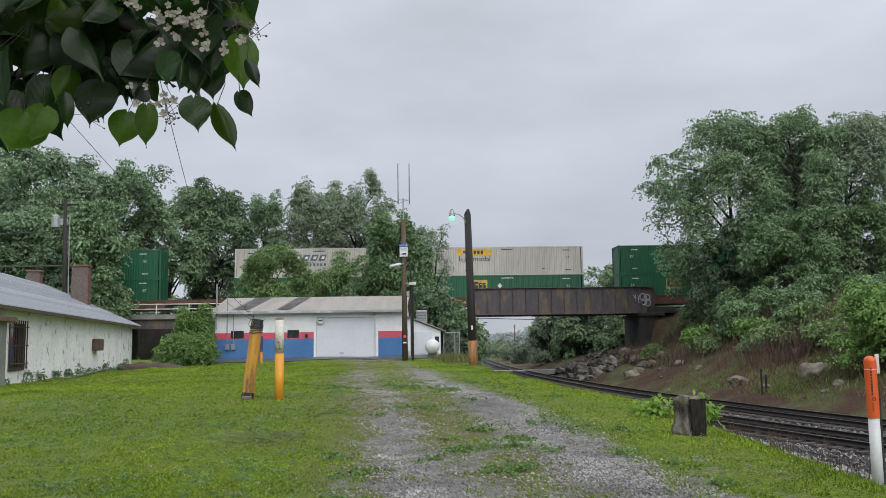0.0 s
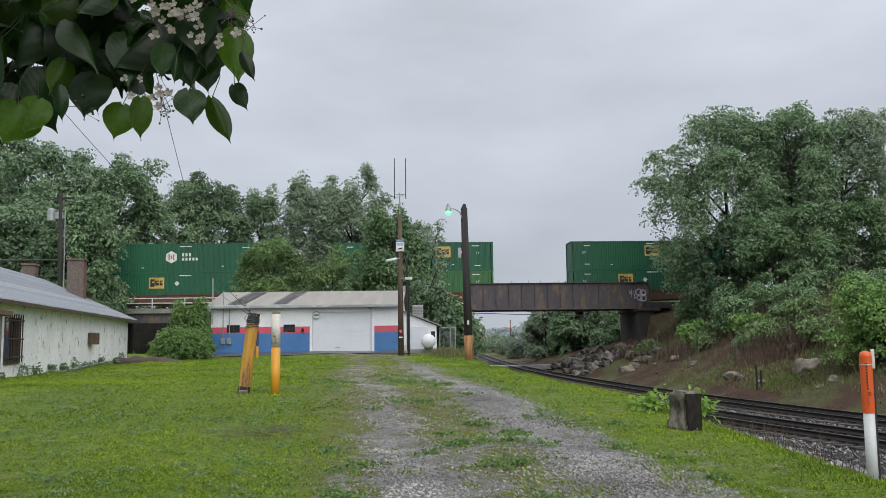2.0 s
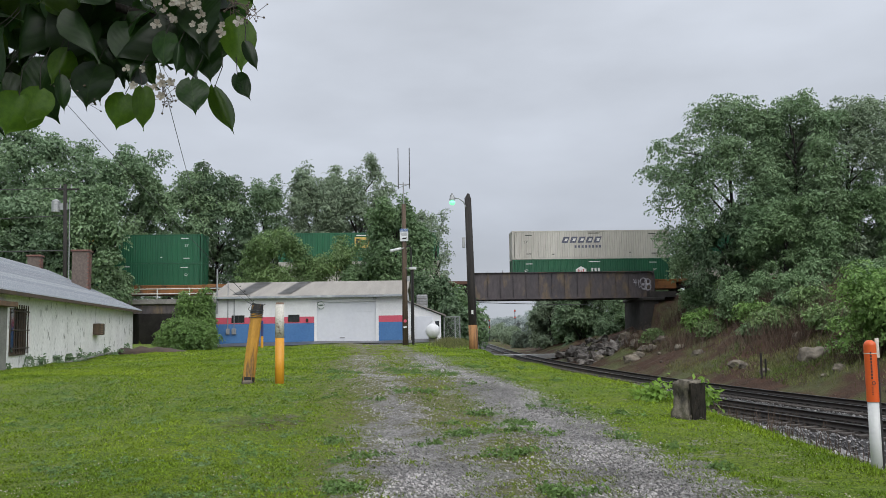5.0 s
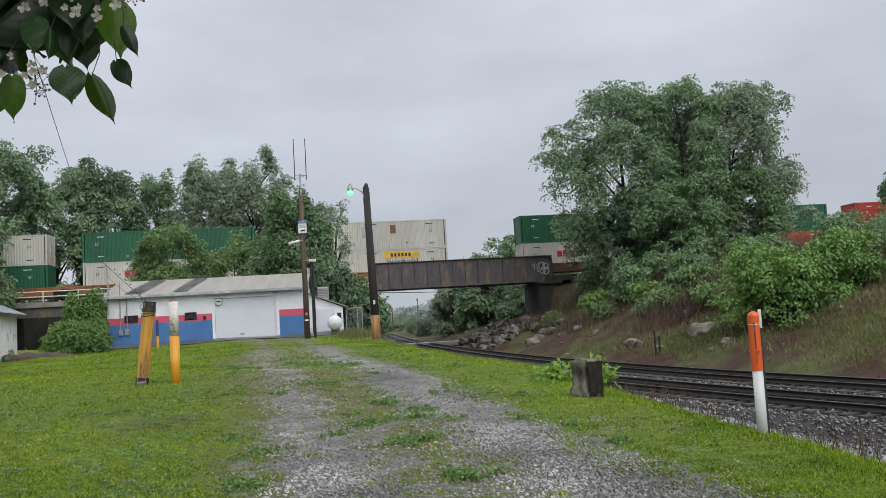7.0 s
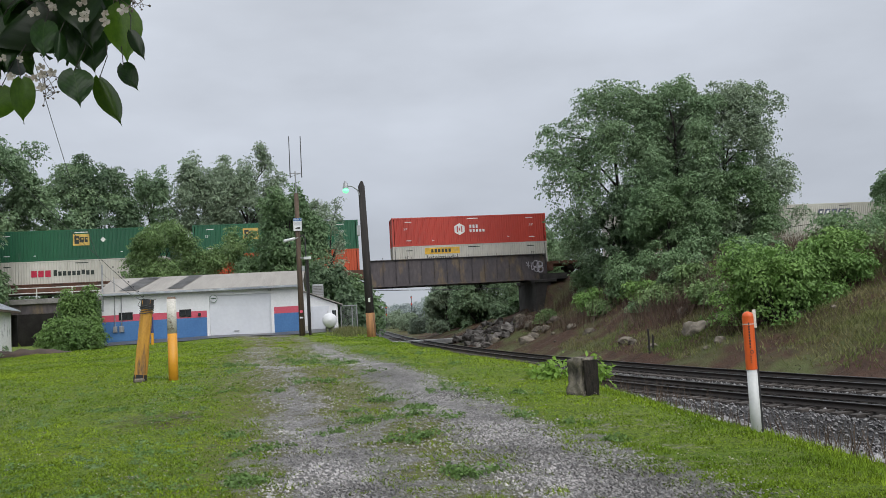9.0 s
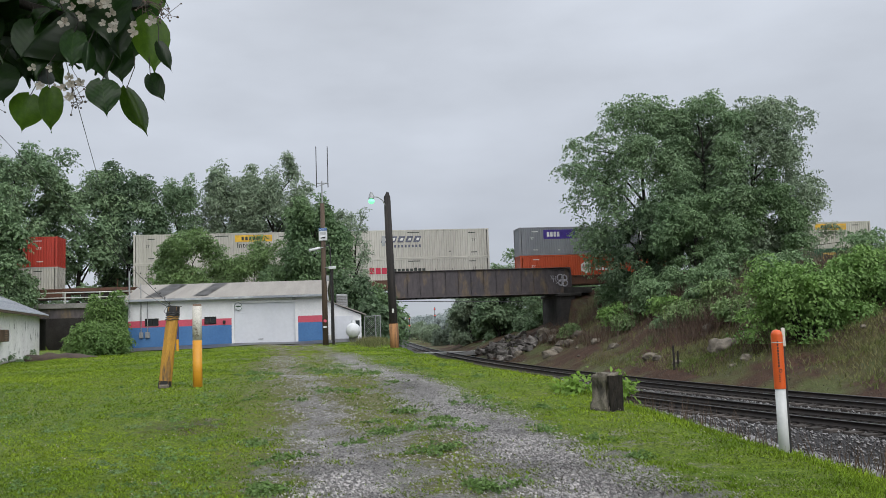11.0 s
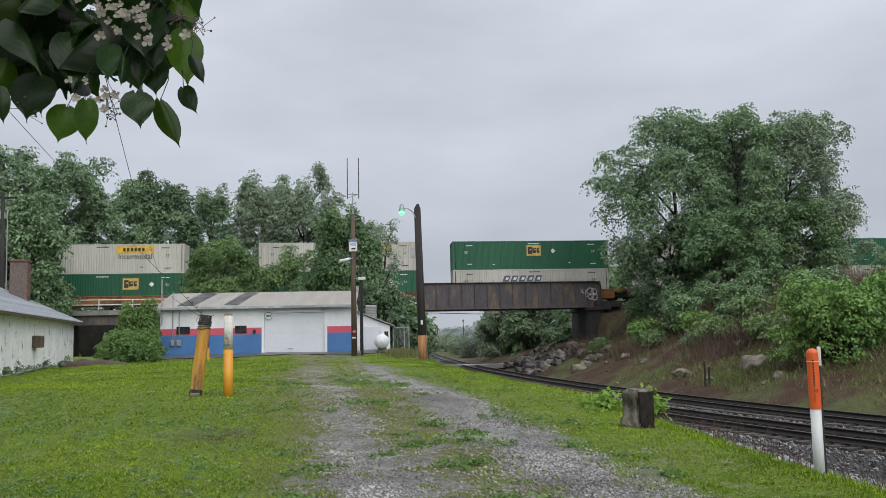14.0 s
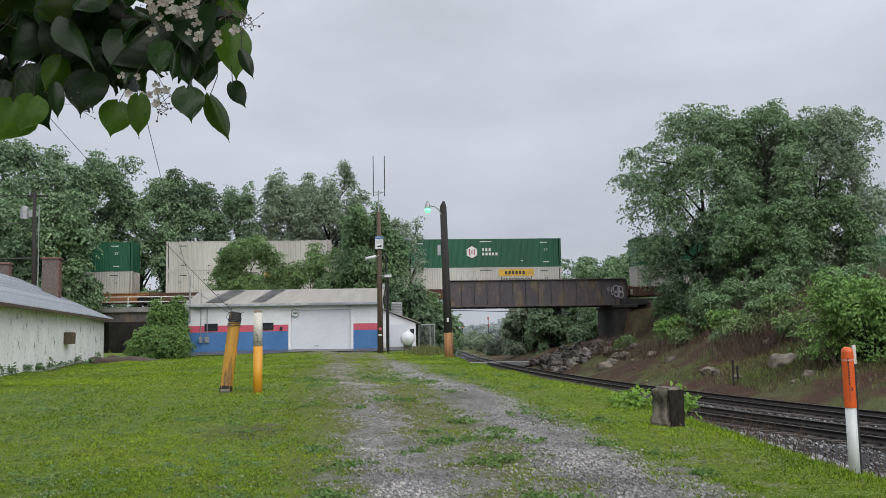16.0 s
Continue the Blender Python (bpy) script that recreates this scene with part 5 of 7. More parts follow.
# ---- weathered white block shed ----
def block_shed():
    a, b = Vector((-12.7, 24.0)), Vector((-17.8, 49.0))
    L = (b - a).length
    ang = math.degrees(math.atan2(b.y - a.y, b.x - a.x))
    ob = thing("block_shed", pose(a.x, a.y, 0, 0, 0, ang), "long weathered white block shed with grey metal roof", "shed")
    z0, zt, W = 0.0, 2.78, 9.4
    win = (1.75, 3.4, 1.0, 2.35)
    bm = B()
    box(bm, -0.6, 0, z0, win[0], 0.25, zt)
    box(bm, win[1], 0, z0, L, 0.25, zt)
    box(bm, win[0], 0, z0, win[1], 0.25, win[2])
    box(bm, win[0], 0, win[3], win[1], 0.25, zt)
    part("wall", bm, M["shed_wall"], ob)
    bm = B()
    box(bm, -0.6, 0.25, z0, -0.35, W, zt)
    box(bm, L - 0.25, 0.25, z0, L, W, zt)
    box(bm, -0.6, W, z0, L, W + 0.25, zt)
    for xx in (-0.6, L - 0.25):
        v = [bm.verts.new((xx + d, yy, zz)) for d in (0, 0.25) for yy, zz in ((0.02, zt), (W + 0.2, zt), (W / 2, zt + 2.25))]
        bm.faces.new(v[:3][::-1])
        bm.faces.new(v[3:])
        bm.faces.new((v[0], v[2], v[5], v[3]))
    part("wall", bm, M["shed_wall"], ob)
    m0 = math.atan2(2.3, W / 2 + 0.35)
    ln = math.hypot(2.3, W / 2 + 0.45)
    for back in (0, 1):
        m = Matrix.Translation((0, -0.4, zt - 0.02)) @ Matrix.Rotation(m0, 4, "X")
        if back:
            m = Matrix.Translation((0, W + 0.65, zt - 0.02)) @ Matrix.Rotation(-m0, 4, "X") @ Matrix.Diagonal((1, -1, 1, 1))
        bm = box(B(), -1.0, 0, 0, L + 0.4, ln, 0.05, 0, m)
        roof = part("roof", bm, M["roof_grey"], ob)
        rb = box(B(), -0.03, 0, 0.05, 0.03, ln, 0.085)
        rib = part("rib", rb, M["roof_grey"], roof)
        rib.matrix_basis = m @ pose(-0.95, 0, 0)
        for i in range(1, 70):
            shared("rib", rib.data, roof, m @ pose(-0.95 + i * (L + 1.3) / 69, 0, 0))
    part("fascia", box(B(), -1.0, -0.42, zt - 0.09, L + 0.4, -0.36, zt + 0.02), M["pole_brown"], ob)
    w = part("window", box(B(), win[0], 0.14, win[2], win[1], 0.17, win[3]), M["glass"], ob, "dark window behind rusty bars")
    bm = B()
    for c, d in ((win[0], win[0] + 0.08), (win[1] - 0.08, win[1])):
        box(bm, c, -0.02, win[2], d, 0.14, win[3])
    box(bm, win[0], -0.04, win[2] - 0.1, win[1], 0.14, win[2])
    part("window_frame", bm, M["pole_brown"], w)
    for i in range(7):
        xx = win[0] + 0.1 + i * (win[1] - win[0] - 0.2) / 6
        part("bar", tube(B(), (xx, -0.12, win[2] - 0.05), (xx, -0.12, win[3] + 0.1), 0.02, 0.02, 6), M["rust_bar"], w)
    for zz in (win[2] + 0.12, (win[2] + win[3]) / 2, win[3] - 0.1):
        part("bar", tube(B(), (win[0] - 0.05, -0.12, zz), (win[1] + 0.05, -0.12, zz), 0.022, 0.022, 6), M["rust_bar"], w)
    ac = part("window_air_conditioner", box(B(), 14.2, -0.3, 1.46, 15.3, 0.0, 1.98, 0.03), M["pole_brown"], ob, "weathered brown window air conditioner")
    for i in range(5):
        part("louvre", box(B(), 14.3, -0.32, 1.5 + i * 0.1, 14.85, -0.3, 1.55 + i * 0.1), M["fascia"], ac)
    bm = B()
    box(bm, -0.6, -0.16, z0, 0.95, -0.002, 2.35)
    part("buttress", bm, M["block_grey"], ob, "bare grey block projection")
    part("buttress_roof", box(B(), -0.8, -0.36, 2.35, 1.3, -0.01, 2.5, 0.02), M["fascia"], ob)
    part("pipe", tube(B(), (1.4, -0.25, 0.35), (17.5, -0.25, 0.62), 0.05, 0.05, 8), M["block_grey"], ob)
    for cx, cy, w, top in ((23.4, 2.4, 0.44, 5.98), (24.3, 5.0, 0.34, 5.78)):
        ch = thing("chimney", pose(0, 0, 0), "old brick chimney on the shed roof", "chimney", "shed chimneys")
        ch.matrix_basis = ob.matrix_basis @ pose(cx, cy, 0)
        core = part("core", box(B(), -w + 0.02, -w + 0.02, 3.4, w - 0.02, w - 0.02, top), M["mortar"], ch)
        low = 3.6 if cy < 3 else 4.9
        rows = int((top - low) / 0.1)
        bl = bpy.data.meshes.new("brick")
        bb = box(B(), -0.14, -0.05, 0, 0.14, 0.05, 0.085, 0.006)
        bb.to_mesh(bl)
        bb.free()
        bl.materials.append(M["brick"])
        for r_ in range(rows):
            for side_i in range(2):
                for k in range(int(2 * w / 0.3)):
                    off = -w + 0.15 + k * 0.3 + (0.06 if r_ % 2 else 0)
                    m = pose(off, -w + 0.04, low + r_ * 0.1) if side_i == 0 else pose(w - 0.04, off, low + r_ * 0.1, 0, 0, 90)
                    if side_i == 0 or cy < 3:
                        shared("brick", bl, core, m)
        part("cap", box(B(), -w - 0.05, -w - 0.05, top, w + 0.05, w + 0.05, top + 0.1, 0.02), M["brick"], ch)
    return ob


block_shed()


def earth_mound():
    bm = B()
    bmesh.ops.create_grid(bm, x_segments=40, y_segments=12, size=1.0)
    for v in bm.verts:
        x, y = v.co.x * 3.1, v.co.y * 0.75
        k = max(0, 1 - v.co.x ** 2) * max(0, 1 - v.co.y ** 2)
        wx, wy = -16.1 + x, 44.8 + y - 0.3 * x
        v.co = Vector((wx, wy, gz(wx, wy) - 0.06 + 0.36 * k ** 0.7 + 0.12 * noise.noise(Vector((x * 1.7, y * 2, 0))) * k))
    ob = part("earth_mound", bm, M["earth"], smooth_on=True)
    tagged(ob, "low mound of dark brown earth beside the shed", "earth mound")


earth_mound()


# ---- poles, posts, marker ----
def lamp_pole():
    x, y = 1.48, 42.0
    z = gz(x, y)
    ob = thing("lamp_pole", pose(x, y, z), "leaning black wooden pole with a glowing green-white lamp", "street lamp")
    top = Vector((-0.17, 0, 7.97 - z))
    part("pole", tube(B(), Vector((0, 0, -0.3)) , top, 0.215, 0.165, 14), M["pole_wood"], ob, smooth_on=True)
    part("pole_tip", tube(B(), top, top + Vector((0.03, 0, 0.24)), 0.16, 0.06, 9), M["pole_wood"], ob)
    part("bare_butt", tube(B(), (0, 0, -0.2), (top.x * 0.16, 0, 1.22), 0.225, 0.222, 14), M["pole_bare"], ob, "bare orange wood at the foot", True)
    bm = B()
    pts = [Vector((top.x - 0.1, -0.1, 7.06)), Vector((top.x - 0.22, -0.12, 7.32)), Vector((top.x - 0.45, -0.15, 7.48)), Vector((top.x - 0.72, -0.15, 7.52))]
    pipe_path(bm, pts, 0.03, 8)
    part("arm", bm, M["metal_grey"], ob)
    hd = part("lamp_head", tube(tube(B(), (top.x - 0.78, -0.15, 7.41), (top.x - 0.78, -0.15, 7.66), 0.15, 0.1, 14), (top.x - 0.78, -0.15, 7.66), (top.x - 0.78, -0.15, 7.74), 0.05, 0.05, 10), M["metal_grey"], ob)
    bm = B()
    bmesh.ops.create_uvsphere(bm, u_segments=16, v_segments=8, radius=0.155, matrix=pose(top.x - 0.78, -0.15, 7.28) @ Matrix.Diagonal((1, 1, 0.85, 1)))
    part("refractor", bm, M["lamp_green"], hd, "glowing green-white glass refractor", True)
    part("box", box(B(), top.x * 0.78 - 0.36, -0.1, 5.05, top.x * 0.78 - 0.2, 0.1, 5.55, 0.01), M["metal_grey"], ob)
    part("pole_tag", box(B(), top.x * 0.28 - 0.05, -0.24, 1.75, top.x * 0.28 + 0.05, -0.2, 1.95), M["rail_white"], ob)


lamp_pole()


def sign_pole():
    x, y = -2.13, 48.0
    z = gz(x, y)
    ob = thing("sign_pole", pose(x, y, z), "brown wooden pole with notice sign, cameras and whip antennas", "utility pole")
    part("pole", tube(B(), (0, 0, -0.3), (-0.03, 0, 8.6 - z), 0.17, 0.12, 14), M["pole_brown"], ob, smooth_on=True)
    part("mast", tube(B(), (-0.03, -0.02, 8.3 - z), (-0.03, -0.02, 9.85 - z), 0.04, 0.04, 8), M["metal_grey"], ob)
    bm = B()
    tube(bm, (-0.36, 0, 9.75 - z), (0.36, 0, 9.75 - z), 0.025, 0.025, 8)
    tube(bm, (-0.3, 0, 9.55 - z), (0.3, 0, 9.75 - z), 0.015, 0.015, 6)
    part("crossbar", bm, M["metal_grey"], ob)
    for xx in (-0.32, 0.32):
        a = part("antenna", tube(B(), (xx, 0, 9.5 - z), (xx, 0, 11.85 - z), 0.028, 0.022, 8), M["wire"], ob)
    s = part("notice_sign", box(B(), -0.25, -0.2, 6.47 - z, 0.22, -0.17, 7.18 - z, 0.006), M["sign_white"], ob, "white notice board with blue heading")
    part("heading", box(B(), -0.245, -0.206, 7.02 - z, 0.215, -0.2, 7.175 - z), M["sign_blue"], s)
    shared("lettering", text_mesh("NOTICE", 0.11, M["sign_white"]), s, pose(-0.015, -0.21, 7.095 - z, 90, 0, 0))
    for i, w in enumerate((0.32, 0.36, 0.28)):
        part("text_bar", box(B(), -0.015 - w / 2, -0.203, 6.9 - i * 0.06 - z, -0.015 + w / 2, -0.199, 6.925 - i * 0.06 - z), M["metal_grey"], s)
    bm = B()
    vs = [bm.verts.new((a, -0.204, b - z)) for a, b in ((-0.17, 6.58), (0.1, 6.58), (0.14, 6.68), (-0.05, 6.66), (-0.12, 6.63))]
    bm.faces.new(vs)
    part("pictogram", bm, M["black"], s)
    c = part("camera_housing", tube(B(), (-0.2, -0.2, 6.05 - z), (-0.78, -0.45, 5.9 - z), 0.075, 0.085, 10), M["sign_white"], ob)
    part("bracket", tube(B(), (0, -0.1, 6.1 - z), (-0.25, -0.22, 6.02 - z), 0.03, 0.03, 6), M["metal_grey"], ob)
    c = part("camera_housing", box(B(), 0.25, -0.3, 4.85 - z, 0.66, -0.12, 5.0 - z, 0.02), M["sign_white"], ob)
    part("bracket", tube(B(), (0.05, -0.1, 4.95 - z), (0.3, -0.2, 4.93 - z), 0.03, 0.03, 6), M["metal_grey"], ob)
    bm = B()
    pipe_path(bm, [(0.1, -0.15, 6.15 - z), (0.28, -0.15, 6.22 - z), (0.36, -0.12, 6.05 - z), (0.37, -0.12, 5.1 - z), (0.36, -0.12, 0.9 - z)], 0.045, 8)
    part("conduit", bm, M["black"], ob)
    part("junction_box", box(B(), 0.12, -0.22, 4.2 - z, 0.28, -0.1, 4.5 - z, 0.01), M["metal_grey"], ob)
    part("warning_tag", tube(B(), (0, -0.2, 1.98 - z), (0, -0.17, 1.98 - z), 0.09, 0.09, 12), M["pink_wall"], ob)
    part("warning_tag", box(B(), -0.1, -0.2, 1.6 - z, 0.1, -0.175, 1.68 - z), M["sign_white"], ob)
    part("second_post", tube(B(), (0.42, 0.4, -0.2), (0.42, 0.4, 4.9 - z), 0.075, 0.07, 10), M["pole_wood"], ob)
    v = thing("vent_pipe", pose(0.12 - 0.7 + 0.2, 51.2, gz(-0.4, 51.2)), "short pale pipe standing on the apron", "pipe")
    part("pipe", tube(B(), (-1.6, 0, -0.1), (-1.6, 0, 0.35), 0.1, 0.1, 10), M["white_pipe"], v)


sign_pole()


def posts():
    x, y = -3.78, 16.5
    z = gz(x, y)
    ob = thing("wooden_post", pose(x, y, z), "leaning wooden post with worn yellow paint and wires", "post")
    a, b = Vector((0, 0, -0.2)), Vector((0.19, 0.05, 2.05 - z))
    bm = B()
    n, rings = 14, []
    for i in range(9):
        t = i / 8
        c = a.lerp(b, t)
        rr = 0.118 - 0.01 * t
        rings.append([bm.verts.new(c + Vector((math.cos(j * math.tau / n), math.sin(j * math.tau / n), 0)) * rr * (1 + 0.06 * math.sin(j * 2.1 + i))) for j in range(n)])
    for p, q in zip(rings[:-1], rings[1:]):
        for j in range(n):
            bm.faces.new((p[j], p[(j + 1) % n], q[(j + 1) % n], q[j]))
    bm.faces.new(rings[-1])
    part("post", bm, M["yellow_wood"], ob)
    part("charred_top", tube(B(), a.lerp(b, 0.90), b + Vector((0.005, 0, 0.02)), 0.118, 0.112, 14), M["black"], ob, "blackened wire-wrapped head")
    part("charred_foot", tube(B(), a.lerp(b, 0.1), a.lerp(b, 0.19), 0.124, 0.121, 14), M["black"], ob)
    for i in range(4):
        bm = B()
        c = a.lerp(b, 0.86 + i * 0.025)
        pts = [c + Vector((math.cos(j * math.tau / 12) * 0.125, math.sin(j * math.tau / 12) * 0.125, 0.012 * math.sin(j * 2 + i))) for j in range(13)]
        part("wire_wrap", pipe_path(bm, pts, 0.008, 5), M["wire"], ob)
    bm = B()
    pipe_path(bm, [b, b + Vector((-0.12, 0, 0.02)), b + Vector((-0.18, 0, -0.08)), b + Vector((-0.09, -0.08, -0.16))], 0.006, 5)
    pipe_path(bm, [b, b + Vector((0.1, 0, 0.0)), b + Vector((0.16, -0.04, 0.01))], 0.006, 5)
    part("loose_wire", bm, M["wire"], ob)
    for i in range(7):
        bm = B()
        bmesh.ops.create_icosphere(bm, subdivisions=1, radius=0.016, matrix=Matrix.Translation(b.lerp(Vector((-2.82, -3.9, 5.54)), 0.02 + 0.022 * i)))
        part("wire_knot", bm, M["wire"], ob)
    foot = thing("concrete_footing", pose(x + 0.04, y - 0.12, z - 0.02), "small concrete chip at the post's foot", "concrete")
    part("chip", box(B(), -0.09, -0.05, 0, 0.09, 0.05, 0.08, 0.02), M["rock"], foot)
    x, y = -3.15, 16.5
    z = gz(x, y)
    ob = thing("bollard", pose(x, y, z), "steel pipe bollard, yellow below and chipped white above", "bollard")
    h = 2.09 - z
    part("lower_pipe", tube(B(), (0, 0, -0.2), (0, 0, h * 0.56), 0.088, 0.088, 18), M["yellow_pipe"], ob, smooth_on=True)
    part("upper_pipe", tube(B(), (0, 0, h * 0.56), (0, 0, h - 0.04), 0.086, 0.086, 18), M["white_pipe"], ob, "chipped white paint", True)
    part("cap", tube(B(), (0, 0, h - 0.04), (0, 0, h), 0.086, 0.07, 18), M["pipe_cap"], ob)
    x, y = -9.75, 46.0
    z = gz(x, y)
    ob = thing("bollard", pose(x, y, z), "slim yellow and dark blue bollard before the garage", "bollard")
    part("lower_pipe", tube(B(), (0, 0, -0.2), (0, 0, 0.62), 0.07, 0.07, 12), M["yellow_pipe"], ob)
    part("upper_pipe", tube(B(), (0, 0, 0.62), (0, 0, 1.45), 0.07, 0.07, 12), LOGO["navy"], ob)


posts()


def concrete_stump():
    x, y = 3.42, 12.1
    z = gz(x, y)
    r = np.random.default_rng(3)
    ob = new("concrete_post", bpy.data.meshes.new("concrete_post"))
    bm = box(B(), -0.2, -0.19, -0.15, 0.2, 0.19, 0.53)
    bmesh.ops.subdivide_edges(bm, edges=bm.edges[:], cuts=15, use_grid_fill=True)
    for v in bm.verts:
        k = 1 + 0.05 * (v.co.z < 0.1)
        d = noise.noise(v.co * 5.0) * 0.07 + noise.noise(v.co * 15.0) * 0.04 + noise.noise(v.co * 34.0) * 0.014
        q = Vector((v.co.x, v.co.y, 0))
        if abs(v.co.x) > 0.2 and abs(v.co.y) > 0.18:
            q *= 0.8
        v.co = Vector((q.x * k, q.y * k, v.co.z)) + q.normalized() * d
        if v.co.z > 0.5:
            v.co.z += d * 0.7
    bm.to_mesh(ob.data)
    bm.free()
    ob.data.materials.append(M["concrete_post"])
    smooth(ob)
    ob.matrix_basis = pose(x, y, z, 0, -1, 36) @ Matrix.Diagonal((0.76, 0.76, 1, 1))
    tagged(ob, "short weathered concrete post stump in the grass", "post")
    # thin near-black slab over one face of the stump
    bm = box(B(), -0.2, -0.02, -0.1, 0.2, 0.02, 0.5)
    bmesh.ops.subdivide_edges(bm, edges=bm.edges[:], cuts=6, use_grid_fill=True)
    for v in bm.verts:
        v.co += Vector((noise.noise(v.co * 7) * 0.02, noise.noise(v.co * 11) * 0.012, noise.noise(v.co * 5) * 0.03))
    dark_slab = part("dark_face", bm, M["stone_dark"], ob, "rough near-black slab on one face")
    dark_slab.matrix_basis = pose(0.0, -0.225, 0)


concrete_stump()


def marker():
    x, y = 4.175, 8.4
    z = gz(x, y)
    ob = thing("cable_marker", pose(x, y, z), "orange-topped white plastic cable marker post", "marker post")
    h = 1.37 - z
    part("white_tube", tube(B(), (0, 0, -0.2), (0, 0, h * 0.52), 0.052, 0.052, 20), M["white_plastic"], ob, smooth_on=True)
    bm = tube(B(), (0, 0, h * 0.52), (0, 0, h - 0.045), 0.057, 0.057, 20, False)
    rings = []
    for i in range(6):
        a = i / 5 * math.pi / 2 * 0.98
        rings.append([bm.verts.new((0.057 * math.cos(a) * math.cos(j * math.tau / 20), 0.057 * math.cos(a) * math.sin(j * math.tau / 20), h - 0.045 + 0.05 * math.sin(a))) for j in range(20)])
    for p, q in zip(rings[:-1], rings[1:]):
        for j in range(20):
            bm.faces.new((p[j], p[(j + 1) % 20], q[(j + 1) % 20], q[j]))
    bm.faces.new(rings[-1])
    top = part("orange_cap", bm, M["orange"], ob, "orange domed cap with dark print", True)
    rr = 0.0585
    for i in range(9):
        bm = B()
        zz = h - 0.12 - i * 0.03
        box(bm, -0.028, -rr + 0.004, zz - 0.011, -0.008, -rr + 0.012, zz + 0.011)
        part("print_bar", bm, M["black"], top)
    bm = B()
    pts = [(-0.012 + 0.016 * math.cos(i * math.tau / 12), -rr - 0.001, h - 0.41 + 0.016 * math.sin(i * math.tau / 12)) for i in range(13)]
    part("print_ring", pipe_path(bm, pts, 0.003, 4), M["black"], top)
    for i in range(4):
        part("print_bar", box(B(), -0.03, -rr + 0.004, h - 0.46 - i * 0.02, 0.012, -rr + 0.008, h - 0.453 - i * 0.02), M["black"], top)
    part("band", tube(B(), (0, 0, h - 0.13), (0, 0, h - 0.122), 0.0595, 0.0595, 20), M["white_plastic"], top)
    st = part("stake", box(B(), 0.055, 0.01, -0.2, 0.085, 0.04, h - 0.13), M["black"], ob, "black steel stake behind the tube")
    part("tag", box(B(), 0.052, -0.005, h - 0.17, 0.09, 0.008, h + 0.02, 0.003), M["white_pipe"], st)


marker()


def utility_pole():
    x, y = -27.5, 62.0
    ob = thing("utility_pole", pose(x, y, 0), "dark wooden utility pole with grey transformer and wires", "utility pole")
    part("pole", tube(B(), (0.1, 0, -0.3), (-0.2, 0, 12.5), 0.19, 0.13, 12), M["pole_wood"], ob, smooth_on=True)
    part("transformer", tube(B(), (-0.85, 0, 10.45), (-0.85, 0, 11.25), 0.3, 0.3, 16), M["metal_grey"], ob)
    part("transformer_lid", tube(B(), (-0.85, 0, 11.25), (-0.85, 0, 11.4), 0.3, 0.1, 16), M["metal_grey"], ob)
    part("bracket", box(B(), -0.6, -0.05, 10.6, 0.0, 0.05, 11.1), M["metal_grey"], ob)
    for xx, zz in ((-0.55, 12.2), (0.25, 12.2), (0.6, 11.9)):
        part("insulator", tube(B(), (xx, 0, zz), (xx, 0, zz + 0.3), 0.06, 0.04, 8), M["metal_grey"], ob)
    part("crossarm", box(B(), -0.7, -0.06, 12.05, 0.8, 0.06, 12.18), M["pole_wood"], ob)
    part("conduit", tube(B(), (0.3, -0.1, 3.0), (0.2, -0.1, 11.5), 0.04, 0.04, 6), M["metal_grey"], ob)


utility_pole()


def cable(pts, r, label):
    bm = B()
    for a, b, sag in pts:
        a, b = Vector(a), Vector(b)
        ps = [a.lerp(b, i / 16) - Vector((0, 0, sag * 4 * (i / 16) * (1 - i / 16))) for i in range(17)]
        pipe_path(bm, ps, r, 5)
    tagged(part("overhead_wire", bm, M["wire"]), label, "wire", "overhead wires")


cable([((-27.7, 62, 12.2), (-70, 55, 12.6), 0.5)], 0.03, "thin black overhead wire on the utility pole")
cable([((-27.6, 62, 10.2), (-70, 55, 9.6), 0.6)], 0.03, "thin black overhead wire on the utility pole")
cable([((-27.5, 62, 7.6), (-70, 50, 7.4), 0.3)], 0.05, "thick pale overhead cable on the utility pole")
cable([((-3.6, 16.5, 2.04), (-6.6, 12.6, 6.1), 0.08)], 0.005, "thin black guy wire from the wooden post")
cable([((-13.75, 51.9, 5.3), (-6.3, 18.5, 7.7), 0.4)], 0.009, "thin black service wire to the garage mast")
cable([((-3.6, 16.5, 2.0), (-13.75, 51.9, 4.9), 0.1)], 0.008, "black wire from post to garage mast")
cable([((1.9, 88, 4.2), (60, 150, 5.5), 0.5)], 0.04, "distant overhead wire beyond the bridge")


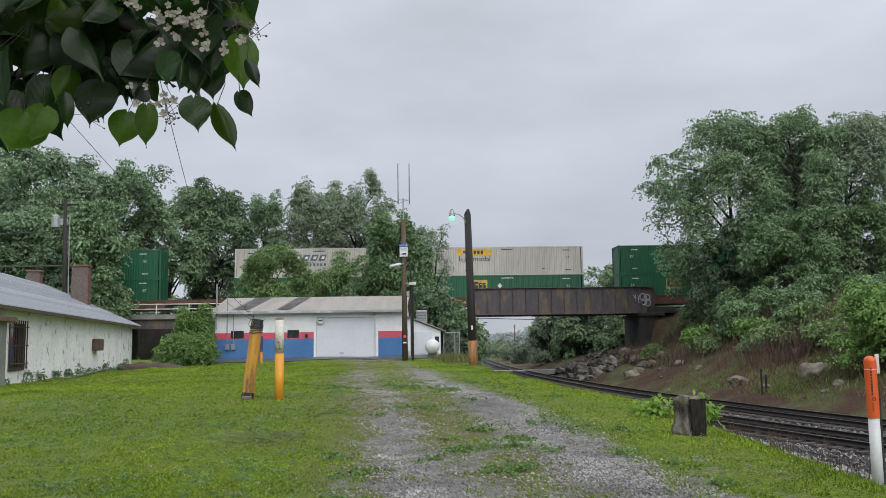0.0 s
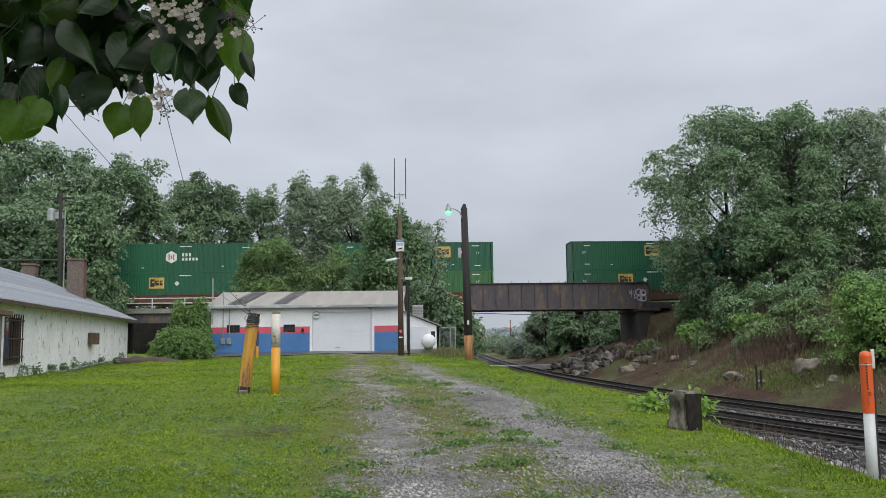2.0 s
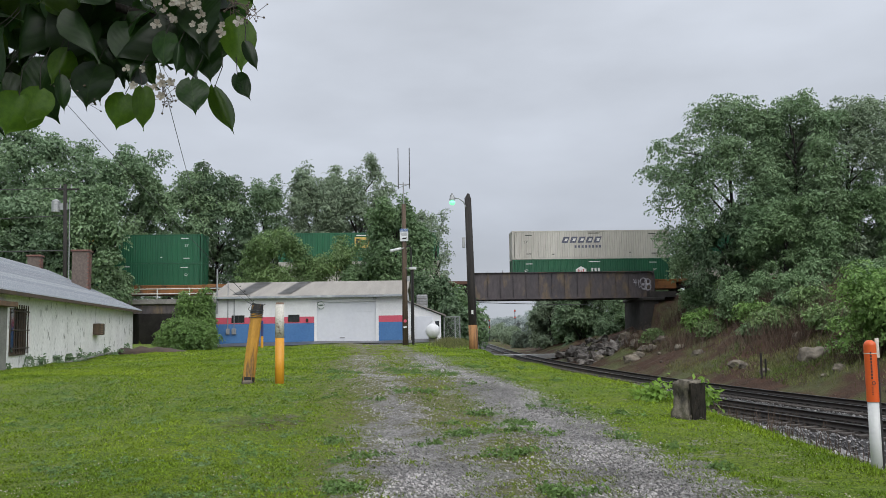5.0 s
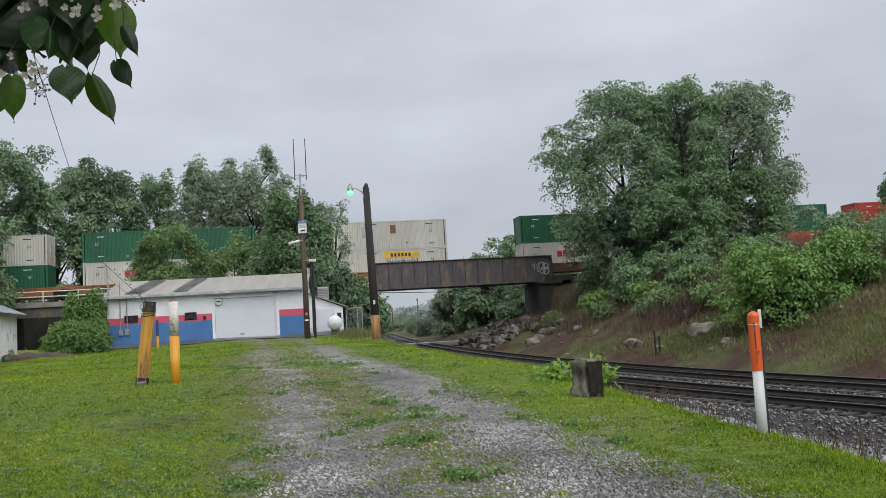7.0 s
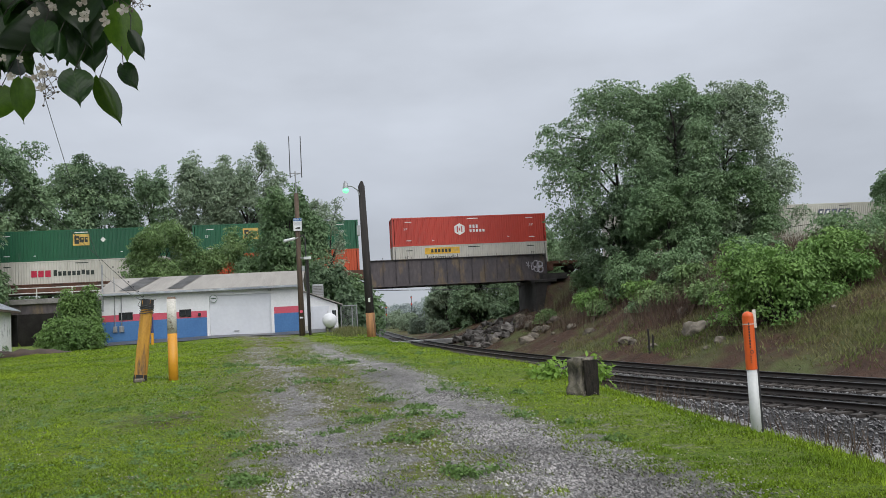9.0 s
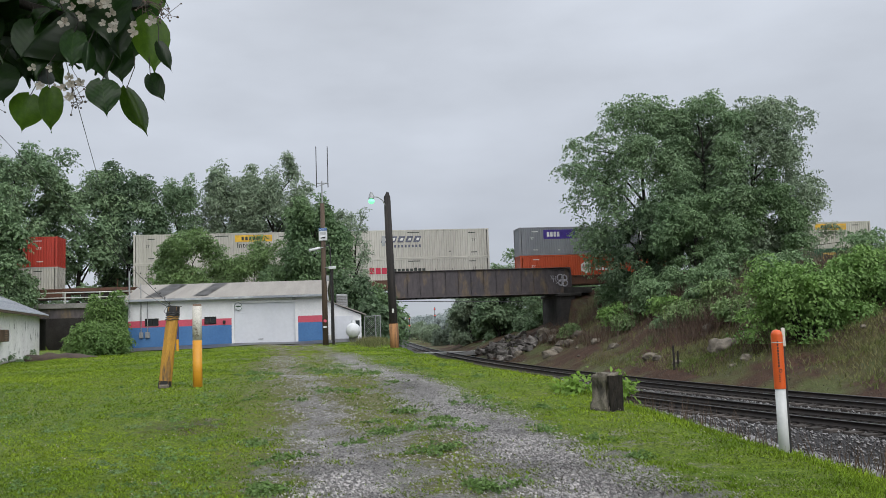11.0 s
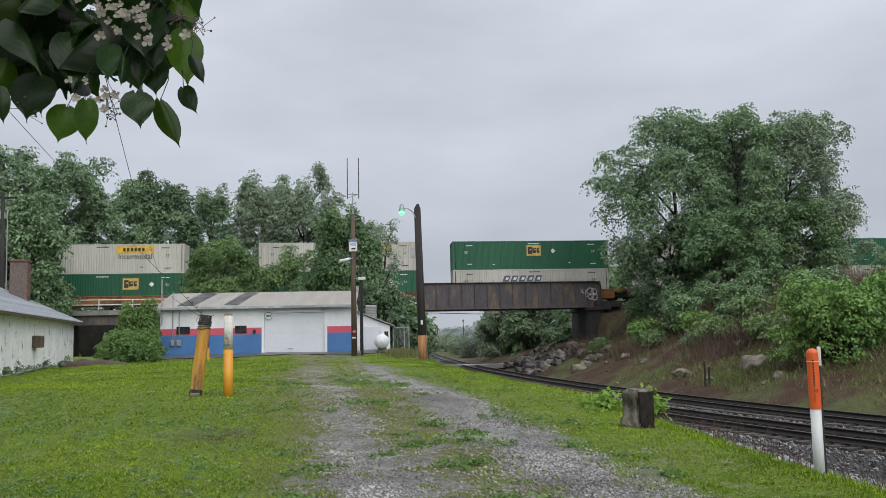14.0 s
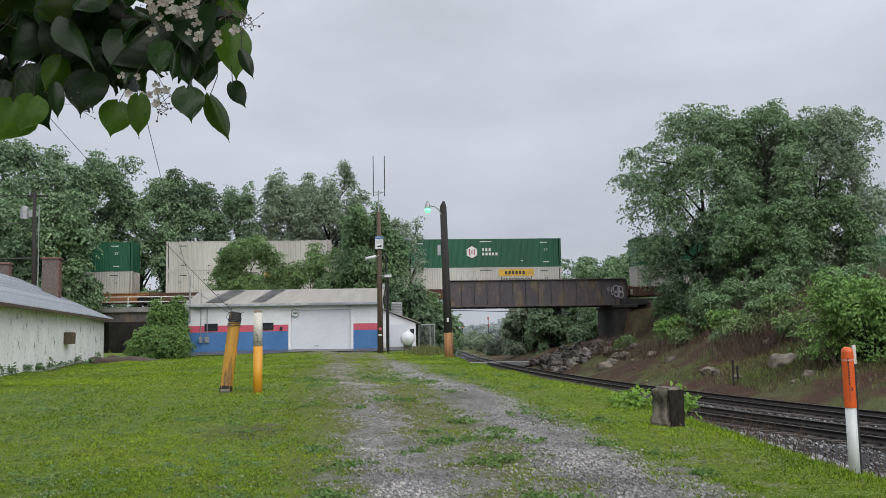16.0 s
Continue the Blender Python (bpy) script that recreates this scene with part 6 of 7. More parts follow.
# ---- trees and bushes ----
def woods():
    T = "tall leafy tree with dark green crown behind the railway"
    k = 0
    for x, y, h, s, m, nl in ((-58, 100, 25, 9, "leaf_pale", 14000), (-47.5, 97, 25, 10, "leaf_pale", 17000), (-38.5, 98, 22.5, 9, "leaf_pale", 15000), (-32.5, 101, 20.5, 8, "leaf_blue_haze", 13000), (-27.4, 103, 20.6, 6.0, "leaf_dark", 8500), (-33.2, 79, 15, 4.2, "leaf_blue_haze", 12000), (-51, 84, 15, 6, "leaf_pale", 11000), (-41, 81, 15, 5.5, "leaf_pale", 12000), (-37, 76, 11, 4.0, "leaf_dark", 8000)):
        k += 1
        tree("tree", x, y, h, s, M[m], T, nl, 0.62, 0.18, 100 + k, z=0.2, group="trees behind the railway")
    # haze over these trees is given by their leaf colour
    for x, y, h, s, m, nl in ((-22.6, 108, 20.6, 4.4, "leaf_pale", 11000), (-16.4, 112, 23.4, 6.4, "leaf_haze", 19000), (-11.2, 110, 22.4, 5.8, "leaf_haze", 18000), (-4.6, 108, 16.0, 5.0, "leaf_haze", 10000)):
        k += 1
        tree("tree", x, y, h, s, M[m], "airy tree behind the train, haze put into its grey-green leaf colour", nl, 0.46, 0.3, 100 + k, z=0.2, group="trees behind the railway", shell=0.45)
    # on the near slope of the embankment
    tree("tree", -3.7, 70.5, 12.0, 3.3, M["leaf_mid"], "leafy tree on the embankment beside the garage", 16000, 0.42, 0.12, 41, clumps=46, group="embankment trees")
    tree("tree", -0.6, 76, 11.6, 1.9, M["leaf_haze"], "feathery pale tree beside the bridge", 2300, 0.34, 0.2, 42, group="embankment trees", shell=0.35)
    tree("tree", -14.2, 73, 9.8, 4.5, M["leaf_glade"], "rounded green tree on the embankment above the garage", 17000, 0.36, 0.0, 43, clumps=70, group="embankment trees", depth=3, shell=0.65, trunk_r=0.12)
    tree("tree", -9.4, 75, 9.0, 3.4, M["leaf_glade"], "small green tree on the embankment above the garage", 9000, 0.36, 0.0, 44, group="embankment trees", shell=0.65, trunk_r=0.1)
    tree("tree", -6.4, 73, 8.2, 3.0, M["leaf_mid"], "small green tree on the embankment above the garage", 8000, 0.36, 0.0, 45, group="embankment trees", shell=0.6, trunk_r=0.1)
    for i, (x, y, h, s) in enumerate(((-18.5, 74, 5, 2.6), (-6.2, 74, 6, 2.6), (-1.5, 66, 5.2, 2.4), (1.6, 68, 5.2, 2.0), (-11.5, 72, 5, 3), (1.6, 79, 5.2, 1.8), (0.9, 58, 2.6, 1.4))):
        bush("bush", x, y, h, s, M["leaf_mid" if i % 2 else "leaf_dark"], "dense green bush on the embankment slope", 5000, 0.3, 300 + i, group="embankment bushes")
    # right-hand trees on the bank
    R = "large spreading leafy tree on the bank above the cutting"
    tree("tree", 26.0, 74, 17.8, 7.6, M["leaf_blue_haze"], R, 24000, 0.42, 0.14, 51, clumps=76, limbs=12, group="bank trees", lean=-0.8, shell=0.55, depth=5.5)
    tree("tree", 30.4, 72, 17.2, 6.0, M["leaf_blue_haze"], R, 17000, 0.42, 0.1, 57, clumps=60, limbs=12, group="bank trees", shell=0.5, depth=5)
    tree("tree", 34.6, 73, 16.8, 7.4, M["leaf_haze"], R, 23000, 0.42, 0.08, 52, clumps=74, limbs=12, group="bank trees", lean=1.2, shell=0.5, depth=5.5)
    tree("tree", 27.5, 68, 8.2, 4.6, M["leaf_mid"], R, 11000, 0.4, 0.15, 53, clumps=40, group="bank trees", depth=4)
    tree("tree", 23.6, 71, 8.4, 2.9, M["leaf_dark"], "small dark leafy tree beside the bridge end", 9000, 0.36, 0.02, 59, group="bank trees", depth=2.5)
    tree("tree", 34.5, 70, 9.0, 4.6, M["leaf_mid"], "low leafy tree under the large trees on the bank", 11000, 0.4, 0.02, 58, clumps=44, group="bank trees", depth=3.5)
    for x, y, h, s, sd in ((56.2, 78, 9.4, 4.4, 54), (63, 80, 10.5, 6, 55), (72, 84, 11, 7, 56)):
        tree("tree", x, y, h, s, M["leaf_mid"], "dark leafy tree along the far bank", 9000, 0.42, 0.05, sd, group="bank trees", z=4.2)
    # bright shrub on the bank
    bush("shrub", 22.5, 41.5, 4.1, 3.5, M["leaf_bright"], "large bright green feathery shrub on the bank", 22000, 0.19, 61, depth=2.6, clumps=44, group="bank shrubs", shell=0.85)
    bush("shrub", 26.1, 42.5, 2.9, 2.3, M["leaf_bright"], "bright green feathery shrub on the bank", 11000, 0.19, 62, clumps=26, group="bank shrubs", shell=0.85)
    for i, (x, y, h, s, m) in enumerate(((23.6, 80, 2.6, 1.5, "leaf_mid"), (18.6, 76, 1.1, 1.0, "leaf_glade"), (23.2, 76, 3.4, 2.2, "leaf_mid"), (20.6, 68, 1.9, 1.7, "leaf_bright"), (20.2, 64, 1.2, 1.6, "leaf_glade"), (22.4, 60, 1.6, 1.9, "leaf_bright"), (21.0, 57, 0.9, 1.5, "leaf_mid"), (24.0, 57, 1.3, 1.8, "leaf_mid"), (22, 63, 2.4, 1.8, "leaf_mid"), (25.5, 60, 2.0, 2.0, "leaf_mid"), (30, 58, 2.0, 2.2, "leaf_mid"), (22.5, 50, 1.6, 1.6, "leaf_glade"), (33, 52, 3.0, 3.4, "leaf_mid"), (38, 56, 2.2, 3.4, "leaf_glade"), (30.5, 41, 1.5, 2.2, "leaf_glade"), (36, 44, 1.4, 2.6, "leaf_glade"), (43, 60, 3.6, 4.5, "leaf_mid"), (52, 66, 3.4, 5, "leaf_mid"), (23.5, 67, 3.0, 2.0, "leaf_mid"), (25, 64, 2.6, 2.2, "leaf_mid"), (28.5, 63, 2.6, 2.4, "leaf_mid"), (31.5, 62, 2.4, 2.4, "leaf_mid"), (23.6, 55, 2.0, 1.7, "leaf_glade"), (27, 52, 2.2, 2.0, "leaf_mid"), (22.5, 56, 1.4, 2.6, "leaf_glade"), (26.5, 47.5, 1.2, 2.4, "leaf_mid"), (31, 46.5, 1.3, 3.2, "leaf_glade"))):
        bush("bush", x, y, h, s, M[m], "leafy green bush on the earth bank", 3800, 0.24, 400 + i, group="bank bushes")
    # round shrubs before the shed
    bush("shrub", -14.6, 50.0, 3.45, 1.35, M["leaf_bush"], "upright clipped green shrub beside the garage", 15000, 0.15, 71, group="garden shrubs", clumps=60, shell=0.8)
    bush("shrub", -14.4, 48.2, 1.75, 1.95, M["leaf_bush"], "round clipped green shrub beside the garage", 17000, 0.14, 72, group="garden shrubs", clumps=80, shell=0.85)
    # beyond the bridge: leaf colours grow paler with distance in place of mist
    for i, (x, y, h, s, m) in enumerate(((15.6, 124, 9.5, 3.2, "leaf_haze"), (17.8, 111, 11, 3.4, "leaf_pale"), (21.5, 114, 13.5, 5, "leaf_blue_haze"), (25, 106, 13, 4.4, "leaf_blue_haze"), (30, 112, 13, 6, "leaf_blue_haze"), (21, 150, 13, 6, "leaf_far"), (27, 190, 15, 7, "leaf_far"), (-2, 125, 8, 5, "leaf_pale"), (-6, 165, 12, 7, "leaf_far"), (-4, 215, 13, 8, "leaf_far"), (35, 250, 16, 9, "leaf_far"), (-8, 300, 16, 11, "leaf_mist"), (46, 340, 18, 11, "leaf_mist"), (14, 420, 9, 9, "leaf_mist"), (30, 430, 8, 9, "leaf_mist"), (44, 420, 11, 10, "leaf_mist"), (62, 430, 16, 12, "leaf_mist"), (0, 410, 14, 10, "leaf_mist"), (22, 400, 6, 7, "leaf_mist"), (37, 405, 7, 8, "leaf_mist"))):
        tree("tree", x, y, h, s, M[m], "leafy tree along the line beyond the bridge, mist put into its leaf colour", 7000 if y < 160 else 2600, 0.6 if y < 200 else 1.4, 0.06, 80 + i, group="trees beyond the bridge", z=-1.6)

    # scrub, most of it also paled in leaf colour to imitate haze
    for i, (x, y, h, s, m) in enumerate(((19.5, 101, 2.4, 1.6, "leaf_pale"), (22, 101, 5.5, 3.0, "leaf_blue_haze"), (26, 103, 7, 3.5, "leaf_blue_haze"), (18.5, 112, 3.5, 2.0, "leaf_pale"), (15.2, 128, 2.4, 2.2, "leaf_far"), (14.6, 155, 3.2, 2.8, "leaf_far"), (14.2, 185, 4.0, 3.2, "leaf_haze"), (14.0, 225, 5.0, 4.2, "leaf_haze"), (13.8, 280, 5.5, 5.0, "leaf_mist"), (17, 118, 4, 2.4, "leaf_mid"), (18.5, 132, 7, 4, "leaf_pale"), (20, 150, 6, 4, "leaf_far"), (0.5, 98, 4, 2.6, "leaf_pale"), (-3, 108, 7, 4, "leaf_pale"), (0.5, 120, 5, 3, "leaf_far"), (0, 140, 6, 4, "leaf_far"), (24, 175, 7, 5, "leaf_far"), (1, 180, 8, 5, "leaf_far"), (21, 97, 1.6, 1.4, "leaf_mid"))):
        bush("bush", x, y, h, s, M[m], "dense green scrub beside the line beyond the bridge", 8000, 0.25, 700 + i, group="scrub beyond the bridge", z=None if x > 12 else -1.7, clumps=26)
    for i in range(12):
        bush("weed_clump", -12.55 - 0.204 * (2.5 + 1.9 * i), 24.4 + 1.9 * i + 1.0, 0.3 + 0.12 * (i % 3), 0.42, M["leaf_pale" if i % 2 else "leaf_mid"], "low weeds along the foot of the shed wall", 320, 0.1, 760 + i, clumps=9, group="weeds along the shed", category="weed")


woods()


# ---- beyond the bridge ----
def beyond():
    bm = box(B(), 0.5, 95.0, -1.95, 14.2, 96.6, -1.515)
    for v in bm.verts:
        v.co.y += 0.06 * v.co.x
    tagged(part("level_crossing", bm, M["concrete_pale"]), "wet pale road crossing over the tracks", "level crossing", kind="structure")
    ob = thing("signal_mast", pose(17.2, 128, -1.6), "thin grey signal mast beside the line", "signal")
    part("mast", tube(B(), (0, 0, 0), (0, 0, 6.4), 0.09, 0.07, 8), M["metal_grey"], ob)
    part("arm", box(B(), -0.5, -0.05, 1.45, 0.5, 0.05, 1.75), M["rail_white"], ob)
    part("head", box(B(), -0.35, -0.15, 2.4, 0.35, 0.15, 2.9, 0.02), M["black"], ob)
    for x, y, h in ((11.3, 210, 5.5), (19.3, 230, 8.0)):
        s = thing("railway_signal", pose(x, y, -1.7), "distant railway signal showing red", "signal", "distant red signals")
        part("mast", tube(B(), (0, 0, 0), (0, 0, h), 0.1, 0.08, 8), M["wire"], s)
        for z in (h - 0.4, h - 2.2):
            hd = part("head", box(B(), -0.2, -0.1, z - 0.3, 0.2, 0.12, z + 0.3, 0.03), M["black"], s)
            part("red_lens", tube(B(), (0, -0.15, z), (0, -0.1, z), 0.11, 0.11, 12), M["red_light"], hd)
    r = np.random.default_rng(12)
    for i in range(34):
        y = 36 + 52 * r.random()
        off = -5.2 - 5.5 * r.random() ** 1.5 if y < 62 else -5.0 - 4 * r.random()
        px, py = track_point(y, off)
        s = 0.14 + 0.36 * r.random() ** 2 + 0.3 * (y > 68)
        bm = B()
        bmesh.ops.create_icosphere(bm, subdivisions=2, radius=s)
        for v in bm.verts:
            v.co *= 1 + 0.35 * noise.noise(v.co * (1.6 / s) + Vector((i, 0, 0)))
            v.co.z *= 0.7
        ob = part("boulder", bm, M["rock"])
        ob.matrix_basis = pose(float(px), float(py), gz(px, py) + s * 0.15, 0, 0, i * 47)
        tagged(ob, "pale weathered boulder on the earth bank", "rock", "boulders on the bank")
    for i in range(64):
        y = 80 + 18 * r.random()
        px, py = track_point(y, -3.4 - 4.4 * r.random() ** 1.2)
        s = 0.22 + 0.5 * r.random() ** 2
        bm = box(B(), -s, -s * 0.8, -s * 0.6, s, s * 0.8, s * 0.6)
        bmesh.ops.subdivide_edges(bm, edges=bm.edges[:], cuts=3, use_grid_fill=True)
        for v in bm.verts:
            v.co *= 1 + 0.55 * noise.noise(v.co * (1.5 / s) + Vector((i * 3, 1, 0)))
        ob = part("ledge_rock", bm, M["ledge"])
        ob.matrix_basis = pose(float(px), float(py), gz(px, py) + s * 0.3, 20 * r.normal(), 20 * r.normal(), i * 61)
        tagged(ob, "angular grey rock of the broken ledge beside the track", "rock", "rocks of the ledge")
    for x, y, h in ((17.0, 46.0, 1.5), (17.35, 46.3, 1.05)):
        ob = thing("stake", pose(x, y, gz(x, y) - 0.15), "thin dark wooden stake in the bank", "stake", "stakes on the bank")
        part("shaft", box(B(), -0.045, -0.045, 0, 0.045, 0.045, h, 0.01), M["pole_wood"], ob)
    for x, y, s in ((19.9, 46, 0.75), (21.8, 43, 0.62)):
        bm = B()
        bmesh.ops.create_icosphere(bm, subdivisions=3, radius=s)
        for v in bm.verts:
            v.co *= 1 + 0.45 * noise.noise(v.co * 2.0 + Vector((x, 0, 0))) + 0.12 * noise.noise(v.co * 6)
            v.co.z *= 0.72
        ob = part("boulder", bm, M["rock"], smooth_on=True)
        ob.matrix_basis = pose(x, y, gz(x, y) + 0.1)
        tagged(ob, "large pale boulder on the earth bank", "rock", "boulders on the bank")


beyond()


# ---- small ground cover ----
def blades(count, x, y, h, w, r, lean=0.5):
    z = ground_z(x, y)
    a = r.random(count) * math.tau
    ux, uy = np.cos(a), np.sin(a)
    b = r.random(count) * math.tau
    hh = h * (0.5 + 0.9 * r.random(count))
    lx, ly = np.cos(b) * hh * lean * r.random(count), np.sin(b) * hh * lean * r.random(count)
    p0 = np.stack([x - ux * w, y - uy * w, z - 0.01], 1)
    p1 = np.stack([x + ux * w, y + uy * w, z - 0.01], 1)
    p2 = np.stack([x + lx, y + ly, z + hh], 1)
    v = np.stack([p0, p1, p2], 1).reshape(-1, 3)
    f = np.arange(count * 3).reshape(-1, 3)
    return v, f


def patches(x, y, size, seed):
    """Smooth patchy noise over the ground, about -1 to 1."""
    r = np.random.default_rng(seed)
    out = np.zeros_like(x)
    for k in range(7):
        a, q = r.random() * math.tau, (0.6 + 1.2 * r.random()) * math.tau / size
        out += np.sin((x * math.cos(a) + y * math.sin(a)) * q + r.random() * 9 + 0.8 * np.sin(y * q * 0.7 + k))
    return out / 2.6


def grass_mask(x, y, r):
    dm = x - drive_mid(y)
    ruts = np.minimum(np.abs(dm + 1.0), np.abs(dm - 0.95))
    s, yt = side(x, y)
    bare = patches(x, y, 0.9, 31)
    keep = (ruts > 0.42 + 0.26 * bare + 0.2 * r.normal(size=len(x))) & (s > lerp(yt, CREST) - 0.9)
    core = np.exp(-(np.abs(dm + 0.3 * np.sin(y * 0.8)) / 2.4) ** 4)
    mid = r.random(len(x)) < (0.42 + 0.5 * patches(x, y, 0.6, 32)) * core
    worn = np.exp(-((x + 2.6) / 0.8) ** 2 - ((y - 12.0) / 1.0) ** 2) > 0.5 + 0.9 * r.random(len(x)) + 0.5 * patches(x, y, 0.4, 36)
    return keep & ~mid & ~worn


def pebble_cloud(name, px, py, lift, smin, smax, material, label, r, kind_of="stones"):
    n = len(px)
    base = np.array([(1, 0, 0), (-1, 0, 0), (0, 1, 0), (0, -1, 0), (0, 0, 0.7)], float)
    tri = np.array([(0, 2, 4), (2, 1, 4), (1, 3, 4), (3, 0, 4)])
    s = smin + (smax - smin) * r.random(n) ** 2
    ang = r.random((n, 3)) * math.tau
    v = base[None] * (0.65 + 0.7 * r.random((n, 5, 1))) * s[:, None, None]
    c, sn = np.cos(ang[:, :1]), np.sin(ang[:, :1])
    x = v[..., 0] * c - v[..., 1] * sn
    y = v[..., 0] * sn + v[..., 1] * c
    c, sn = np.cos(ang[:, 1:2] * 0.2), np.sin(ang[:, 1:2] * 0.2)
    z = v[..., 2] * c - x * sn
    x = x * c + v[..., 2] * sn
    v = np.stack([x + px[:, None], y + py[:, None], z + (ground_z(px, py) + lift * s)[:, None]], -1).reshape(-1, 3)
    f = (np.arange(n)[:, None, None] * 5 + tri[None]).reshape(-1, 3)
    tagged(new(name, fast_mesh(name, v, f, material)), label, kind_of, kind="stuff")


def ground_cover():
    r = np.random.default_rng(5)
    n = 600000
    y = 5.0 + 43 * r.random(n) ** 2.1
    x = (r.random(n) * 2 - 1) * (y * 0.62 + 1) + y * 0.06
    k = grass_mask(x, y, r)
    x, y = x[k], y[k]
    tuft = np.clip(1 + 0.45 * patches(x, y, 0.55, 33) + 0.25 * patches(x, y, 2.3, 34), 0.4, 2.2)
    v, f = blades(len(x), x, y, (0.011 + 0.0005 * y) * tuft, 0.0066 + 0.0005 * y, r, 2.2)
    ob = new("lawn_grass", fast_mesh("lawn_grass", v, f, M["grass"]))
    tagged(ob, "short wet green lawn grass", "grass", kind="stuff")
    # longer grass along the lawn's edge above the ballast
    n = 26000
    yt = 10 + 68 * r.random(n) ** 1.7
    off = 4.72 + lerp(yt, CREST) - 1.0 + 1.2 * r.random(n)
    px, py = track_point(yt, off)
    v, f = blades(n, px, py, 0.06, 0.006, r, 1.0)
    tagged(new("verge_grass", fast_mesh("verge_grass", v, f, M["grass"])), "longer green grass along the ballast edge", "grass", kind="stuff")
    # ragged growth on the bank
    n = 230000
    yt = 22 + 65 * r.random(n)
    off = -4.6 - 27 * r.random(n)
    px, py = track_point(yt, off)
    patch = np.sin(px * 0.55 + py * 0.21) + np.sin(py * 0.43 - px * 0.3)
    k = (patch + 0.9 * r.normal(size=n) + (-off - 12) * 0.14) > -0.2 + 1.3 * (yt > 55) * (-off < 17)
    v, f = blades(k.sum(), px[k], py[k], 0.22, 0.026, r, 1.2)
    tagged(new("bank_grass", fast_mesh("bank_grass", v, f, M["grass_tall"])), "tall rough grass on the earth bank", "grass", kind="stuff")
    n = 34000
    yt = 40 + 40 * r.random(n)
    off = -7 - 14 * r.random(n)
    px, py = track_point(yt, off)
    k = np.sin(px * 0.9) + np.sin(py * 0.5) + r.normal(size=n) > 0.3
    v, f = blades(k.sum(), px[k], py[k], 1.5, 0.018, r, 0.7)
    tagged(new("dry_weeds", fast_mesh("dry_weeds", v, f, M["weed"])), "thin dry brown weed stems on the bank", "weeds", kind="stuff")
    # tall grass at the foot of the lamp pole
    n = 2600
    x, y = r.normal(0.5, 0.42, n), r.normal(46.5, 1.2, n)
    v, f = blades(n, x, y, 0.32, 0.015, r, 0.9)
    tagged(new("tall_grass", fast_mesh("tall_grass", v, f, M["grass_tall"])), "tall pale grass tuft near the lamp pole", "grass", kind="stuff")
    # weeds by the stump and in the drive
    for i, (x, y, h, s) in enumerate(((3.78, 14.6, 0.34, 0.4), (4.2, 14.2, 0.5, 0.26), (3.45, 14.9, 0.24, 0.3))):
        bush("weed_plant", x, y, h, s, M["leaf_fresh"], "broad-leaved bright green weed beside the concrete stump", 240, 0.11, 500 + i, clumps=8, group="broad weeds", category="weed")
    # thin seeding stalks along the ballast edge
    n = 900
    yt = 9 + 22 * r.random(n) ** 1.4
    px, py = track_point(yt, 4.72 + lerp(yt, CREST) - 1.1 + 0.5 * r.random(n))
    v, f = blades(n, px, py, 0.34, 0.006, r, 0.5)
    tagged(new("dry_stalks", fast_mesh("dry_stalks", v, f, M["weed"])), "thin dry seeding stalks along the ballast", "weeds", kind="stuff")
    # clover patches in the lawn beside the drive
    n = 9000
    y = 6.0 + 16 * r.random(n) ** 1.3
    x = (r.random(n) * 2 - 1) * y * 0.6
    dm = x - drive_mid(y)
    k = (patches(x, y, 1.6, 35) + 0.4 * r.normal(size=n) > 0.4) & (np.abs(dm) > 1.7) & grass_mask(x, y, r)
    pebble_cloud("clover_flowers", x[k], y[k], 4.0, 0.005, 0.012, M["flower"], "tiny white clover flowers in the lawn", r, "flowers")
    for i in range(110):
        y = 6.5 + 11 * r.random() ** 1.3
        x = drive_mid(y) - 2.2 - (0.5 + 0.32 * y) * r.random() ** 1.3
        bush("clover_clump", float(x), float(y), 0.07, 0.2 + 0.35 * r.random(), M["leaf_bush" if i % 3 else "leaf_glade"], "low clover clump in the mown lawn", 300, 0.034, 860 + i, clumps=11, group="clover clumps", category="weed")
    for i in range(70):
        y = 7 + 16 * r.random()
        x = drive_mid(y) + r.choice((-1.8, 0.0, 1.9, 0.1)) + 0.35 * r.normal()
        bush("clover_clump", float(x), float(y), 0.1, 0.2 + 0.2 * r.random(), M["leaf_bush"], "low clover clump in the gravel drive", 260, 0.045, 520 + i, clumps=9, group="clover clumps", category="weed")


ground_cover()


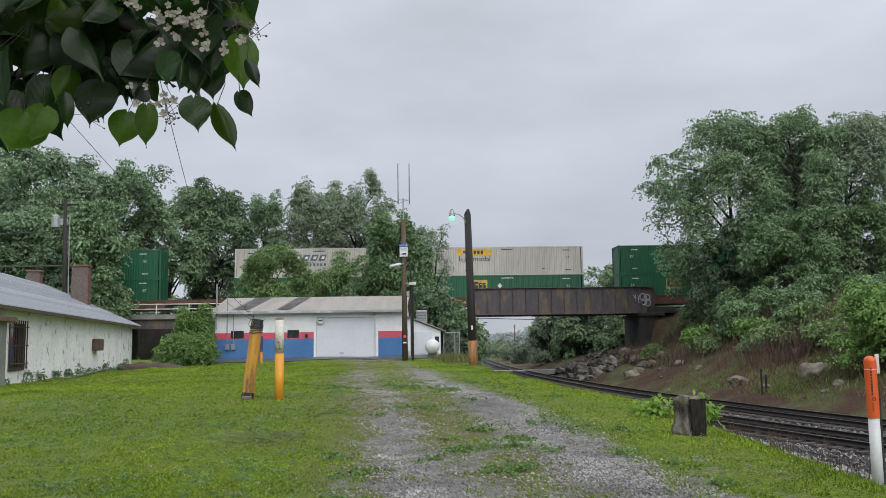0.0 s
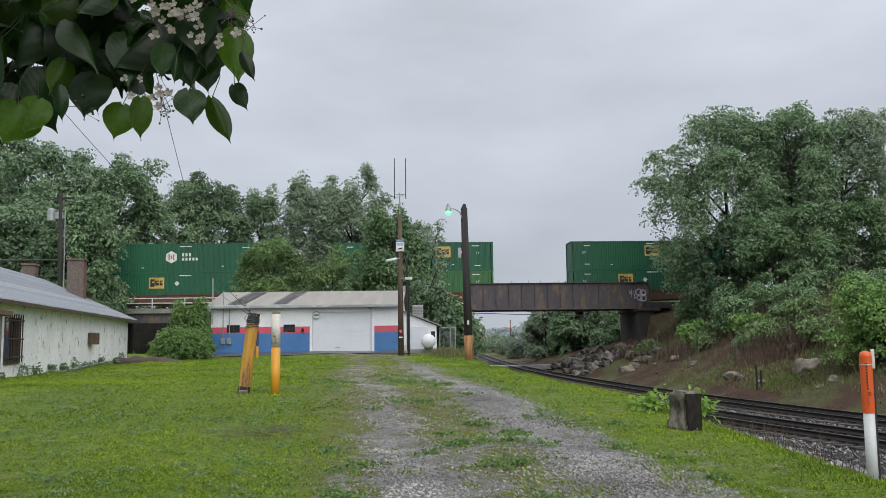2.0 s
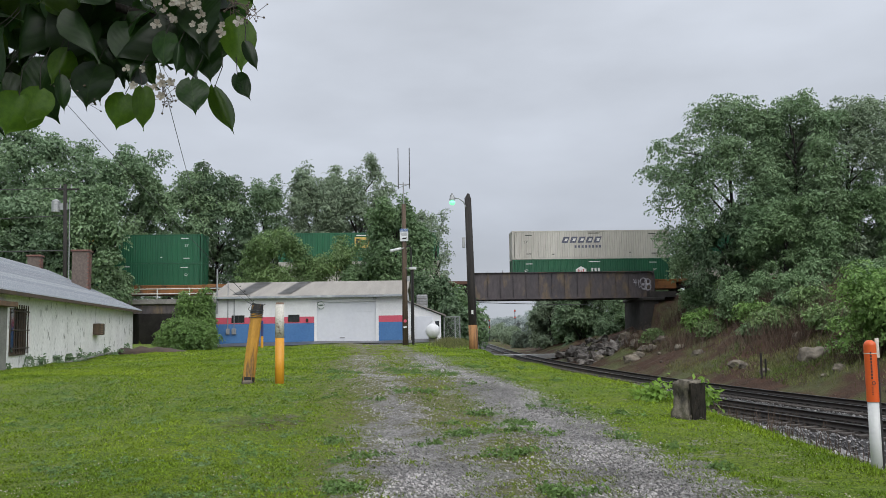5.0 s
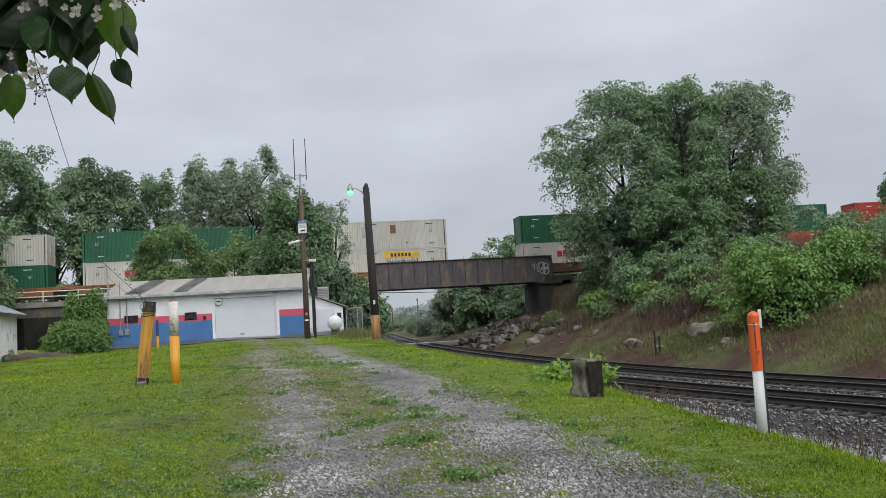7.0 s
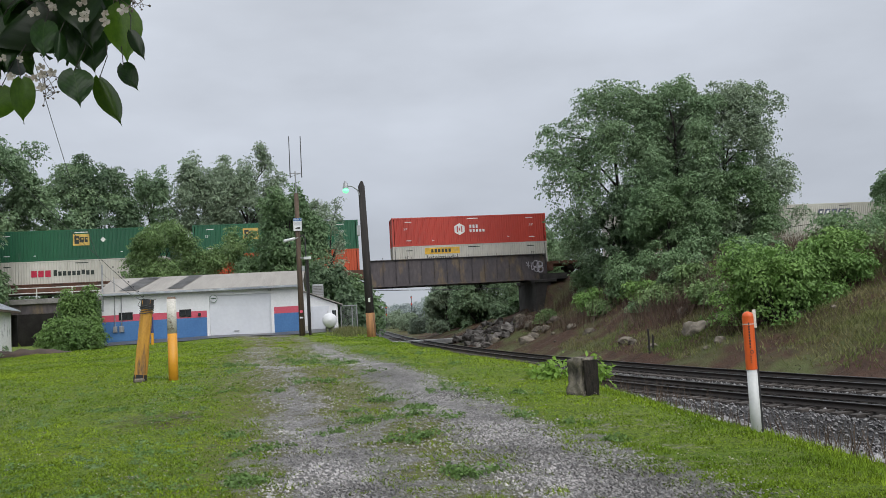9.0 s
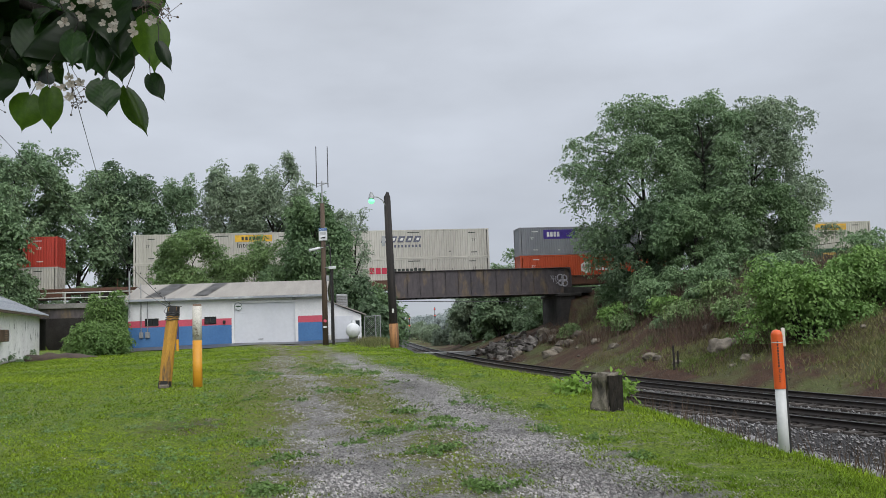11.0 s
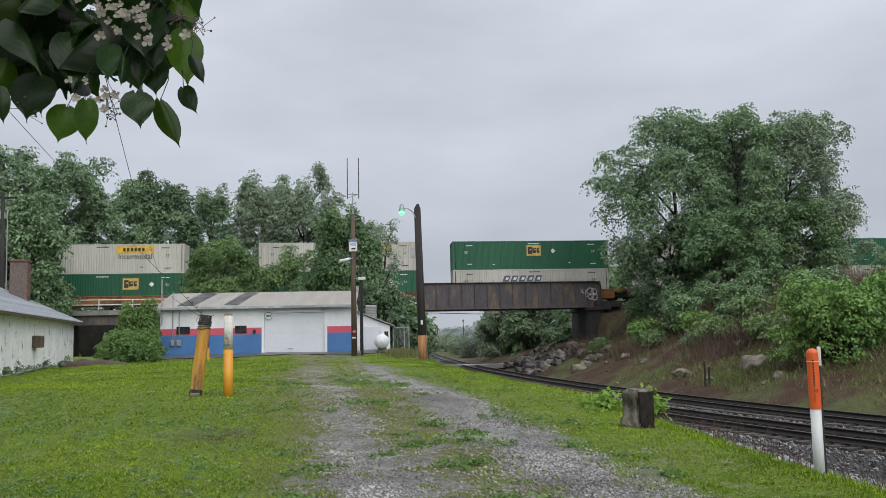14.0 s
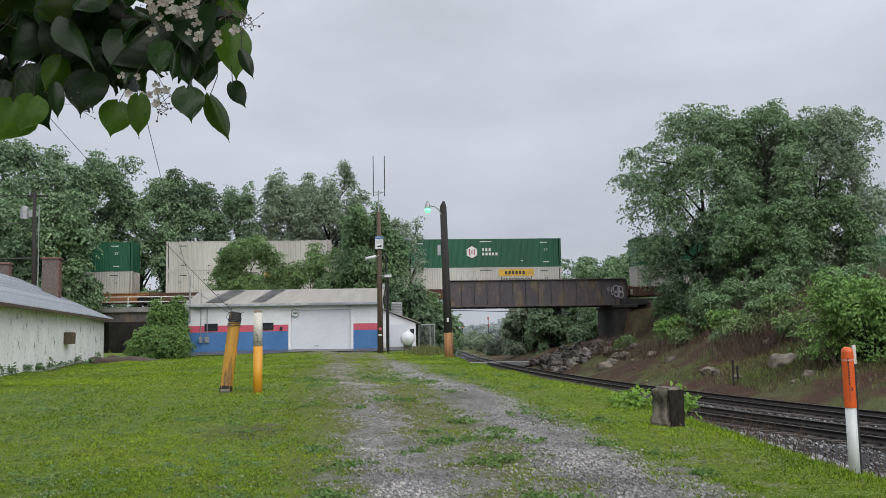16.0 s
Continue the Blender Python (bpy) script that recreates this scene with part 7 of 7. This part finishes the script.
def stones():
    r = np.random.default_rng(9)
    n = 66000
    yt = 6 + 52 * r.random(n) ** 1.6
    off = -2.2 + 10.2 * r.random(n)
    wide = r.random(n) < 0.4
    off = np.where(wide, 4.72 + 1.5 + (lerp(yt, CREST) - 2.2) * r.random(n), off)
    px, py = track_point(yt, off)
    pebble_cloud("ballast_stones", px, py, 0.25, 0.03, 0.07, M["ballast"], "wet dark grey railway ballast stones", r)
    n = 6000
    yt = 22 + 64 * r.random(n)
    px, py = track_point(yt, -2.6 - 13 * r.random(n) ** 1.5)
    pebble_cloud("bank_stones", px, py, 0.2, 0.02, 0.06, M["bank_stone"], "broken reddish stones on the earth bank", r)
    n = 125000
    y = 5.0 + 27 * r.random(n) ** 1.7
    x = drive_mid(y) + r.choice((-1.0, 0.0, 0.95), n, p=(0.38, 0.07, 0.55)) + 0.34 * r.normal(size=n)
    keep = r.random(n) < np.where(x < drive_mid(y), lerp(y, [(9, 1), (13, 0.45), (20, 0.25)]), lerp(y, [(15, 1), (22, 0.5)]))
    x, y = x[keep], y[keep]
    pebble_cloud("drive_gravel", x, y, 0.12, 0.005, 0.021, M["gravel"], "loose wet grey gravel of the drive", r)


stones()


# ---- broad-leaved branch overhead ----
def catalpa_material(name, a, d, trans):
    m = leaf_mat(name, a, d, trans=trans, island=0.0, scale=7.0, rough=0.36)
    m.node_tree.nodes["Principled BSDF"].inputs["Specular IOR Level"].default_value = 0.4
    n, l = m.node_tree.nodes, m.node_tree.links
    tc, sp = n.new("ShaderNodeTexCoord"), n.new("ShaderNodeSeparateXYZ")
    l.new(tc.outputs["Object"], sp.inputs[0])

    def op(kind, a, c):
        x = n.new("ShaderNodeMath")
        x.operation = kind
        for k, q in ((0, a), (1, c)):
            if isinstance(q, (int, float)):
                x.inputs[k].default_value = q
            else:
                l.new(q, x.inputs[k])
        return x.outputs[0]
    ax = op("ABSOLUTE", sp.outputs["X"], 0)
    veins = op("PINGPONG", op("ADD", op("MULTIPLY", sp.outputs["Z"], 7.0), op("MULTIPLY", ax, -6.0)), 0.5)
    line = op("LESS_THAN", veins, 0.05)
    rib = op("LESS_THAN", ax, 0.012)
    bp = n.new("ShaderNodeBump")
    bp.inputs["Strength"].default_value, bp.inputs["Distance"].default_value = 0.06, 0.02
    l.new(veins, bp.inputs["Height"])
    b = n["Principled BSDF"]
    l.new(bp.outputs[0], b.inputs["Normal"])
    old = b.inputs["Base Color"].links[0].from_socket
    mx, oi = n.new("ShaderNodeMix"), n.new("ShaderNodeObjectInfo")
    mx.data_type = "RGBA"
    l.new(op("MULTIPLY", op("MAXIMUM", op("MULTIPLY", line, 0.4), rib), 0.3), mx.inputs["Factor"])
    l.new(old, mx.inputs["A"])
    mx.inputs["B"].default_value = (0.07, 0.13, 0.03, 1)
    hv, mr = n.new("ShaderNodeHueSaturation"), n.new("ShaderNodeMapRange")
    l.new(oi.outputs["Random"], mr.inputs["Value"])
    mr.inputs["To Min"].default_value, mr.inputs["To Max"].default_value = 0.45, 1.35
    l.new(mx.outputs["Result"], hv.inputs["Color"])
    l.new(mr.outputs[0], hv.inputs["Value"])
    l.new(hv.outputs[0], b.inputs["Base Color"])
    for node in n:
        if node.type == "BSDF_TRANSLUCENT":
            l.new(hv.outputs[0], node.inputs["Color"])
    return m


M["leaf_catalpa"] = catalpa_material("broad_green_leaf", (0.024, 0.066, 0.012), (0.017, 0.048, 0.011), 0.45)
# brighter, more translucent copy: sky light through the leaf put into its colour
M["leaf_backlit"] = catalpa_material("backlit_green_leaf", (0.095, 0.185, 0.018), (0.07, 0.145, 0.016), 0.68)
LEAF_ROW = [(0.0, 0.05), (0.05, 0.30), (0.14, 0.43), (0.26, 0.5), (0.4, 0.49), (0.55, 0.41), (0.68, 0.29), (0.78, 0.17), (0.86, 0.07), (0.93, 0.025), (1.0, 0.0)]


def leaf_mesh(fold, droop, wave, curl, material="leaf_catalpa"):
    """A heart-shaped leaf of unit length hanging from its stalk, tip down."""
    cols = (-1, -0.66, -0.33, 0, 0.33, 0.66, 1)
    vs, fs = [], []
    for t, w in LEAF_ROW:
        for u in cols:
            lobe = 0.09 * max(0, 1 - t / 0.2) * abs(u) ** 1.5
            y = fold * abs(u) * w + droop * (t * t - t) + wave * math.sin(t * 9 + u * 2) * abs(u) + curl * max(0, u - 0.3) * w * 2
            vs.append((u * w * (1 - 0.25 * abs(curl) * (u > 0.5)), y, -t + lobe))
    k = len(cols)
    for i in range(len(LEAF_ROW) - 1):
        for j in range(k - 1):
            a = i * k + j
            fs.append((a, a + 1, a + k + 1, a + k))
    me = bpy.data.meshes.new("leaf")
    me.from_pydata(vs, [], fs)
    me.polygons.foreach_set("use_smooth", [True] * len(me.polygons))
    me.materials.append(M[material])
    return me


# stalk end x, distance, height; way to the tip x, z; width
HERO_A = [(-1.653, 3.3, 2.485, -0.054, -0.164, 0.202), (-1.592, 3.34, 2.518, -0.042, -0.155, 0.146), (-1.53, 3.38, 2.581, 0.014, -0.146, 0.067), (-1.4, 3.42, 2.639, -0.029, -0.195, 0.186), (-1.3, 3.46, 2.524, -0.033, -0.148, 0.138), (-1.169, 3.3, 2.506, 0.004, -0.17, 0.101), (-0.99, 3.34, 2.547, 0.023, -0.149, 0.129), (-0.907, 3.38, 2.527, 0.081, -0.191, 0.094)]
HERO_B = [(-0.825, 3.42, 2.592, 0.062, -0.113, 0.077), (-0.838, 3.46, 2.844, 0.022, -0.245, 0.147), (-0.766, 3.3, 2.685, 0.051, -0.117, 0.053), (-1.092, 3.34, 2.741, 0.003, -0.16, 0.106), (-0.963, 3.38, 2.84, 0.038, -0.211, 0.139), (-0.996, 3.42, 2.734, -0.009, -0.159, 0.095), (-0.955, 3.46, 2.718, 0.017, -0.156, 0.124), (-1.028, 3.3, 2.684, -0.006, -0.128, 0.044)]


def catalpa():
    r, r2 = np.random.default_rng(21), np.random.default_rng(22)
    ob = thing("catalpa_branch", pose(0, 0, 0), "overhanging catalpa branch with broad leaves and white flowers", "tree branch")
    shapes = [leaf_mesh(0.25, 0.3, 0.03, 0), leaf_mesh(0.1, 0.5, 0.05, 0), leaf_mesh(-0.2, 0.25, 0.04, 0.0), leaf_mesh(0.35, 0.2, 0.03, 0.5), leaf_mesh(0.15, -0.25, 0.06, 0.0)]
    backlit = [leaf_mesh(0.2, 0.3, 0.04, 0, "leaf_backlit"), leaf_mesh(0.3, 0.2, 0.04, 0.5, "leaf_backlit")]
    wood = B()
    main = [Vector((-3.2, 3.2, 3.5)), Vector((-2.2, 3.5, 3.25)), Vector((-1.6, 3.62, 3.02)), Vector((-1.2, 3.6, 2.9)), Vector((-0.86, 3.56, 2.93))]
    for i in range(4):
        tube(wood, main[i], main[i + 1], 0.045 - 0.01 * i, 0.035 - 0.01 * i, 8)

    def put(base, tip, w, k, twist, tilt, is_backlit=False):
        d = tip - base
        ln = d.length
        roll = math.degrees(math.atan2(-d.x, -d.z))
        m = Matrix.Translation(base) @ Matrix.Rotation(radians(roll), 4, "Y") @ Matrix.Rotation(radians(twist), 4, "Z") @ Matrix.Rotation(radians(tilt), 4, "X") @ Matrix.Diagonal((w, ln, ln, 1))
        shared("leaf", backlit[k % 2] if is_backlit else shapes[k], ob, m)
        near = min(main, key=lambda p: (p - base).length)
        st = base.lerp(near, 0.3) + Vector((0, 0, 0.05))
        sb = B()
        pipe_path(sb, [st, st.lerp(base, 0.55) + Vector((r2.normal() * 0.015, 0, 0.018)), base], 0.0018, 5)
        part("stalk", sb, M["bark"], ob)
    for i, (x, y, z, dx, dz, w) in enumerate(HERO_A + HERO_B):
        base = Vector((x, y, z))
        put(base, base + Vector((dx, 0, dz)), w * 1.02, (1, 0, 0, 1, 0, 2, 1, 3)[i % 8], r.uniform(-12, 12), r.uniform(-8, 8), i in (0, 1, 4, 5, 7, 9))
    for i in range(280):
        x = -2.3 + 1.45 * r.random()
        lo = np.interp(x, [-1.85, -1.6, -1.45, -1.15, -1.0, -0.85], [2.60, 2.64, 2.69, 2.70, 2.82, 2.93])
        z = lo + (3.25 - lo) * r.random() ** 1.2
        y = 3.35 + 0.85 * r.random()
        ln = 0.15 + 0.12 * r.random()
        a = r.normal() * 0.45
        base = Vector((x * y / 3.5, y, 1.55 + (z - 1.55) * y / 3.5))
        put(base, base + Vector((math.sin(a) * ln, r.normal() * 0.04, -math.cos(a) * ln)), ln * (0.55 + 0.35 * r.random()), int(r.integers(0, 5)), r.normal() * 40, r.normal() * 25, i % 11 == 3)
    part("branch", wood, M["bark"], ob, "dark twigs and stalks", True)

    def blossom(c, s):
        bm = B()
        for p in range(5):
            a = p * math.tau / 5 + r.random()
            e = Vector((math.cos(a), -0.5 + 0.4 * r.random(), math.sin(a)))
            sd = Vector((-math.sin(a), 0, math.cos(a)))
            v = [bm.verts.new(c + q * s) for q in (Vector((0, 0, 0)), e * 0.6 + sd * 0.42, e * 1.05 + sd * 0.2, e * 0.95 - sd * 0.2, e * 0.6 - sd * 0.42)]
            bm.faces.new(v)
        tube(bm, c, c + Vector((0, 0.7, 0.5)) * s, 0.3 * s, 0.12 * s, 6, False)
        part("blossom", bm, M["flower"], ob)
    for i in range(40):
        t = r.random()
        c = Vector((-1.23 + 0.33 * t + 0.06 * r.normal(), 3.26 + 0.06 * r.random(), 2.96 - 0.17 * t + 0.055 * r.normal()))
        blossom(c, 0.014 + 0.009 * r.random())
    for i in range(10):
        blossom(Vector((-1.14 + 0.05 * r.normal(), 3.34, 2.54 + 0.05 * r.normal())), 0.014 + 0.006 * r.random())
    for cx, cz, n, sx, sz in ((-0.80, 2.86, 34, 0.07, 0.06), (-1.5, 2.53, 26, 0.09, 0.04), (-1.08, 2.52, 22, 0.06, 0.035), (-0.9, 2.98, 14, 0.06, 0.04)):
        buds = B()
        root = Vector((cx - 0.06, 3.45, cz + 0.05))
        nodes = [Vector((cx + sx * 0.8 * r.normal(), 3.42 + 0.03 * r.normal(), cz + sz * 0.8 * r.normal())) for _ in range(6)]
        for q in nodes:
            pipe_path(buds, [root, root.lerp(q, 0.5) + Vector((0, 0, 0.014)), q], 0.0017, 4)
        for i in range(n):
            q = nodes[i % 6]
            e = q + Vector((0.028 * r.normal(), 0.02 * r.normal(), 0.028 * r.normal()))
            tube(buds, q, e, 0.0013, 0.001, 4)
            bmesh.ops.create_icosphere(buds, subdivisions=1, radius=0.003 + 0.003 * r.random(), matrix=Matrix.Translation(e))
        part("inflorescence", buds, M["weed_dark"], ob, "thin brown flower stalks with buds")
    # rest of the crown, over and behind the camera: unseen, added to shade the branch
    cs = np.stack([-4.6 + 3.6 * r2.random(26), -0.5 + 5.0 * r2.random(26), 4.3 + 1.8 * r2.random(26)], 1)
    v, f = leaf_cloud(cs, np.full((26, 3), 0.75), 1300, 0.2, r2, shell=0.4, aspect=0.8)
    tagged(shared("crown", fast_mesh("crown", v, f, M["leaf_dark"]), ob), kind="stuff")
    return ob


M["weed_dark"] = mat("dark_bud_stalks", (0.07, 0.055, 0.04), (0.12, 0.09, 0.07), rough=0.7, scale=40.0)
BRANCH = catalpa()


# seconds, metres across, metres up
SWAY = [(0, 0, 0), (0.5, -0.013, -0.011), (1, 0.002, -0), (1.5, -0.005, 0.014), (2, -0.016, -0.004), (2.5, -0.003, 0.004), (3, -0.002, -0.008), (3.5, -0.007, -0.003), (4, 0.005, 0.002), (6.5, 0.002, -0.007), (7, 0.041, -0.026), (7.5, 0.033, -0.017), (8, 0.016, -0.004), (8.5, 0.018, -0.007), (9, -0.002, -0.01), (11.5, -0.037, -0.022), (12, -0.09, -0.021), (12.5, -0.068, -0.014), (13, -0.023, 0.002), (13.5, -0.051, -0.018), (14, -0.053, -0.011), (14.5, -0.047, -0.003), (15, -0.061, -0.007), (15.5, -0.036, 0.003), (16, -0.026, 0.008)]


def motions():
    times = [0, 2, 4, 6, 8, 10, 12, 14, 16]
    for ob, mid, z in MOVING:
        rows = []
        for t in times:
            x = mid + train_shift(t)
            rows.append((t, pose(x, train_y(x), z, 0, 0, TRAIN_YAW)))
        walk(ob, rows)
    # the branch sways in the wind
    walk(BRANCH, [(t, pose(x, 0, z)) for t, x, z in SWAY])


motions()
